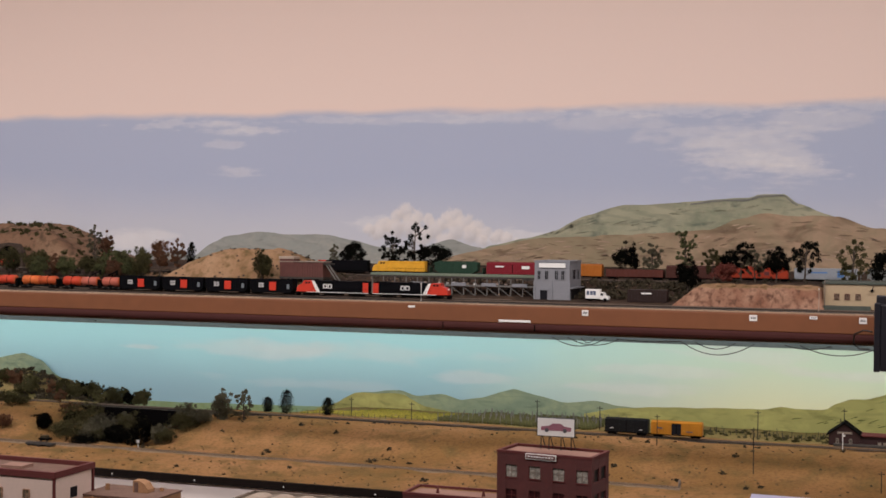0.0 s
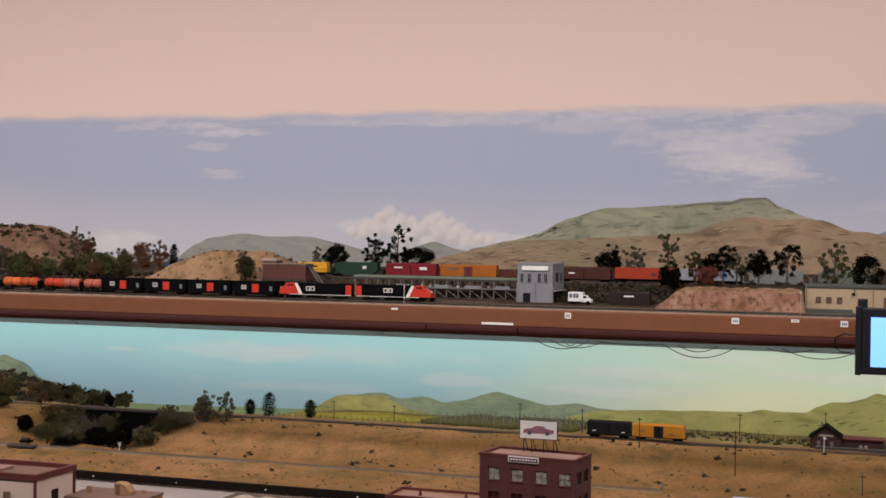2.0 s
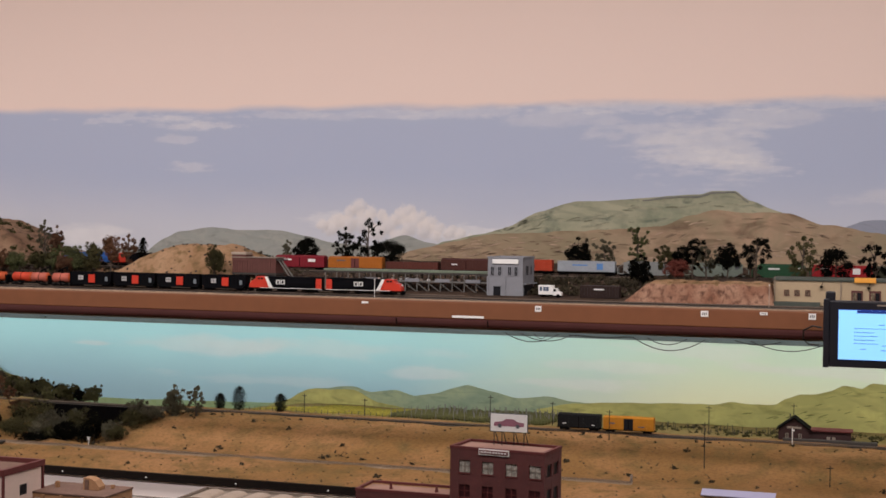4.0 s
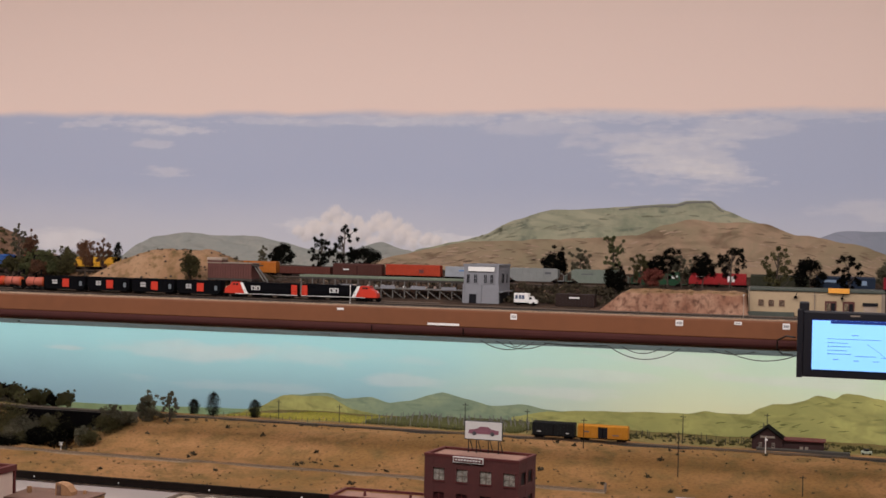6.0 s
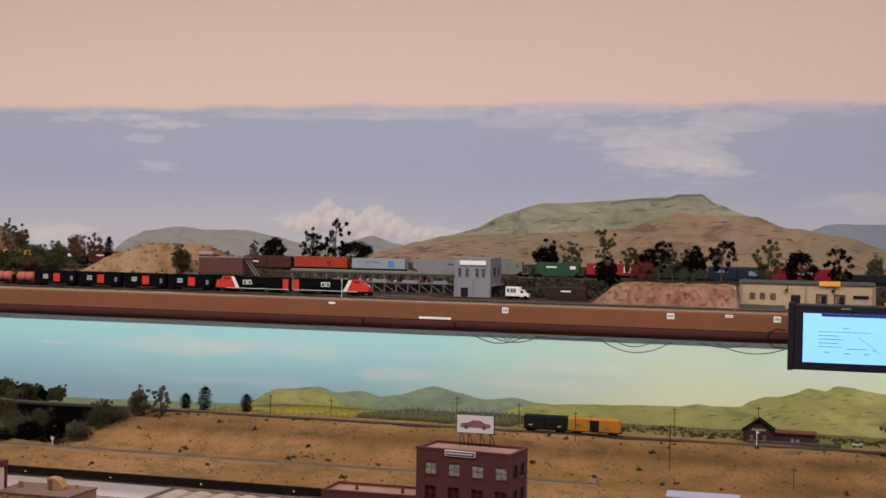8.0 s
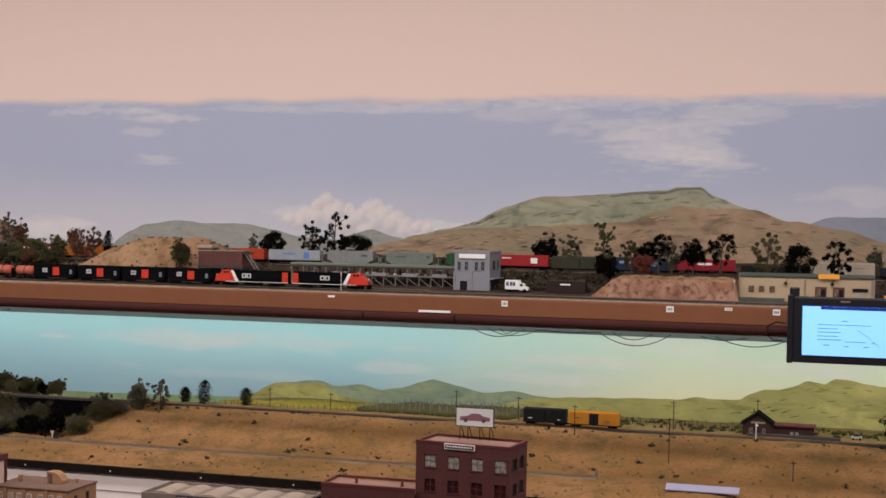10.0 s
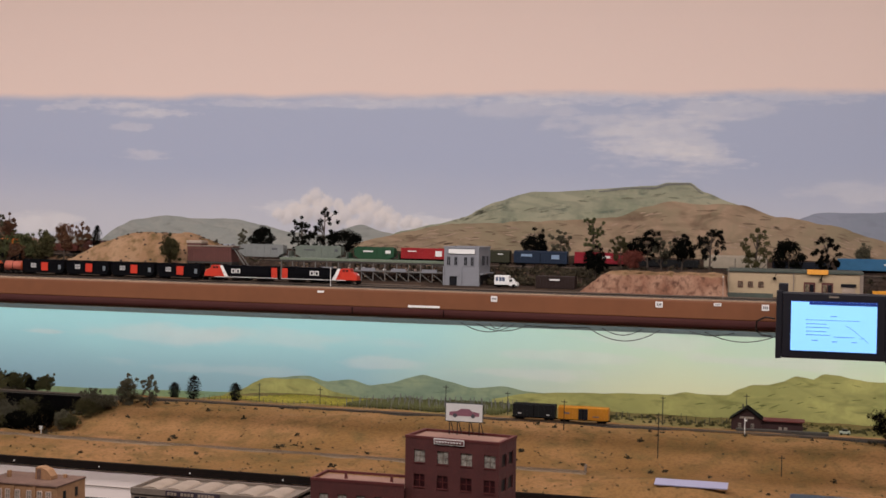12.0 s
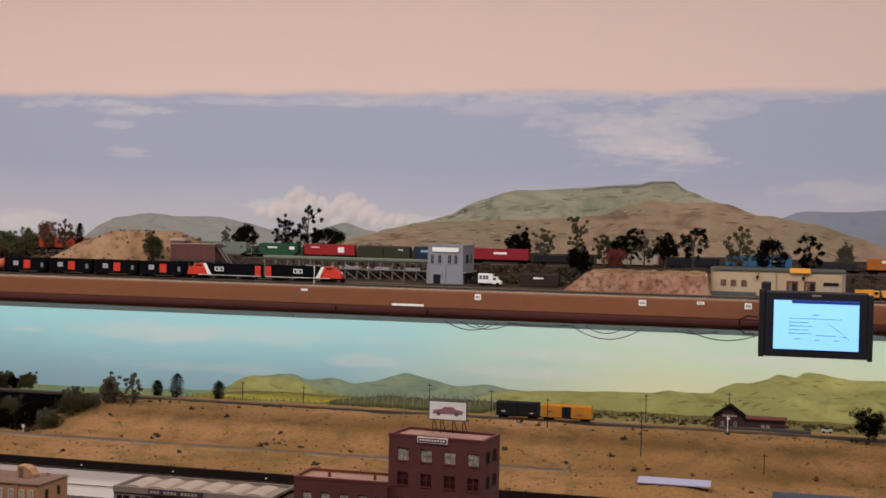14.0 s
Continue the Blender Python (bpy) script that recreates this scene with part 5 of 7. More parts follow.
for i in range(13):
    part("rib", box(B(), -0.057 + i * 0.0094, -0.054 + i * 0.0094, -0.0016, 0.0002, 0.006, 0.039), paint("dark_brown_steel", (0, 0, 0)), ct)
part("plate", box(B(), -0.016, 0.014, -0.0026, -0.0014, 0.027, 0.0315), "white", ct, "blank white plate")
for x in (-0.05, 0.05):
    part("skid", box(B(), x - 0.006, x + 0.006, 0.002, 0.043, 0.0, 0.0035), "timber", ct)
for x, col in ((0.175, (0.70, 0.30, 0.03)), (0.245, (0.62, 0.25, 0.03))):
    ym = thing("yellow_tipper", "yellow tipper truck parked beside the warehouse", "truck", (x, 3.90, 1.3895), group="yellow tippers")
    part("tipper_body", slab(B(), [(-0.030, 0.012), (0.012, 0.012), (0.014, 0.032), (-0.036, 0.030)], -0.012, 0.012), paint("yellow_machine", col), ym)
    c = part("cab", box(B(), 0.014, 0.030, -0.011, 0.011, 0.010, 0.030, 0.0015), paint("yellow_machine", col), ym)
    part("cab_window", box(B(), 0.017, 0.027, -0.0116, -0.0108, 0.019, 0.027), "window_dark", c)
    part("chassis", box(B(), -0.032, 0.032, -0.009, 0.009, 0.006, 0.012), "truck", ym)
    for wx in (-0.022, -0.008, 0.022):
        part("wheel", rod(B(), (wx, -0.0125, 0.0062), (wx, -0.0085, 0.0062), 0.0065, seg=12), "truck", ym)

# lamp standards and the white mast by the track
for x, y, h in ((-1.395, 3.80, 0.052), (-0.256, 3.83, 0.072)):
    lp = thing("line_post", "thin white post at the trackside", "post", (x, y, 1.3965 if y < 3.81 else 1.384), group="white trackside posts")
    part("pole", rod(B(), (0, 0, -0.004), (0, 0, h), 0.0009, seg=8), "skylight" if x > -1 else "white", lp)
    part("head", box(B(), -0.0016, 0.0016, -0.0012, 0.0012, h - 0.004, h, 0.0004), "white", lp)
# pump jacks among the trees
for x in (-2.625, -2.560):
    pj = thing("pump_jack", "dark oil pump jack model beside the track", "pump jack", (x, 3.96, 1.392), group="pump jacks")
    part("beam", rod(B(), (-0.016, 0, 0.044), (0.018, 0, 0.058), 0.0024, seg=6), "truck", pj)
    part("horse_head", box(B(), 0.014, 0.021, -0.002, 0.002, 0.046, 0.062), "truck", pj)
    for s in (-0.010, 0.010):
        part("leg", rod(B(), (s, 0, 0.0), (0.0, 0, 0.052), 0.0016, seg=6), "truck", pj)
    part("counterweight", box(B(), -0.022, -0.012, -0.004, 0.004, 0.018, 0.034), "truck", pj)
    part("base", box(B(), -0.024, 0.018, -0.006, 0.006, -0.003, 0.004), "truck", pj)

# tunnel portal
tp = thing("tunnel_portal", "stone tunnel portal in the brown mountain", "tunnel", (-3.289, 4.375, 1.424))
bm = B()
arch = [(-0.064, 0.0), (-0.064, 0.06), (-0.045, 0.088), (0.0, 0.094), (0.045, 0.088), (0.064, 0.06), (0.064, 0.0), (0.052, 0.0)]
arch += [(0.052 * math.cos(a), 0.036 + 0.046 * math.sin(a)) for a in [i * math.pi / 10 for i in range(11)]] + [(-0.052, 0.0)]
slab(bm, arch, 0.0, 0.02)
part("arch", bm, "rock", tp)
# no real bore: a black sheet paints the tunnel's inner darkness
part("bore", slab(B(), [(-0.052, 0.0)] + [(0.052 * math.cos(a), 0.036 + 0.046 * math.sin(a)) for a in [math.pi - i * math.pi / 10 for i in range(11)]] + [(0.052, 0.0)], 0.014, 0.019), "black", tp, "black sheet standing in for the dark inside of the tunnel")
rc = thing("red_nose_engine", "red locomotive nose standing in the tunnel mouth", "locomotive", (-3.289, 4.362, 1.424))
part("nose", box(B(), -0.03, 0.022, 0.004, 0.022, 0.008, 0.030, 0.004), "loco_red", rc)
part("frame", box(B(), -0.032, 0.026, 0.004, 0.022, 0.0, 0.009), "truck", rc)

# labels on the fascia
for x, z, w, h, ink in ((-1.395, 1.386, 0.020, 0.006, 0), (-1.083, 1.353, 0.094, 0.0065, 0), (-0.878, 1.382, 0.018, 0.016, 1), (-0.418, 1.382, 0.020, 0.016, 1), (-0.262, 1.387, 0.020, 0.008, 1), (-0.137, 1.383, 0.019, 0.016, 1)):
    lb = thing("fascia_label", "small white card label on the brown fascia", "label", (x, 3.720, z), group="fascia labels")
    part("card", box(B(), -w / 2, w / 2, -0.0012, 0.0004, -h / 2, h / 2), "label", lb)
    if ink:
        for k in (-1, 0, 1):
            part("mark", box(B(), k * w * 0.24 - w * 0.07, k * w * 0.24 + w * 0.07, -0.0016, -0.0010, -h * 0.22, h * 0.22), "ink", lb)


# ---------------------------------------------------------------- lower deck things
def truck_set(t, xs, z=0.0):
    """Two bogies with wheels under a car."""
    for x in xs:
        g = part("bogie", box(B(), x - 0.014, x + 0.014, -0.0135, 0.0135, z + 0.0035, z + 0.008, 0.001), "truck", t)
        for dx in (-0.0095, 0.0095):
            for y in (-0.0093, 0.0063):
                part("wheel", rod(B(), (x + dx, y, z + 0.0055), (x + dx, y + 0.003, z + 0.0055), 0.0055, seg=12), "wheel", g)


def marks(t, spots, y, material="white"):
    """Plain blocks where writing stands on a car's side: (x, z, width, height)."""
    for x, z, w, h in spots:
        part("side_mark", box(B(), x - w / 2, x + w / 2, y - 0.0006, y + 0.0004, z - h / 2, z + h / 2), material, t)


def box_car(x, y, z, length, material, label, kind="box", spots=(), mark="white", height=0.0470, roof=None, group="", door_mat=None):
    """Freight car along x. kind: box, hopper, gondola, container, flat."""
    t = thing({"box": "boxcar", "hopper": "covered_hopper", "gondola": "gondola_car", "container": "container_car", "flat": "flat_car"}[kind], label, "freight car", (x, y, z), group=group)
    h = length / 2 - 0.006
    W = 0.0170
    part("underframe", box(B(), -h, h, -0.011, 0.011, 0.0075, 0.0115), "truck", t)
    truck_set(t, (-h + 0.020, h - 0.020))
    for s in (-1, 1):
        part("coupler", box(B(), s * h - 0.0065, s * h + 0.0065, -0.002, 0.002, 0.007, 0.0105), "truck", t)
    if kind == "box":
        part("body", prism(B(), [(-W, 0.011), (W, 0.011), (W, height - 0.003), (W * 0.5, height), (-W * 0.5, height), (-W, height - 0.003)], -h, h), material, t)
        n = int(2 * h / 0.0105)
        bm = B()
        for i in range(n + 1):
            xx = -h + 2 * h * i / n
            if abs(xx) > 0.016:
                box(bm, xx - 0.0007, xx + 0.0007, -W - 0.0007, -W + 0.0003, 0.012, height - 0.0035)
        part("side_ribbing", bm, material, t)["kind"] = "stuff"
        d = part("door", box(B(), -0.0145, 0.0145, -W - 0.0012, -W + 0.0002, 0.0115, height - 0.005), door_mat or material, t, "sliding side door")
        part("door_bar", box(B(), -0.001, 0.001, -W - 0.0018, -W - 0.0010, 0.013, height - 0.007), "truck", d)
        part("roof_walk", box(B(), -h, h, -0.003, 0.003, height, height + 0.0012), roof or material, t)
        part("ladder", box(B(), -h + 0.001, -h + 0.006, -W - 0.0012, -W - 0.0006, 0.012, height - 0.006), material, t)
    elif kind == "hopper":
        k = h * 0.80
        bm = B(); slab(bm, [(-k * 0.72, 0.008), (k * 0.72, 0.008), (k, 0.022), (k, height - 0.002), (-k, height - 0.002), (-k, 0.022)], -W, W)
        part("body", bm, material, t)
        part("roof_hatch", box(B(), -k * 0.92, k * 0.92, -0.005, 0.005, height - 0.002, height + 0.001), material, t)
        bm = B()
        for i in range(8):
            xx = -k + 2 * k * i / 7
            box(bm, xx - 0.0008, xx + 0.0008, -W - 0.0012, -W + 0.0003, 0.016, height - 0.003)
        part("side_ribbing", bm, material, t)["kind"] = "stuff"
        for s in (-1, 1):
            part("end_post", box(B(), s * h - 0.001, s * h + 0.001, -W, W, 0.011, 0.030), material, t)
            part("end_platform", box(B(), min(s * h, s * k), max(s * h, s * k), -W, W, 0.0105, 0.0125), material, t)
            part("end_brace", rod(B(), (s * k, -W + 0.001, height - 0.004), (s * h, -W + 0.001, 0.030), 0.0008, seg=5), material, t)
    elif kind == "gondola":
        bm = B()
        for a, b, c, d in ((-h, h, -W, -W + 0.0015), (-h, h, W - 0.0015, W), (-h, -h + 0.0015, -W, W), (h - 0.0015, h, -W, W)):
            box(bm, a, b, c, d, 0.011, height)
        part("body", bm, material, t)
        part("load", box(B(), -h + 0.002, h - 0.002, -W + 0.002, W - 0.002, 0.0115, height - 0.005), "bush", t, "dark heaped load")
        bm = B()
        for i in range(13):
            xx = -h + 0.002 + (2 * h - 0.004) * i / 12
            box(bm, xx - 0.0008, xx + 0.0008, -W - 0.0012, -W + 0.0003, 0.0115, height)
        part("side_ribbing", bm, material, t)["kind"] = "stuff"
    elif kind == "container":
        part("well_deck", box(B(), -h, h, -0.0155, 0.0155, 0.0115, 0.0150), "truck", t)
        c = part("container", box(B(), -h + 0.003, h - 0.003, -0.0150, 0.0150, 0.0150, height, 0.0006), material, t)
        bm = B()
        n = int(2 * h / 0.006)
        for i in range(n):
            xx = -h + 0.005 + (2 * h - 0.010) * i / (n - 1)
            box(bm, xx - 0.0009, xx + 0.0009, -0.0156, -0.0146, 0.0165, height - 0.0015)
        part("corrugation", bm, material, c)["kind"] = "stuff"
        for s in (-1, 1):
            part("corner_post", box(B(), s * (h - 0.004) - 0.0012, s * (h - 0.004) + 0.0012, -0.0160, -0.0148, 0.0150, height), material, c)
    else:
        part("deck", box(B(), -h, h, -W, W, 0.0115, 0.0145), "timber", t)
        for i in range(10):
            xx = -h + 0.004 + (2 * h - 0.008) * i / 9
            part("stake", box(B(), xx - 0.0007, xx + 0.0007, -W - 0.001, -W, 0.012, 0.024), "truck", t)
        part("load", box(B(), -h + 0.01, h - 0.01, -0.012, 0.012, 0.0145, height - 0.014, 0.002), material, t, "dark pipe load")
    if spots:
        marks(t, spots, -(0.0157 if kind == "container" else W + 0.0013), mark)
    return t


YW = RAIL_LOW
box_car(-0.851, 4.16, YW, 0.144, paint("black_boxcar", (0.006, 0.006, 0.007)), "black boxcar standing on the lower main line", spots=((-0.045, 0.022, 0.012, 0.002), (0.045, 0.020, 0.010, 0.002)), height=0.052)
# dark door panel stands in for the shaded open doorway
box_car(-0.697, 4.16, YW, 0.166, paint("yellow_boxcar", (0.42, 0.17, 0.016)), "weathered yellow boxcar standing on the lower main line", spots=((-0.05, 0.030, 0.016, 0.004), (0.04, 0.022, 0.02, 0.003)), mark="ink", height=0.050, door_mat="window_dark")
# station and freight shed
st = thing("station_house", "dark red gabled wooden station with a long low freight wing", "building", (-0.210, 4.215, lower_z(-0.20, 4.215) - 0.002))
bm = B(); slab(bm, [(-0.045, 0.0), (0.045, 0.0), (0.045, 0.034), (0.0, 0.066), (-0.045, 0.034)], 0.0, 0.07)
part("wall", bm, "station_red", st)
for s in (-1, 1):
    bm = B(); slab(bm, [(0.0, 0.0665), (s * 0.052, 0.0295), (s * 0.052, 0.0325), (0.0, 0.0700)], -0.006, 0.076)
    part("roof", bm, "black", st, "dark shingled gable roof")
windows(st, (-0.020, 0.018), 0.010, 0.022, 0.007, -0.001, frame_mat="stone")
part("sign_board", box(B(), -0.020, 0.022, -0.003, -0.001, 0.037, 0.043), "stone", st)
part("wing", box(B(), 0.045, 0.165, 0.006, 0.06, 0.0, 0.032), "station_red", st)
part("wing_roof", box(B(), 0.043, 0.170, 0.0, 0.066, 0.032, 0.0355), "trim_red", st, "maroon flat wing roof")
part("platform", box(B(), -0.03, 0.24, -0.020, 0.006, -0.01, 0.008), "timber", st, "dark timber platform")
for x in (0.10, 0.115):
    part("wing_door", box(B(), x - 0.005, x + 0.005, 0.004, 0.007, 0.003, 0.016), "stone", st)
part("flue", rod(B(), (-0.012, 0.02, 0.055), (-0.012, 0.02, 0.078), 0.002, seg=6), "timber", st)
sg = thing("white_signal_mast", "white signal mast beside the station", "post", (-0.210, 4.125, 0.955))
part("pole", rod(B(), (0, 0, -0.004), (0, 0, 0.058), 0.0011, seg=8), "white", sg)
part("arm", box(B(), -0.002, 0.006, -0.001, 0.001, 0.048, 0.053), "white", sg)
# telegraph poles
for x, y, z0, top in ((-0.440, 3.90, 0, 1.056), (-0.741, 4.06, 0, 1.050), (-0.096, 3.85, 0, 0.965), (-0.956, 4.24, 0, 1.035), (-1.161, 4.24, 0, 1.045),
                      (-1.593, 4.24, 0, 1.015), (-1.810, 4.24, 0, 1.020), (-0.466, 4.25, 0, 1.045), (-0.215, 4.30, 0, 1.055)):
    z0 = lower_z(x, y)
    tpole = thing("telegraph_pole", "dark wooden telegraph pole with a crossarm", "pole", (x, y, z0), group="telegraph poles")
    part("pole", rod(B(), (0, 0, -0.006), (0, 0, top - z0), 0.0015, 0.0012, 7), "pole_wood", tpole)
    part("crossarm", box(B(), -0.009, 0.009, -0.0007, 0.0007, top - z0 - 0.008, top - z0 - 0.006), "pole_wood", tpole)
bs = thing("bumper_stop", "small wooden bumper at the end of the lower track", "bumper", (-0.622, 3.75, RAIL_MID))
part("beam", box(B(), -0.002, 0.002, -0.012, 0.012, 0.006, 0.011), "stone", bs)
for yy in (-0.008, 0.008):
    part("post", box(B(), -0.002, 0.002, yy - 0.002, yy + 0.002, -0.003, 0.018), "stone", bs)
sp = thing("track_speeder", "small dark maintenance cart on the middle track", "rail cart", (-2.679, 3.75, RAIL_MID))
part("body", box(B(), -0.020, 0.020, -0.010, 0.010, 0.0050, 0.0120, 0.001), "truck", sp)
part("cabin", box(B(), -0.014, 0.010, -0.009, 0.009, 0.0120, 0.0200, 0.0015), "bush", sp)
for x in (-0.012, 0.012):
    part("wheel", rod(B(), (x, -0.0095, 0.0030), (x, -0.0065, 0.0030), 0.0035, seg=10), "wheel", sp)
cu = thing("timber_culvert", "dark timber culvert under the middle track", "culvert", (-2.668, 3.70, lower_z(-2.668, 3.70) - 0.020))
for x in (-0.042, -0.004, 0.040):
    part("bent", box(B(), x - 0.004, x + 0.004, 0.0, 0.022, 0.0, 0.026), "timber", cu)
part("beam", box(B(), -0.050, 0.048, -0.002, 0.026, 0.026, 0.031), "timber", cu)
# black panel supplies the shade between the bents
part("opening", box(B(), -0.044, 0.042, 0.010, 0.020, 0.0, 0.0258), "black", cu, "black panel painting the shade in the opening")
# bridge over the gully
br = thing("deck_bridge", "black plate girder bridge over the wooded gully", "bridge", (-2.555, 4.16, RAIL_LOW - 0.0155))
part("girder", box(B(), -0.25, 0.24, -0.032, -0.027, -0.042, 0.010), "black", br)
part("girder", box(B(), -0.25, 0.22, 0.027, 0.032, -0.034, 0.003), "black", br)
part("floor", box(B(), -0.25, 0.22, -0.027, 0.027, -0.004, 0.0), "black", br)
for x in (-0.17, -0.06, 0.05, 0.15):
    part("pier", box(B(), x - 0.008, x + 0.008, -0.024, 0.024, -0.11, -0.004), "timber", br)
for i in range(24):
    part("stiffener", box(B(), -0.245 + i * 0.02, -0.2435 + i * 0.02, -0.0335, -0.032, -0.041, 0.009), "black", br)
rs = thing("crossing_sign", "small white crossing sign beside the middle track", "sign", (-2.358, 3.79, lower_z(-2.3, 3.79)))
part("pole", rod(B(), (0, 0, -0.004), (0, 0, 0.024), 0.0012, seg=6), "white", rs)
for a in (-40, 40):
    o = part("blade", box(B(), -0.007, 0.007, -0.0008, 0.0008, -0.0012, 0.0012), "white", rs)
    o.matrix_basis = pose(0, -0.001, 0.021, 0, a, 0)
wb = thing("white_bus", "white bus parked at the lower yard", "bus", (0.30, 4.17 + 0.06, lower_z(0.30, 4.23)))
part("body", box(B(), -0.04, 0.05, -0.012, 0.012, 0.005, 0.034, 0.002), "white", wb)
for x in (-0.026, 0.036):
    part("wheel", rod(B(), (x, -0.0125, 0.0052), (x, -0.0085, 0.0052), 0.0055, seg=10), "truck", wb)
sc = thing("small_car", "small pale green car parked by the station", "car", (0.077, 4.25, lower_z(0.1, 4.25)))
part("body", box(B(), -0.016, 0.016, -0.009, 0.009, 0.003, 0.011, 0.002), paint("pale_green_car", (0.35, 0.38, 0.30)), sc)
part("cabin", box(B(), -0.009, 0.008, -0.008, 0.008, 0.011, 0.017, 0.002), "window_dark", sc)
for x in (-0.010, 0.010):
    part("wheel", rod(B(), (x, -0.0095, 0.003), (x, -0.0065, 0.003), 0.0032, seg=10), "truck", sc)
# plain strip for an unidentified pale bluish mark on the slope
ps = thing("pale_strip", "pale bluish strip lying on the slope", "strip", (-0.313, 3.585, lower_z(-0.313, 3.585) + 0.004), rz=0)
o = part("strip", box(B(), -0.098, 0.090, -0.020, 0.020, -0.0015, 0.0015, 0.0005), "pale_strip", ps)
ps.matrix_basis = pose(*seat(-0.313, 3.585, lower_z(-0.313, 3.57) + 0.008), 14, 0, 0)

# ---------------------------------------------------------------- monitor and wires
mo = thing("control_monitor", "small flat control monitor with a lit blue-white screen on the fascia", "monitor", (0.036, 3.60, 1.353))
part("bezel", box(B(), -0.128, 0.128, 0.0, 0.026, -0.084, 0.085, 0.004), "bezel", mo)
part("rim", box(B(), -0.106, 0.107, -0.0014, 0.0006, -0.0655, 0.0635), paint("rim_blue", (0.02, 0.05, 0.28)), mo)
sc = part("screen", box(B(), -0.1045, 0.1055, -0.003, -0.0005, -0.0635, 0.0615), "screen", mo, "lit pale blue screen")
for x, z, w, h in ((0.0, 0.026, 0.016, 0.0016), (-0.002, 0.016, 0.13, 0.0010), (-0.040, 0.006, 0.045, 0.0013), (-0.036, -0.003, 0.052, 0.0013), (-0.040, -0.013, 0.045, 0.0013), (-0.036, -0.022, 0.055, 0.0013), (0.026, -0.026, 0.05, 0.0013), (-0.045, -0.036, 0.014, 0.0016), (0.004, -0.038, 0.012, 0.0016), (0.052, -0.038, 0.014, 0.0016), (0.07, -0.028, 0.012, 0.0012)):
    part("text_bar", box(B(), x - w / 2, x + w / 2, -0.0036, -0.0028, z - h / 2, z + h / 2), "screen_ink", sc)
bm = B()
for i in range(10):
    xa, xb = 0.030 + i * 0.0055, 0.0355 + i * 0.0055
    rod(bm, (xa, -0.0032, 0.004 - 0.0030 * i - 0.00012 * i * i), (xb, -0.0032, 0.004 - 0.0030 * (i + 1) - 0.00012 * (i + 1) ** 2), 0.0004, seg=4)
part("chart_curve", bm, "screen_ink", sc)
for k, z in enumerate((0.006, -0.003, -0.013, -0.022)):
    part("bullet", box(B(), -0.066, -0.0635, -0.0036, -0.0028, z - 0.0012, z + 0.0012), "screen_ink", sc)
part("title_bar", box(B(), -0.060, 0.1055, -0.0036, -0.0028, 0.0545, 0.0615), "rim_blue", sc, "dark title bar")
part("badge", box(B(), -0.012, 0.012, -0.001, 0.0004, 0.073, 0.077), "stone", mo)
part("bracket", box(B(), -0.138, -0.114, 0.022, 0.060, 0.060, 0.106, 0.003), "bezel", mo, "black mounting bracket")
part("side_plate", box(B(), -0.142, -0.127, -0.002, 0.028, -0.086, 0.088, 0.002), "bezel", mo)
part("side_plate", box(B(), 0.127, 0.140, -0.002, 0.028, -0.088, 0.080, 0.002), "bezel", mo)
part("mount_arm", box(B(), -0.03, 0.03, 0.024, 0.122, -0.020, 0.020), "bezel", mo)


def wire(points, label, r=0.0013):
    bm = B()
    rings = []
    for i, p in enumerate(points):
        along = (Vector(points[min(i + 1, len(points) - 1)]) - Vector(points[max(i - 1, 0)])).to_track_quat("Z", "Y")
        rings.append([bm.verts.new(Vector(p) + along @ Vector((r * math.cos(k * math.tau / 6), r * math.sin(k * math.tau / 6), 0))) for k in range(6)])
    for ra, rb in zip(rings, rings[1:]):
        for k in range(6):
            bm.faces.new((ra[k], ra[(k + 1) % 6], rb[(k + 1) % 6], rb[k]))
    bm.faces.new(rings[0][::-1]); bm.faces.new(rings[-1])
    return tagged(part("cable", bm, "wire"), label, "cable", "cables under the fascia")


def sag(xa, xb, z, depth, y=3.762, n=14):
    return [(xa + (xb - xa) * i / n, y, z - depth * 4 * (i / n) * (1 - i / n)) for i in range(n + 1)]


for xa, xb, z, dp in ((-0.985, -0.83, 1.3075, 0.024), (-0.94, -0.79, 1.3075, 0.020), (-0.90, -0.86, 1.3075, 0.014), (-0.62, -0.42, 1.3075, 0.034), (-0.58, -0.47, 1.3075, 0.018), (-0.30, -0.10, 1.3075, 0.024), (-0.34, -0.22, 1.3075, 0.010), (-0.80, -0.62, 1.3075, 0.004)):
    wire(sag(xa, xb, z, dp), "black cable sagging below the fascia")
wire([(-0.112, 3.64, 1.362), (-0.135, 3.66, 1.364), (-0.158, 3.69, 1.350), (-0.160, 3.71, 1.326), (-0.146, 3.715, 1.312), (-0.120, 3.70, 1.312)], "thick black cable loop beside the monitor", 0.0025)
# placed on the backdrop so that a thin band shows below the fascia in view
structure("light_rail_under", box(B(), XL, XR, 4.586, 4.598, 1.197, 1.262), "batten", "grey valance strip set on the lower backdrop to fit the camera's view", "trim")
for x in (-2.5, -1.45, -0.78, -0.65, -0.22, -0.05):
    cl = thing("cable_clip", "small grey cable clip under the fascia", "clip", (x, 3.766, 1.3062), group="cable clips")
    part("body", box(B(), -0.004, 0.004, -0.004, 0.004, -0.004, 0.001), "batten", cl)

# ---------------------------------------------------------------- foreground city table
structure("city_table", box(B(), -2.6, 1.2, 2.15, 2.68, 0.985, 1.02), "wood_under", "plywood table carrying the city buildings", "table")
structure("city_ground", box(B(), -2.6, 1.2, 2.15, 2.68, 1.02, 1.03), "ballast", "grey street surface of the city table", "ground")
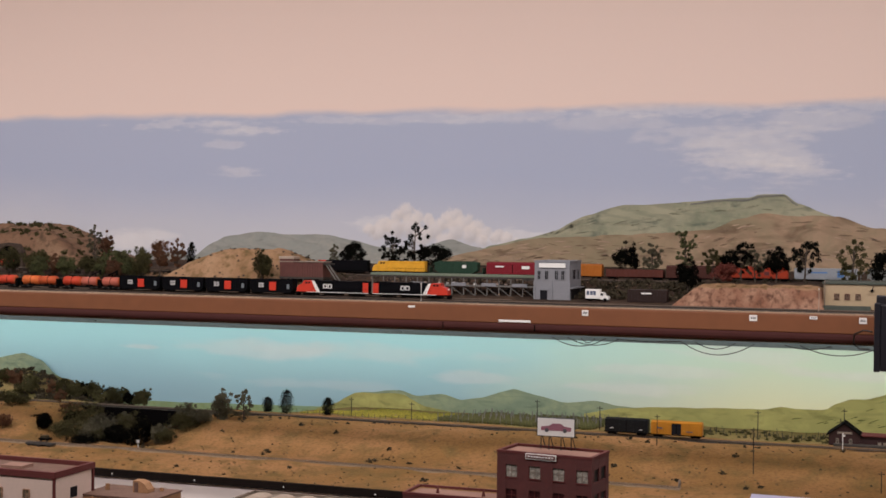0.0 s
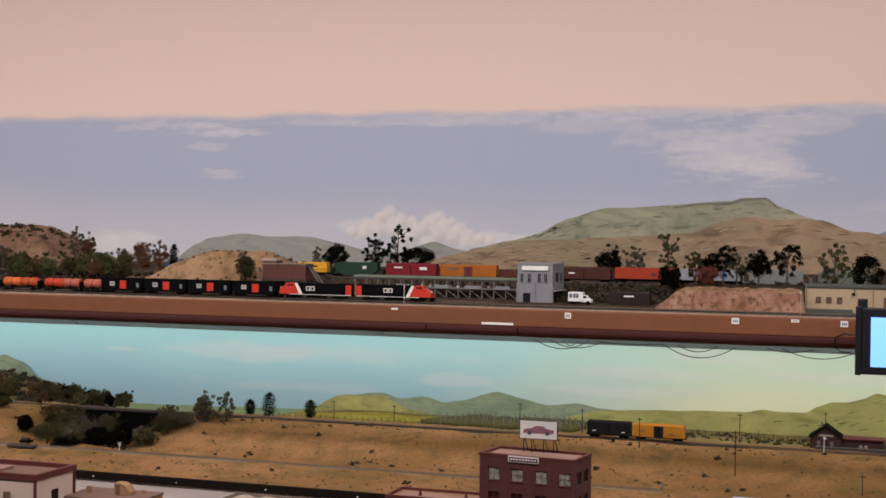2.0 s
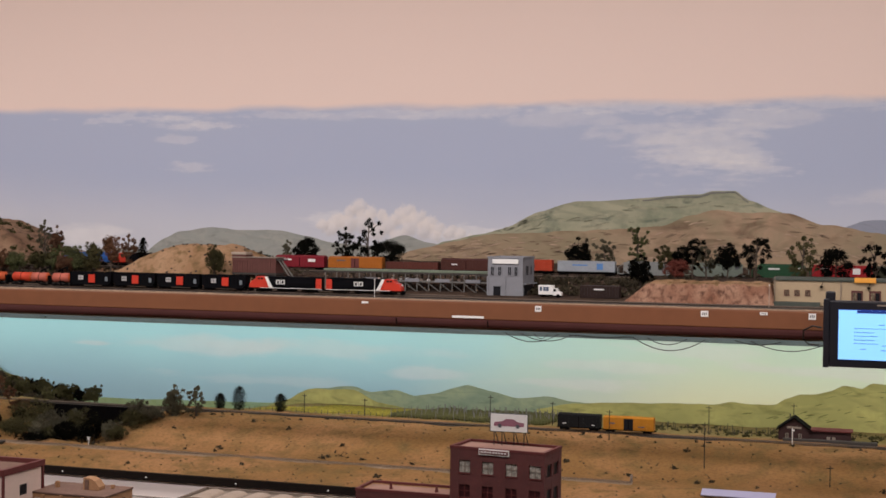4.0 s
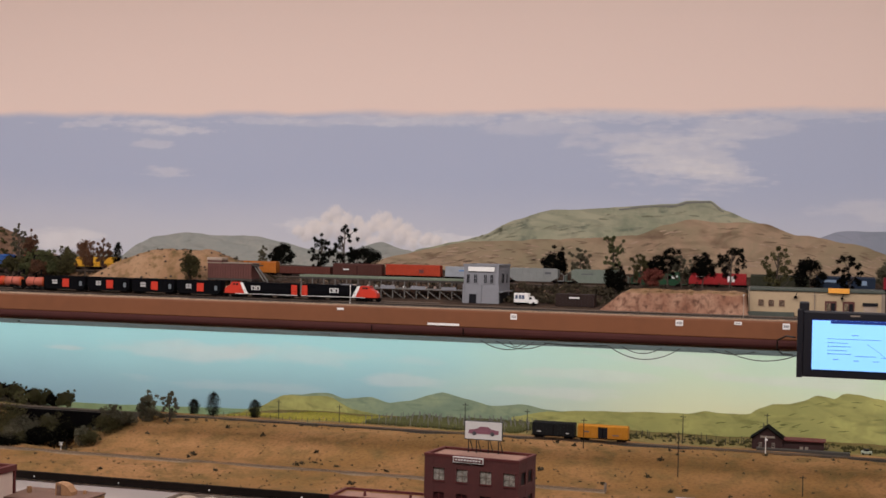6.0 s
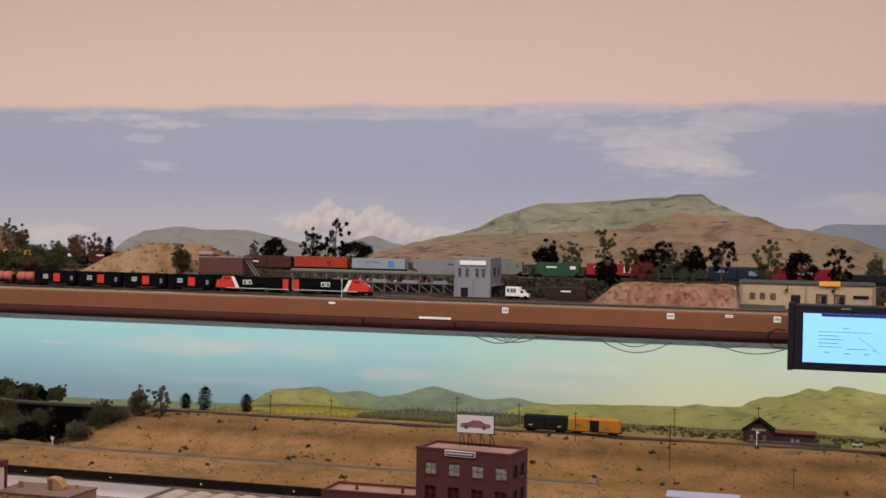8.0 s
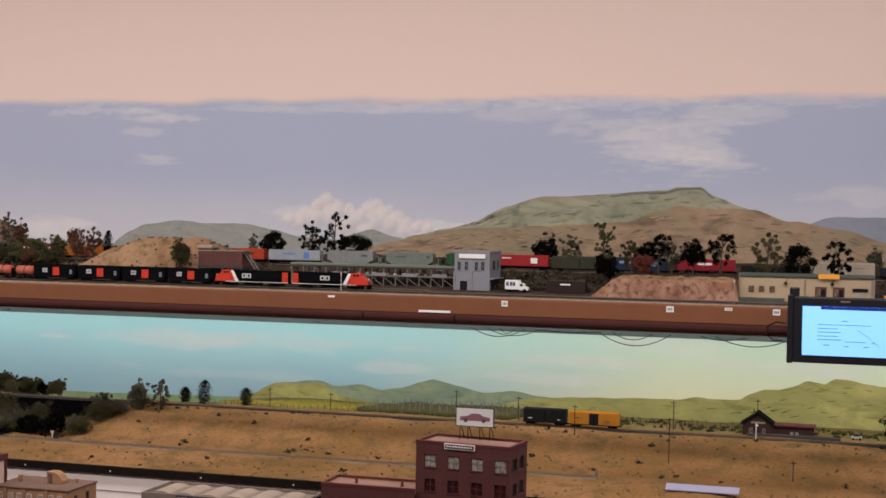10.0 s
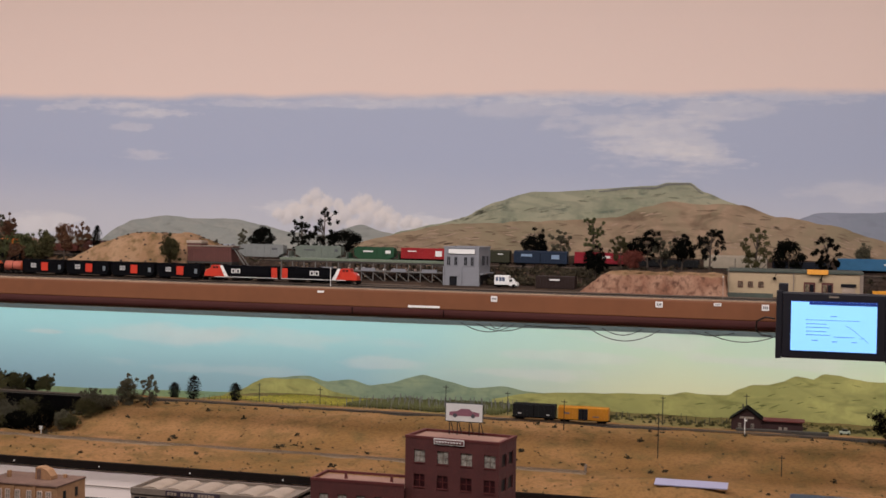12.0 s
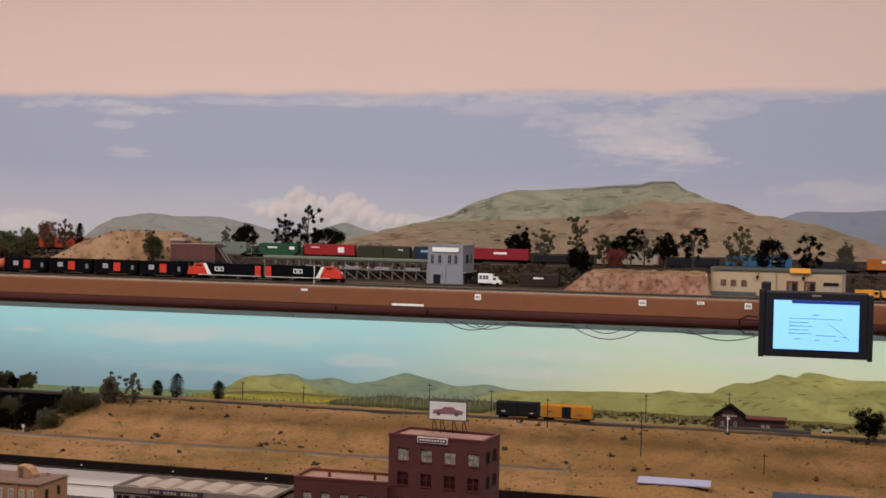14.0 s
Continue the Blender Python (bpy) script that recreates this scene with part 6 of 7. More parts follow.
structure("city_table_support", box(B(), -2.5, 1.1, 2.35, 2.45, 0.0, 0.92), "wood_under", "plywood support below the city table", "support", seated=False)
bt = thing("brick_factory_tower", "dark red brick factory tower with tall windows", "building", (-0.673, 2.50, 1.03), rz=-7)
TW, TH, TD = 0.0965, 0.205, 0.092
rows_z = (0.158, 0.111, 0.062, 0.013)
cols = (-0.0665, -0.0185, 0.0300, 0.0775)
# front wall with real openings, built from piers and bands
bm = B()
edges = [-TW] + [v for c in cols for v in (c - 0.0115, c + 0.0115)] + [TW]
for i in range(0, len(edges), 2):
    box(bm, edges[i], edges[i + 1], 0.0, 0.004, 0.0, TH)
zs = [0.0] + [v for r in rows_z[::-1] for v in (r, r + 0.024)] + [TH]
for i in range(0, len(zs), 2):
    for c in cols:
        box(bm, c - 0.0115, c + 0.0115, 0.0002, 0.0038, zs[i], zs[i + 1])
part("front_wall", bm, "brick", bt)
bm = B()
ys = (0.028, 0.066)
eds = [0.004] + [v for y in ys for v in (y - 0.013, y + 0.013)] + [TD]
for i in range(0, len(eds), 2):
    box(bm, TW - 0.004, TW, eds[i], eds[i + 1], 0.0, TH)
for i in range(0, len(zs), 2):
    for y in ys:
        box(bm, TW - 0.0038, TW - 0.0002, y - 0.013, y + 0.013, zs[i], zs[i + 1])
part("side_wall", bm, "brick", bt)
part("side_wall", box(B(), -TW, -TW + 0.004, 0.004, TD, 0.0, TH), "brick", bt)
part("rear_wall", box(B(), -TW, TW, TD, TD + 0.004, 0.0, TH), "brick", bt)
part("roof", box(B(), -TW + 0.004, TW - 0.004, 0.004, TD, TH - 0.004, TH - 0.0015), "roof_pink", bt, "dusty pinkish flat roof")
bm = B()
for a, b, c, d in ((-TW - 0.001, TW + 0.001, -0.001, 0.005), (-TW - 0.001, TW + 0.001, TD - 0.001, TD + 0.005), (-TW - 0.001, -TW + 0.005, 0.004, TD), (TW - 0.005, TW + 0.001, 0.004, TD)):
    box(bm, a, b, c, d, TH - 0.001, TH + 0.0035)
part("parapet", bm, "trim_red", bt)
for zz in rows_z:
    for c in cols:
        f = part("window", box(B(), c - 0.0118, c + 0.0118, 0.0030, 0.0042, zz - 0.0003, zz + 0.0243), "glass" if zz > 0.14 or zz < 0.1 else "pane_red", bt)
        part("mullion", box(B(), c - 0.0007, c + 0.0007, 0.0018, 0.0030, zz, zz + 0.024), "stone" if zz > 0.14 else "trim_red", f)
        part("mullion", box(B(), c - 0.0115, c + 0.0115, 0.0018, 0.0030, zz + 0.0115, zz + 0.0125), "stone" if zz > 0.14 else "trim_red", f)
        part("sill", box(B(), c - 0.0130, c + 0.0130, -0.0015, 0.001, zz - 0.002, zz), "trim_red", f)
    for y in ys:
        f = part("window", box(B(), TW - 0.0042, TW - 0.0030, y - 0.0132, y + 0.0132, zz - 0.0003, zz + 0.0243), "window_dark", bt)
part("name_board", box(B(), -0.036, 0.026, -0.0035, -0.0006, 0.1955, 0.2070), "white", bt, "white framed dark name board")
part("name_panel", box(B(), -0.034, 0.024, -0.0045, -0.0030, 0.1975, 0.2050), "trim_red", bt)
for i in range(9):
    part("name_bar", box(B(), -0.031 + i * 0.006, -0.027 + i * 0.006, -0.0053, -0.0042, 0.1998, 0.2028), "white", bt)
bb = thing("rooftop_billboard", "white billboard with a mauve car picture on the brick tower's roof", "billboard", (-0.662, 2.56, 1.03 + TH - 0.0015))
part("board", box(B(), -0.038, 0.038, 0.0, 0.003, 0.026, 0.063, 0.0004), "bezel", bb)
pan = part("panel", box(B(), -0.0365, 0.0365, -0.0012, 0.0004, 0.0275, 0.0615), "white", bb, "white poster panel")
car_m = paint("mauve_ink", (0.30, 0.13, 0.17))
part("car_picture", slab(B(), [(-0.030, 0.038), (0.030, 0.038), (0.031, 0.045), (0.016, 0.0475), (0.010, 0.052), (-0.006, 0.052), (-0.013, 0.0475), (-0.029, 0.045)], -0.0018, -0.0010), car_m, pan)
for x in (-0.018, 0.018):
    part("wheel_picture", rod(B(), (x, -0.0010, 0.0385), (x, -0.0022, 0.0385), 0.0040, seg=14), "ink", pan)
for x in (-0.030, -0.014, 0.010, 0.030):
    part("leg", rod(B(), (x, 0.002, 0.0), (x, 0.002, 0.027), 0.0010, seg=5), "bezel", bb)
    part("strut", rod(B(), (x + 0.004, 0.022, 0.0), (x, 0.003, 0.034), 0.0009, seg=5), "bezel", bb)
an = thing("brick_factory_annex", "low dark red brick factory wing beside the tower", "building", (-0.8625, 2.50, 1.03))
AW, AH = 0.0955, 0.111
bm = B()
acol = (-0.068, -0.030, 0.008, 0.046, 0.080)
e2 = [-AW] + [v for c in acol for v in (c - 0.009, c + 0.009)] + [AW]
for i in range(0, len(e2), 2):
    box(bm, e2[i], e2[i + 1], 0.0, 0.004, 0.0, AH)
for a, b in ((0.0, 0.02), (0.042, 0.062), (0.086, AH)):
    for c in acol:
        box(bm, c - 0.009, c + 0.009, 0.0002, 0.0038, a, b)
part("front_wall", bm, "brick", an)
part("body", box(B(), -AW, AW, 0.004, 0.092, 0.0, AH - 0.006), "brick", an)
part("roof", box(B(), -AW + 0.003, AW, 0.004, 0.089, AH - 0.006, AH - 0.003), "roof_pink", an, "dusty pinkish flat roof")
bm = B()
for a, b, c, d in ((-AW - 0.001, AW, -0.001, 0.005), (-AW - 0.001, AW, 0.088, 0.093), (-AW - 0.001, -AW + 0.004, 0.004, 0.090)):
    box(bm, a, b, c, d, AH - 0.001, AH + 0.004)
part("parapet", bm, "trim_red", an)
for c in acol:
    for z0, z1 in ((0.062, 0.086), (0.02, 0.042)):
        f = part("window", box(B(), c - 0.0092, c + 0.0092, 0.0028, 0.0041, z0, z1), "glass", an)
        part("mullion", box(B(), c - 0.0006, c + 0.0006, 0.0016, 0.0028, z0, z1), "stone", f)
for x in (-0.040, 0.055):
    part("roof_vent", rod(B(), (x, 0.05, AH - 0.004), (x, 0.05, AH + 0.008), 0.004, 0.002, 8), "trim_red", an)
# skylight warehouse
sw = thing("skylight_warehouse", "grey-beige warehouse with a row of pale arched skylights", "building", (-1.177, 2.50, 1.03))
SW, SH, SD = 0.172, 0.068, 0.13
part("body", box(B(), -SW, SW, 0.003, SD, 0.0, SH - 0.006), "stone", sw)
bm = B()
for a, b, c, d in ((-SW, SW, 0.0, 0.005), (-SW, SW, SD - 0.003, SD + 0.001), (-SW, -SW + 0.004, 0.004, SD), (SW - 0.004, SW, 0.004, SD)):
    box(bm, a, b, c, d, SH - 0.012, SH)
part("parapet", bm, "stone", sw)
for i in range(6):
    x = -0.140 + i * 0.053
    bm = B()
    slab(bm, [(x + 0.021 * math.cos(a), SH - 0.006 + 0.0065 * math.sin(a)) for a in [k * math.pi / 8 for k in range(9)]], 0.020, 0.112)
    part("skylight", bm, "skylight", sw, "pale arched skylight")
part("sign", box(B(), -0.092, 0.026, -0.0030, 0.0004, SH - 0.012, SH - 0.0005), paint("slate_sign", (0.06, 0.045, 0.06)), sw, "dark sign with pale writing bars")
for i in range(15):
    if i in (3, 8, 14):
        continue
    part("sign_bar", box(B(), -0.088 + i * 0.0075, -0.0825 + i * 0.0075, -0.0040, -0.0028, SH - 0.0095, SH - 0.0035), "skylight", sw)
for i in range(8):
    x = -0.150 + i * 0.041
    f = part("window", box(B(), x - 0.013, x + 0.013, -0.0004, 0.0034, 0.026, 0.050), "window_dark", sw)
    part("mullion", box(B(), x - 0.0008, x + 0.0008, -0.0014, 0.0, 0.026, 0.050), "skylight", f)
# ochre house
oh = thing("ochre_block_house", "ochre brick block building with a flat roof and chimney stack", "building", (-1.543, 2.40, 1.03))
part("body", box(B(), -0.085, 0.085, 0.0, 0.11, 0.0, 0.077), "ochre_brick", oh)
part("roof", box(B(), -0.087, 0.087, -0.002, 0.112, 0.077, 0.081, 0.001), "roof_brown", oh, "dusty flat roof slab")
part("stair_head", slab(B(), [(0.006, 0.081), (0.042, 0.081), (0.042, 0.088), (0.032, 0.100), (0.020, 0.105), (0.006, 0.105)], 0.05, 0.075), "ochre_brick", oh, "small roof stair head")
part("stack", box(B(), -0.060, -0.053, 0.05, 0.057, 0.081, 0.094), "ochre_brick", oh)
part("stack", box(B(), 0.052, 0.058, 0.08, 0.086, 0.081, 0.088), "ochre_brick", oh)
windows(oh, (-0.068, -0.044, -0.024, -0.002, 0.024, 0.048, 0.068), 0.050, 0.068, 0.010, -0.001, "glass", "cream")
for y in (0.03, 0.075):
    part("window", box(B(), 0.0845, 0.0858, y - 0.005, y + 0.005, 0.048, 0.066), "window_dark", oh)
part("stair_door", box(B(), 0.010, 0.019, 0.0490, 0.0502, 0.082, 0.102), "roof_brown", oh, "dark stair head door")
for x in (-0.056, -0.013, 0.036):
    part("pier", box(B(), x - 0.004, x + 0.004, -0.004, 0.0, 0.0, 0.0765), "ochre_brick", oh)
# cream building
cb = thing("cream_block_building", "cream rendered block building with maroon parapet trim", "building", (-1.838, 2.30, 1.03))
part("body", box(B(), -0.30, 0.215, 0.0, 0.130, 0.0, 0.127, 0.001), "cream", cb)
bm = B()
for a, b, c, d in ((-0.303, 0.218, -0.003, 0.006), (-0.303, 0.218, 0.131, 0.139), (-0.303, -0.295, 0.006, 0.131), (0.210, 0.218, 0.006, 0.131)):
    box(bm, a, b, c, d, 0.1275, 0.140)
part("parapet", bm, "trim_red", cb, "maroon parapet band")
part("roof", box(B(), -0.295, 0.210, 0.006, 0.131, 0.1272, 0.1310), "roof_brown", cb)
part("corner_trim", box(B(), 0.2125, 0.217, -0.002, 0.0025, 0.0, 0.1274), "trim_red", cb)
part("corner_trim", box(B(), 0.2125, 0.217, 0.133, 0.1375, 0.0, 0.1274), "trim_red", cb)
part("string_course", box(B(), -0.30, 0.2165, -0.0015, 0.1375, 0.060, 0.064), "trim_red", cb)
windows(cb, (-0.20, -0.07, 0.085, 0.150), 0.083, 0.102, 0.014, -0.001, "glass_dim", "yellow_wall")
f = part("window", box(B(), 0.2145, 0.2158, 0.055, 0.078, 0.080, 0.101), "window_dark", cb)
part("vent", box(B(), 0.05, 0.10, 0.05, 0.09, 0.131, 0.137), "roof_pink", cb)
# dark roof at the edge of the table
db = thing("dark_roof_block", "low dark-roofed block building on the city table", "building", (0.008, 2.55, 1.03))
part("body", box(B(), -0.055, 0.105, 0.0, 0.10, 0.0, 0.1135), "brick", db)
part("roof", box(B(), -0.058, 0.108, -0.003, 0.103, 0.1135, 0.1172), "bezel", db)


# ---------------------------------------------------------------- standing train
def locomotive(x, y, z, length, body, cab, label, nose=1, stripe="white", logo=True, name="locomotive"):
    """Hood diesel; nose points along +x for nose=1."""
    t = thing(name, label, "locomotive", (x, y, z), rz=0 if nose > 0 else 180)
    h = length / 2 - 0.005
    front = -1 if nose > 0 else 1      # side towards the aisle in the engine's own space
    part("frame", box(B(), -h, h, -0.0150, 0.0150, 0.0095, 0.0135), "truck", t)
    part("fuel_tank", box(B(), -0.030, 0.030, -0.012, 0.012, 0.0040, 0.0095, 0.001), "truck", t)
    truck_set(t, (-h + 0.036, -h + 0.054, h - 0.054, h - 0.036))
    part("long_hood", box(B(), -h + 0.003, h - 0.052, -0.0135, 0.0135, 0.0135, 0.0475, 0.0012), body, t)
    part("radiator", box(B(), -h + 0.004, -h + 0.045, -0.0155, 0.0155, 0.0400, 0.0490, 0.0012), body, t)
    part("hood_step", box(B(), -h + 0.046, h - 0.056, -0.0145, 0.0145, 0.0440, 0.0482, 0.001), body, t)
    c = part("cab", slab(B(), [(h - 0.052, 0.0135), (h - 0.001, 0.0135), (h - 0.002, 0.0250), (h - 0.010, 0.0345), (h - 0.020, 0.0375), (h - 0.025, 0.0475), (h - 0.052, 0.0475)], -0.0150, 0.0150), cab, t, "cab and wide nose")
    for xx in (h - 0.047, h - 0.037):
        part("cab_window", box(B(), xx, xx + 0.0075, front * 0.0150 - 0.0006, front * 0.0150 + 0.0006, 0.0385, 0.0440), "window_dark", c)
    part("windscreen", box(B(), h - 0.0268, h - 0.0228, -0.011, 0.011, 0.0395, 0.0450), "window_dark", c)
    part("headlight", rod(B(), (h - 0.004, 0, 0.0300), (h - 0.0005, 0, 0.0300), 0.0022, seg=8), "white", c)
    yy = front * 0.0138
    if stripe:
        bm = B()
        slab(bm, [(h - 0.062, 0.0470), (h - 0.053, 0.0470), (h - 0.068, 0.0140), (h - 0.080, 0.0140)], *sorted((front * 0.0152, front * 0.0158)))
        part("diagonal_stripe", bm, stripe, t, "slanting white stripe")
        part("red_flank", slab(B(), [(h - 0.054, 0.0470), (h - 0.046, 0.0470), (h - 0.046, 0.0140), (h - 0.069, 0.0140)], *sorted((front * 0.0136, front * 0.0154))), cab, t, "red-orange flank behind the cab")
        part("sill_stripe", box(B(), -h, h - 0.036, *sorted((front * 0.0150, front * 0.0155)), 0.0120, 0.0134), "white", t)
        part("rear_panel", box(B(), -h + 0.0015, -h + 0.0195, *sorted((front * 0.0136, front * 0.0158)), 0.0140, 0.0440), cab, t, "red rear panel")
    if logo:
        # double emblem of plain white outlined blocks
        bm = B()
        for x0 in (-0.030, -0.0145):
            c0 = (x0 + 0.006) * (1 if nose > 0 else -1)
            for sx, sz, w2, h2 in ((-0.0052, 0.031, 0.0015, 0.0068), (0.0052, 0.031, 0.0015, 0.0068), (0, 0.0366, 0.0062, 0.0013), (0, 0.0254, 0.0062, 0.0013)):
                box(bm, c0 + sx - w2, c0 + sx + w2, *sorted((front * 0.0134, front * 0.0146)), sz - h2, sz + h2, 0.0003)
        part("emblem", bm, "white", t, "plain white double block emblem")
    for xx in [-h + 0.006 + i * 0.0165 for i in range(int((2 * h - 0.05) / 0.0165))]:
        part("stanchion", rod(B(), (xx, front * 0.0156, 0.0135), (xx, front * 0.0156, 0.0245), 0.0004, seg=4), "truck", t)
    part("hand_rail", rod(B(), (-h + 0.004, front * 0.0156, 0.0245), (h - 0.054, front * 0.0156, 0.0245), 0.0004, seg=4), "truck", t)
    part("plough", box(B(), h - 0.004, h + 0.003, -0.014, 0.014, 0.0025, 0.0110, 0.001), "truck", t)
    for s in (-1, 1):
        part("coupler", box(B(), s * (h + 0.003) - 0.005, s * (h + 0.003) + 0.005, -0.002, 0.002, 0.0070, 0.0105), "truck", t)
    for i in range(3):
        part("roof_fan", rod(B(), (-h + 0.014 + i * 0.012, 0, 0.0488), (-h + 0.014 + i * 0.012, 0, 0.0500), 0.0048, seg=12), "truck", t)
    part("exhaust", box(B(), -0.010, 0.002, -0.004, 0.004, 0.048, 0.0505), "truck", t)
    return t


LZ = RAIL_FRONT
locomotive(-1.444, 3.85, LZ, 0.252, "loco_black", "loco_red", "black diesel locomotive with a red-orange cab and white stripe", 1)
locomotive(-1.699, 3.85, LZ, 0.252, "loco_black", "loco_red", "black diesel locomotive with a red-orange cab and white stripe", -1)
# black ore cars with red end panels
X_H0, X_H1 = -2.455, -1.827
pitch = (X_H1 - X_H0) / 4
for i in range(4):
    xc = X_H0 + pitch * (i + 0.5)
    g = thing("coal_hopper", "black coal hopper with a red end panel and pale blocks", "freight car", (xc, 3.85, LZ), group="black coal hoppers")
    h = pitch / 2 - 0.004
    part("underframe", box(B(), -h, h, -0.010, 0.010, 0.0075, 0.0115), "truck", g)
    truck_set(g, (-h + 0.020, h - 0.020))
    bm = B()
    slab(bm, [(-h + 0.012, 0.0085), (h - 0.012, 0.0085), (h, 0.018), (h, 0.0475), (-h, 0.0475), (-h, 0.018)], -0.0168, 0.0168)
    part("body", bm, "loco_black", g)
    part("load", box(B(), -h + 0.003, h - 0.003, -0.014, 0.014, 0.047, 0.0495, 0.001), "black", g, "coal load")
    bm = B()
    for k in range(12):
        xx = -h + 0.002 + (2 * h - 0.004) * k / 11
        box(bm, xx - 0.0008, xx + 0.0008, -0.0180, -0.0167, 0.0170, 0.0470)
    part("side_ribbing", bm, "loco_black", g)["kind"] = "stuff"
    xr = -h + 2 * h * 0.47 + 0.0105
    part("end_panel", box(B(), xr - 0.0115, xr + 0.0115, -0.0190, -0.0180, 0.0150, 0.0410), "loco_red", g, "red-orange panel")
    for mx in (-h + 0.0320, -h + 0.0415):
        for mz in (0.0235, 0.0310):
            part("side_mark", box(B(), mx, mx + 0.0082, -0.0190, -0.0180, mz, mz + 0.0062), "grey_white", g)
    part("side_mark", box(B(), h - 0.020, h - 0.011, -0.0190, -0.0180, 0.020, 0.034), paint("grey_mark", (0.16, 0.18, 0.20)), g)
    for s in (-1, 1):
        part("coupler", box(B(), s * h - 0.005, s * h + 0.005, -0.002, 0.002, 0.0070, 0.0105), "truck", g)
ORANGE = paint("orange_tank_paint", (0.42, 0.075, 0.024))
DRUMS = [ORANGE, paint("faded_tank_paint", (0.42, 0.11, 0.075)), paint("red_tank_paint", (0.48, 0.05, 0.022)), paint("light_tank_paint", (0.58, 0.13, 0.035))]
for i in range(7):
    xa, xb = -2.539 - (i - 1) * 0.160 - 0.133, -2.539 - (i - 1) * 0.160
    if i == 0:
        xa, xb = -2.522, -2.456
    xc, hl = (xa + xb) / 2, (xb - xa) / 2
    g = thing("tank_car", "orange-red tank car with a domed drum and dark frame" if i == 0 else "orange-red tank car carrying two drums end to end", "freight car", (xc, 3.85, LZ), group="orange tank cars")
    part("underframe", box(B(), -hl - 0.008, hl + 0.008, -0.009, 0.009, 0.0075, 0.0115), "truck", g)
    truck_set(g, (-hl + 0.014, hl - 0.014))
    for k, (da, db) in enumerate(((-hl, hl),) if i == 0 else ((-hl, 0.004), (0.004, hl))):
        tank = smooth(part("tank", rod(B(), (da + 0.004, 0, 0.0275), (db - 0.004, 0, 0.0275), 0.0150, seg=20), DRUMS[1 if i == 0 else (1 if i == 1 and k else (0, 2, 3)[(i + k) % 3])], g))
        for s2, e2 in ((da + 0.004, da), (db - 0.004, db)):
            part("tank_end", rod(B(), (s2, 0, 0.0275), (e2, 0, 0.0275), 0.0149, 0.0105, seg=20), ORANGE, tank)
        part("tank_band", rod(B(), ((da + db) / 2 - 0.001, 0, 0.0275), ((da + db) / 2 + 0.001, 0, 0.0275), 0.0153, seg=20), "truck", tank)
        part("dome", rod(B(), ((da + db) / 2, 0, 0.0415), ((da + db) / 2, 0, 0.0455), 0.0042, seg=12), "truck", g)
        part("tank_saddle", box(B(), (da + db) / 2 - 0.012, (da + db) / 2 + 0.012, -0.010, 0.010, 0.0110, 0.0165), "truck", g)
    for s2 in (-1, 1):
        part("coupler", box(B(), s2 * (hl + 0.010) - 0.005, s2 * (hl + 0.010) + 0.005, -0.002, 0.002, 0.0070, 0.0105), "truck", g)
        part("end_rack", box(B(), s2 * (hl + 0.004) - 0.003, s2 * (hl + 0.004) + 0.003, -0.011, 0.011, 0.0112, 0.0330), "truck", g, "dark end platform and ladder")

# ---------------------------------------------------------------- moving train on the rear track
BZ = RAIL_BACK
# metres travelled at each time: the freight slows a little
TRAVEL = ((0.0, 0.0), (3.0, 0.447), (5.0, 0.745), (7.0, 1.043), (8.0, 1.192), (10.5, 1.5655), (12.0, 1.778), (14.0, 2.062))
TRAIN = []


def roll(t, x_start):
    TRAIN.append((t, x_start))
    return t


def start_shift(x):
    """Start position, shifted more towards the tail to fit the cars to the camera's view."""
    return x - lerp(((-2.5, 0.004), (-1.1, 0.008), (-0.3, 0.026), (0.3, 0.052), (0.7, 0.070), (2.5, 0.072)), x)


def rear(kind, xa, xb, col, label, spots=(), mark="white", height=0.0500, door=None):
    xc = start_shift((xa + xb) / 2)
    name = "rolling_" + label.split(" ")[0].replace("-", "_") + "_" + label.split(" ")[1].replace("-", "_")
    roll(box_car(xc, 4.35, BZ, xb - xa, paint(name, tuple(v * 0.58 for v in col)), label, kind, spots, mark, height, door_mat=door), xc)


def rear_loco(xa, xb, body, cab, label, stripe=None):
    xc = start_shift((xa + xb) / 2)
    roll(locomotive(xc, 4.35, BZ, xb - xa, body, cab, label, -1, stripe, False), xc)


rear_loco(-2.212, -2.002, paint("blue_loco", (0.03, 0.10, 0.32)), paint("blue_loco", (0, 0, 0)), "blue diesel locomotive leading the moving freight")
rear_loco(-1.998, -1.775, "loco_black", "loco_red", "black and red diesel locomotive in the moving freight")
rear_loco(-1.770, -1.565, paint("yellow_loco", (0.72, 0.36, 0.03)), paint("yellow_loco", (0, 0, 0)), "yellow diesel locomotive in the moving freight")
rear("hopper", -1.560, -1.360, (0.028, 0.075, 0.045), "dark green covered hopper rolling in the freight", ((0.03, 0.034, 0.014, 0.010),))
rear("box", -1.357, -1.166, (0.32, 0.020, 0.035), "crimson red boxcar rolling in the freight", ((-0.045, 0.036, 0.030, 0.005), (0.045, 0.034, 0.026, 0.010)))
rear("box", -1.160, -0.955, (0.62, 0.19, 0.025), "orange rail boxcar rolling in the freight", ((-0.05, 0.036, 0.03, 0.004),), "ink", 0.0485, "trim_red")
rear("gondola", -0.948, -0.750, (0.16, 0.045, 0.032), "rusty brown gondola car rolling in the freight", (), height=0.0345)
rear("box", -0.747, -0.562, (0.11, 0.035, 0.026), "oxide brown boxcar rolling in the freight", ((-0.04, 0.03, 0.02, 0.004),), height=0.0490)
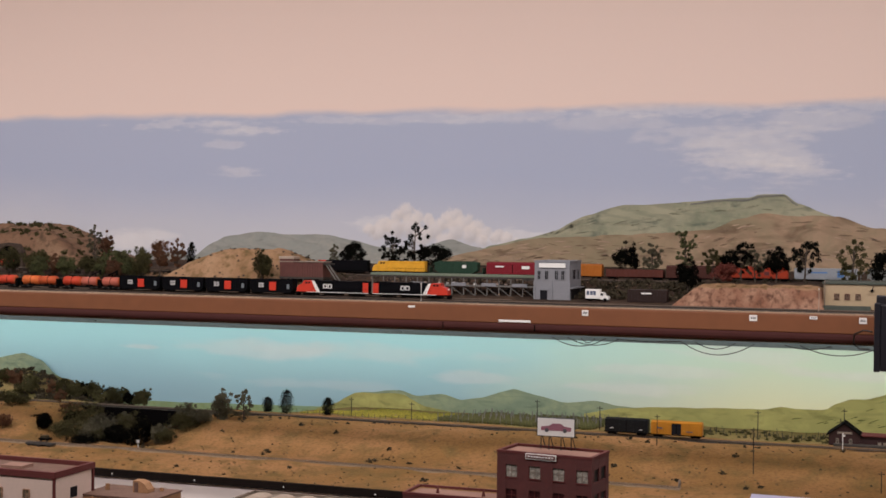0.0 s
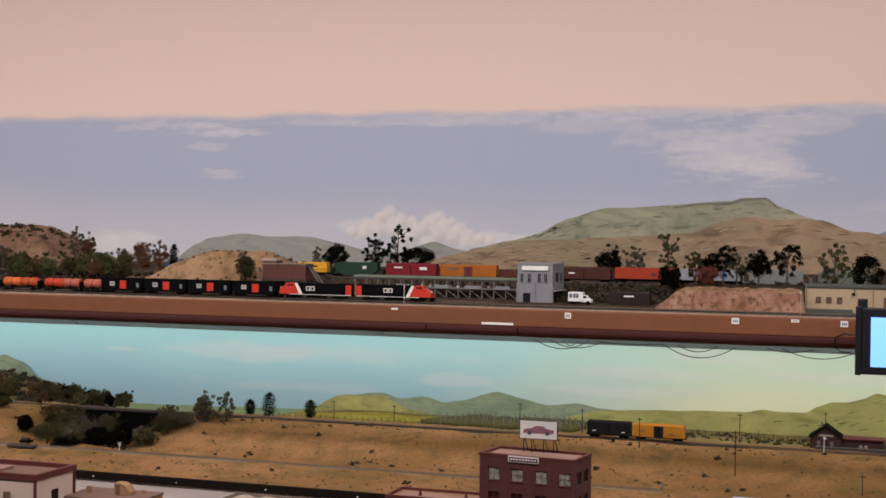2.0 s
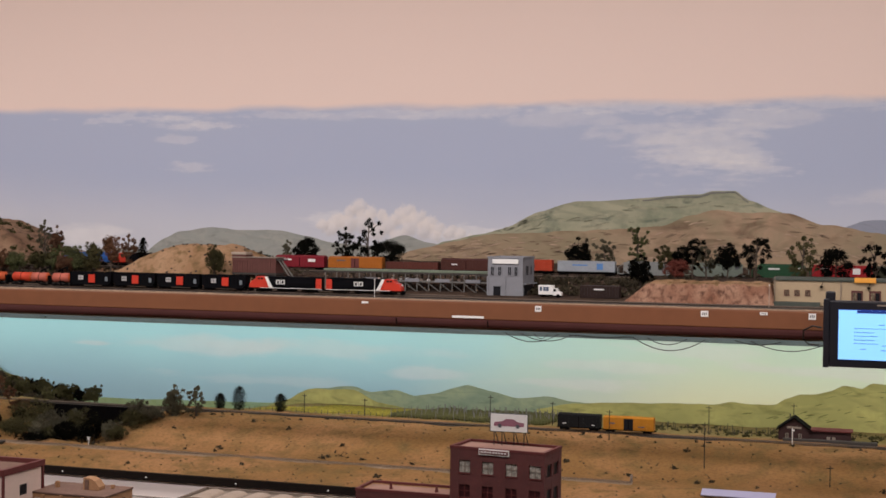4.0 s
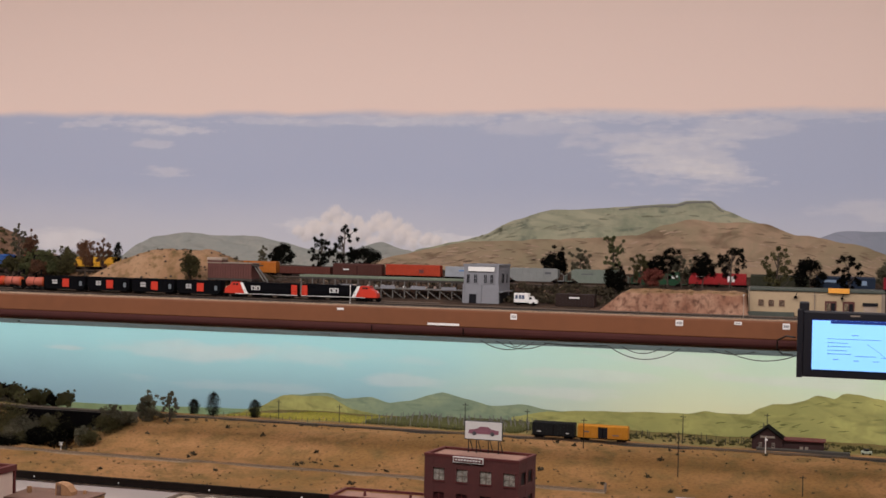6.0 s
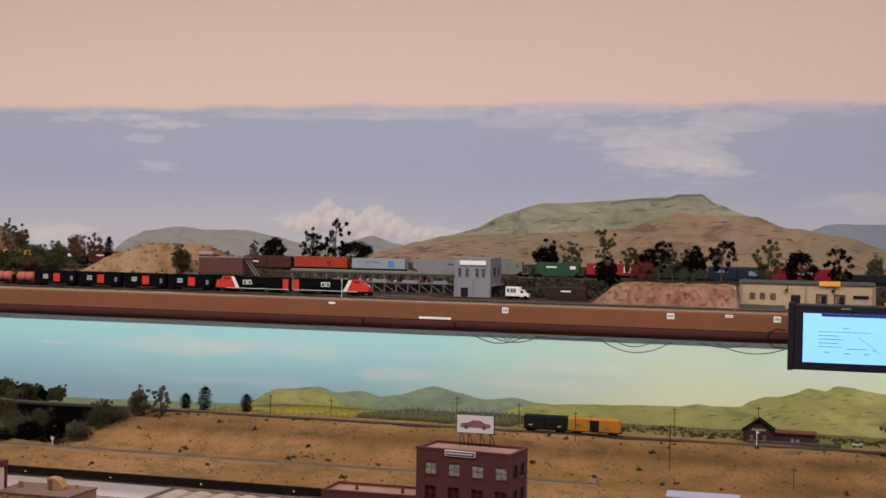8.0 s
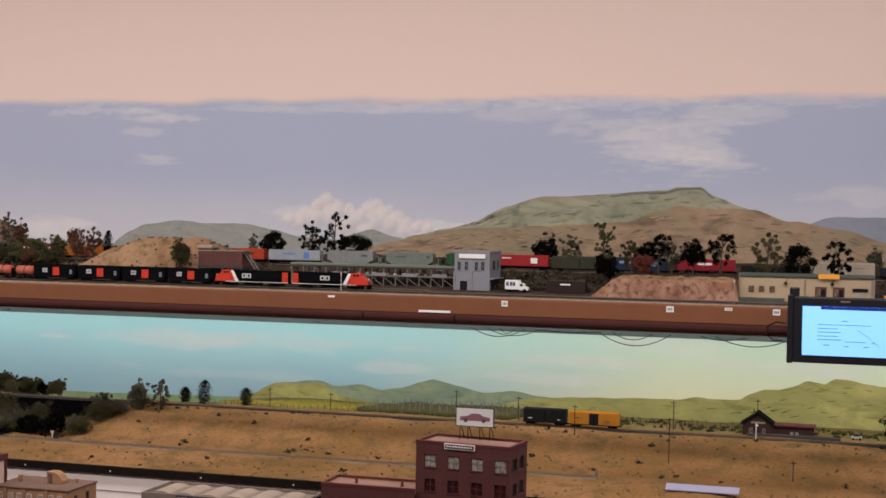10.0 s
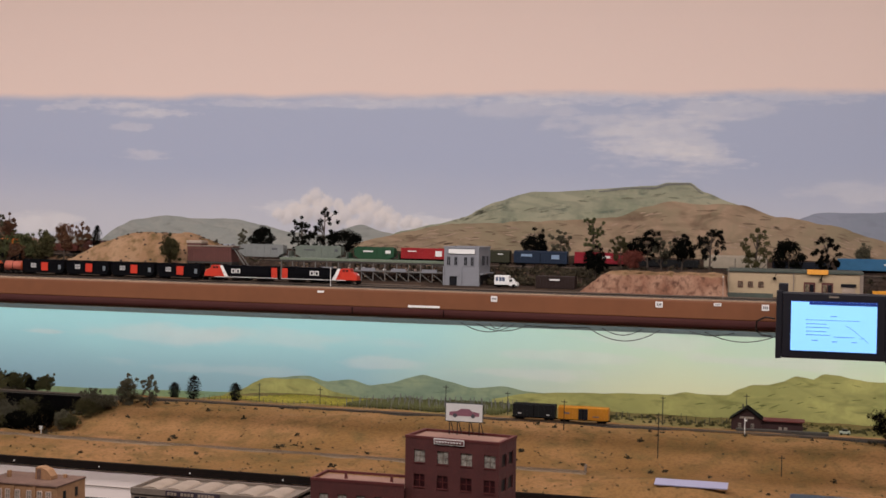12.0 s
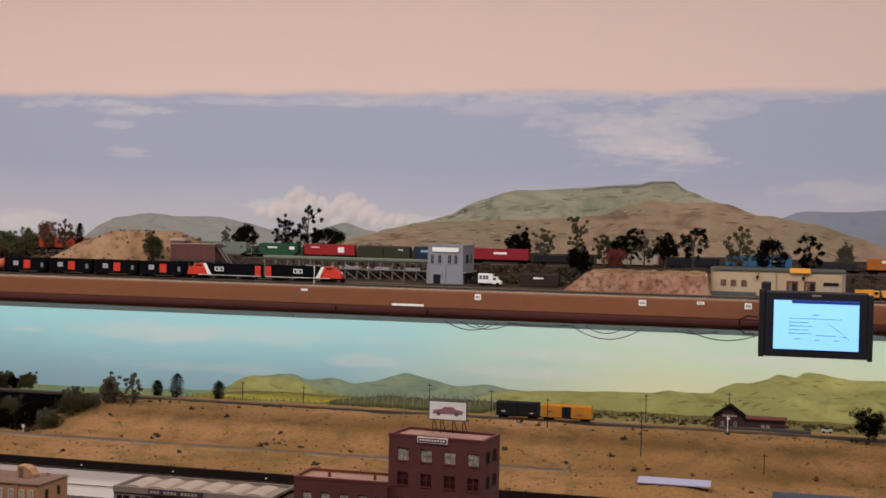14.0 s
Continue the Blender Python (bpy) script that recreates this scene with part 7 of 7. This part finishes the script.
rear("container", -0.557, -0.350, (0.62, 0.075, 0.030), "bright orange-red container car rolling in the freight", ((0.03, 0.030, 0.016, 0.012),), "trim_red", 0.0510)
rear("container", -0.345, -0.140, (0.52, 0.55, 0.60), "pale white-blue container car rolling in the freight", ((0.045, 0.032, 0.020, 0.020), (-0.02, 0.036, 0.05, 0.004)), paint("container_blue", (0.10, 0.22, 0.48)), 0.0490)
rear("hopper", -0.136, 0.078, (0.36, 0.37, 0.36), "light grey covered hopper rolling in the freight", ((0.05, 0.036, 0.02, 0.006),), "ink")
rear("hopper", 0.083, 0.298, (0.27, 0.31, 0.26), "grey-green covered hopper rolling in the freight", ((-0.03, 0.036, 0.04, 0.003), (0.065, 0.036, 0.010, 0.009)), "ink")
rear("hopper", 0.303, 0.489, (0.035, 0.115, 0.055), "bottle green covered hopper rolling in the freight", ((-0.02, 0.036, 0.034, 0.005), (0.05, 0.035, 0.018, 0.010)))
rear("container", 0.492, 0.686, (0.52, 0.030, 0.035), "scarlet red container car rolling in the freight", ((0.042, 0.033, 0.022, 0.018), (-0.05, 0.040, 0.03, 0.003)), height=0.0505)
rear("box", 0.689, 0.880, (0.055, 0.055, 0.030), "dark olive boxcar rolling in the freight", ((0.06, 0.038, 0.016, 0.003),), height=0.0490)
rear("box", 0.884, 1.070, (0.022, 0.038, 0.075), "dark blue boxcar rolling in the freight", ((-0.045, 0.036, 0.036, 0.008), (0.05, 0.032, 0.026, 0.014)), paint("faded_blue_mark", (0.22, 0.30, 0.42)), 0.0500)
rear("container", 1.080, 1.284, (0.42, 0.022, 0.040), "deep red container car rolling in the freight", ((0.0, 0.036, 0.044, 0.007),), height=0.0505)
rear("gondola", 1.288, 1.490, (0.014, 0.014, 0.016), "black open gondola car rolling in the freight", height=0.0330)
rear("box", 1.494, 1.697, (0.62, 0.52, 0.40), "cream white boxcar rolling in the freight", ((0.05, 0.034, 0.03, 0.003),), "stone", height=0.0500)
rear("gondola", 1.702, 1.888, (0.016, 0.020, 0.034), "blue-black gondola car rolling in the freight", height=0.0360)
rear("container", 1.893, 2.112, (0.065, 0.23, 0.44), "sky blue container car rolling in the freight", ((0.05, 0.034, 0.03, 0.004),), height=0.0500)
rear("flat", 2.116, 2.312, (0.03, 0.03, 0.03), "dark flat car rolling in the freight")
rear("container", 2.316, 2.520, (0.66, 0.20, 0.03), "orange white container car rolling in the freight", ((0.0, 0.040, 0.10, 0.008),), height=0.0480)


def motions():
    for t, x0 in TRAIN:
        rz = math.degrees(t.matrix_basis.to_euler().z)
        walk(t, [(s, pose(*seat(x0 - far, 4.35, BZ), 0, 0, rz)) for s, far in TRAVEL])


motions()
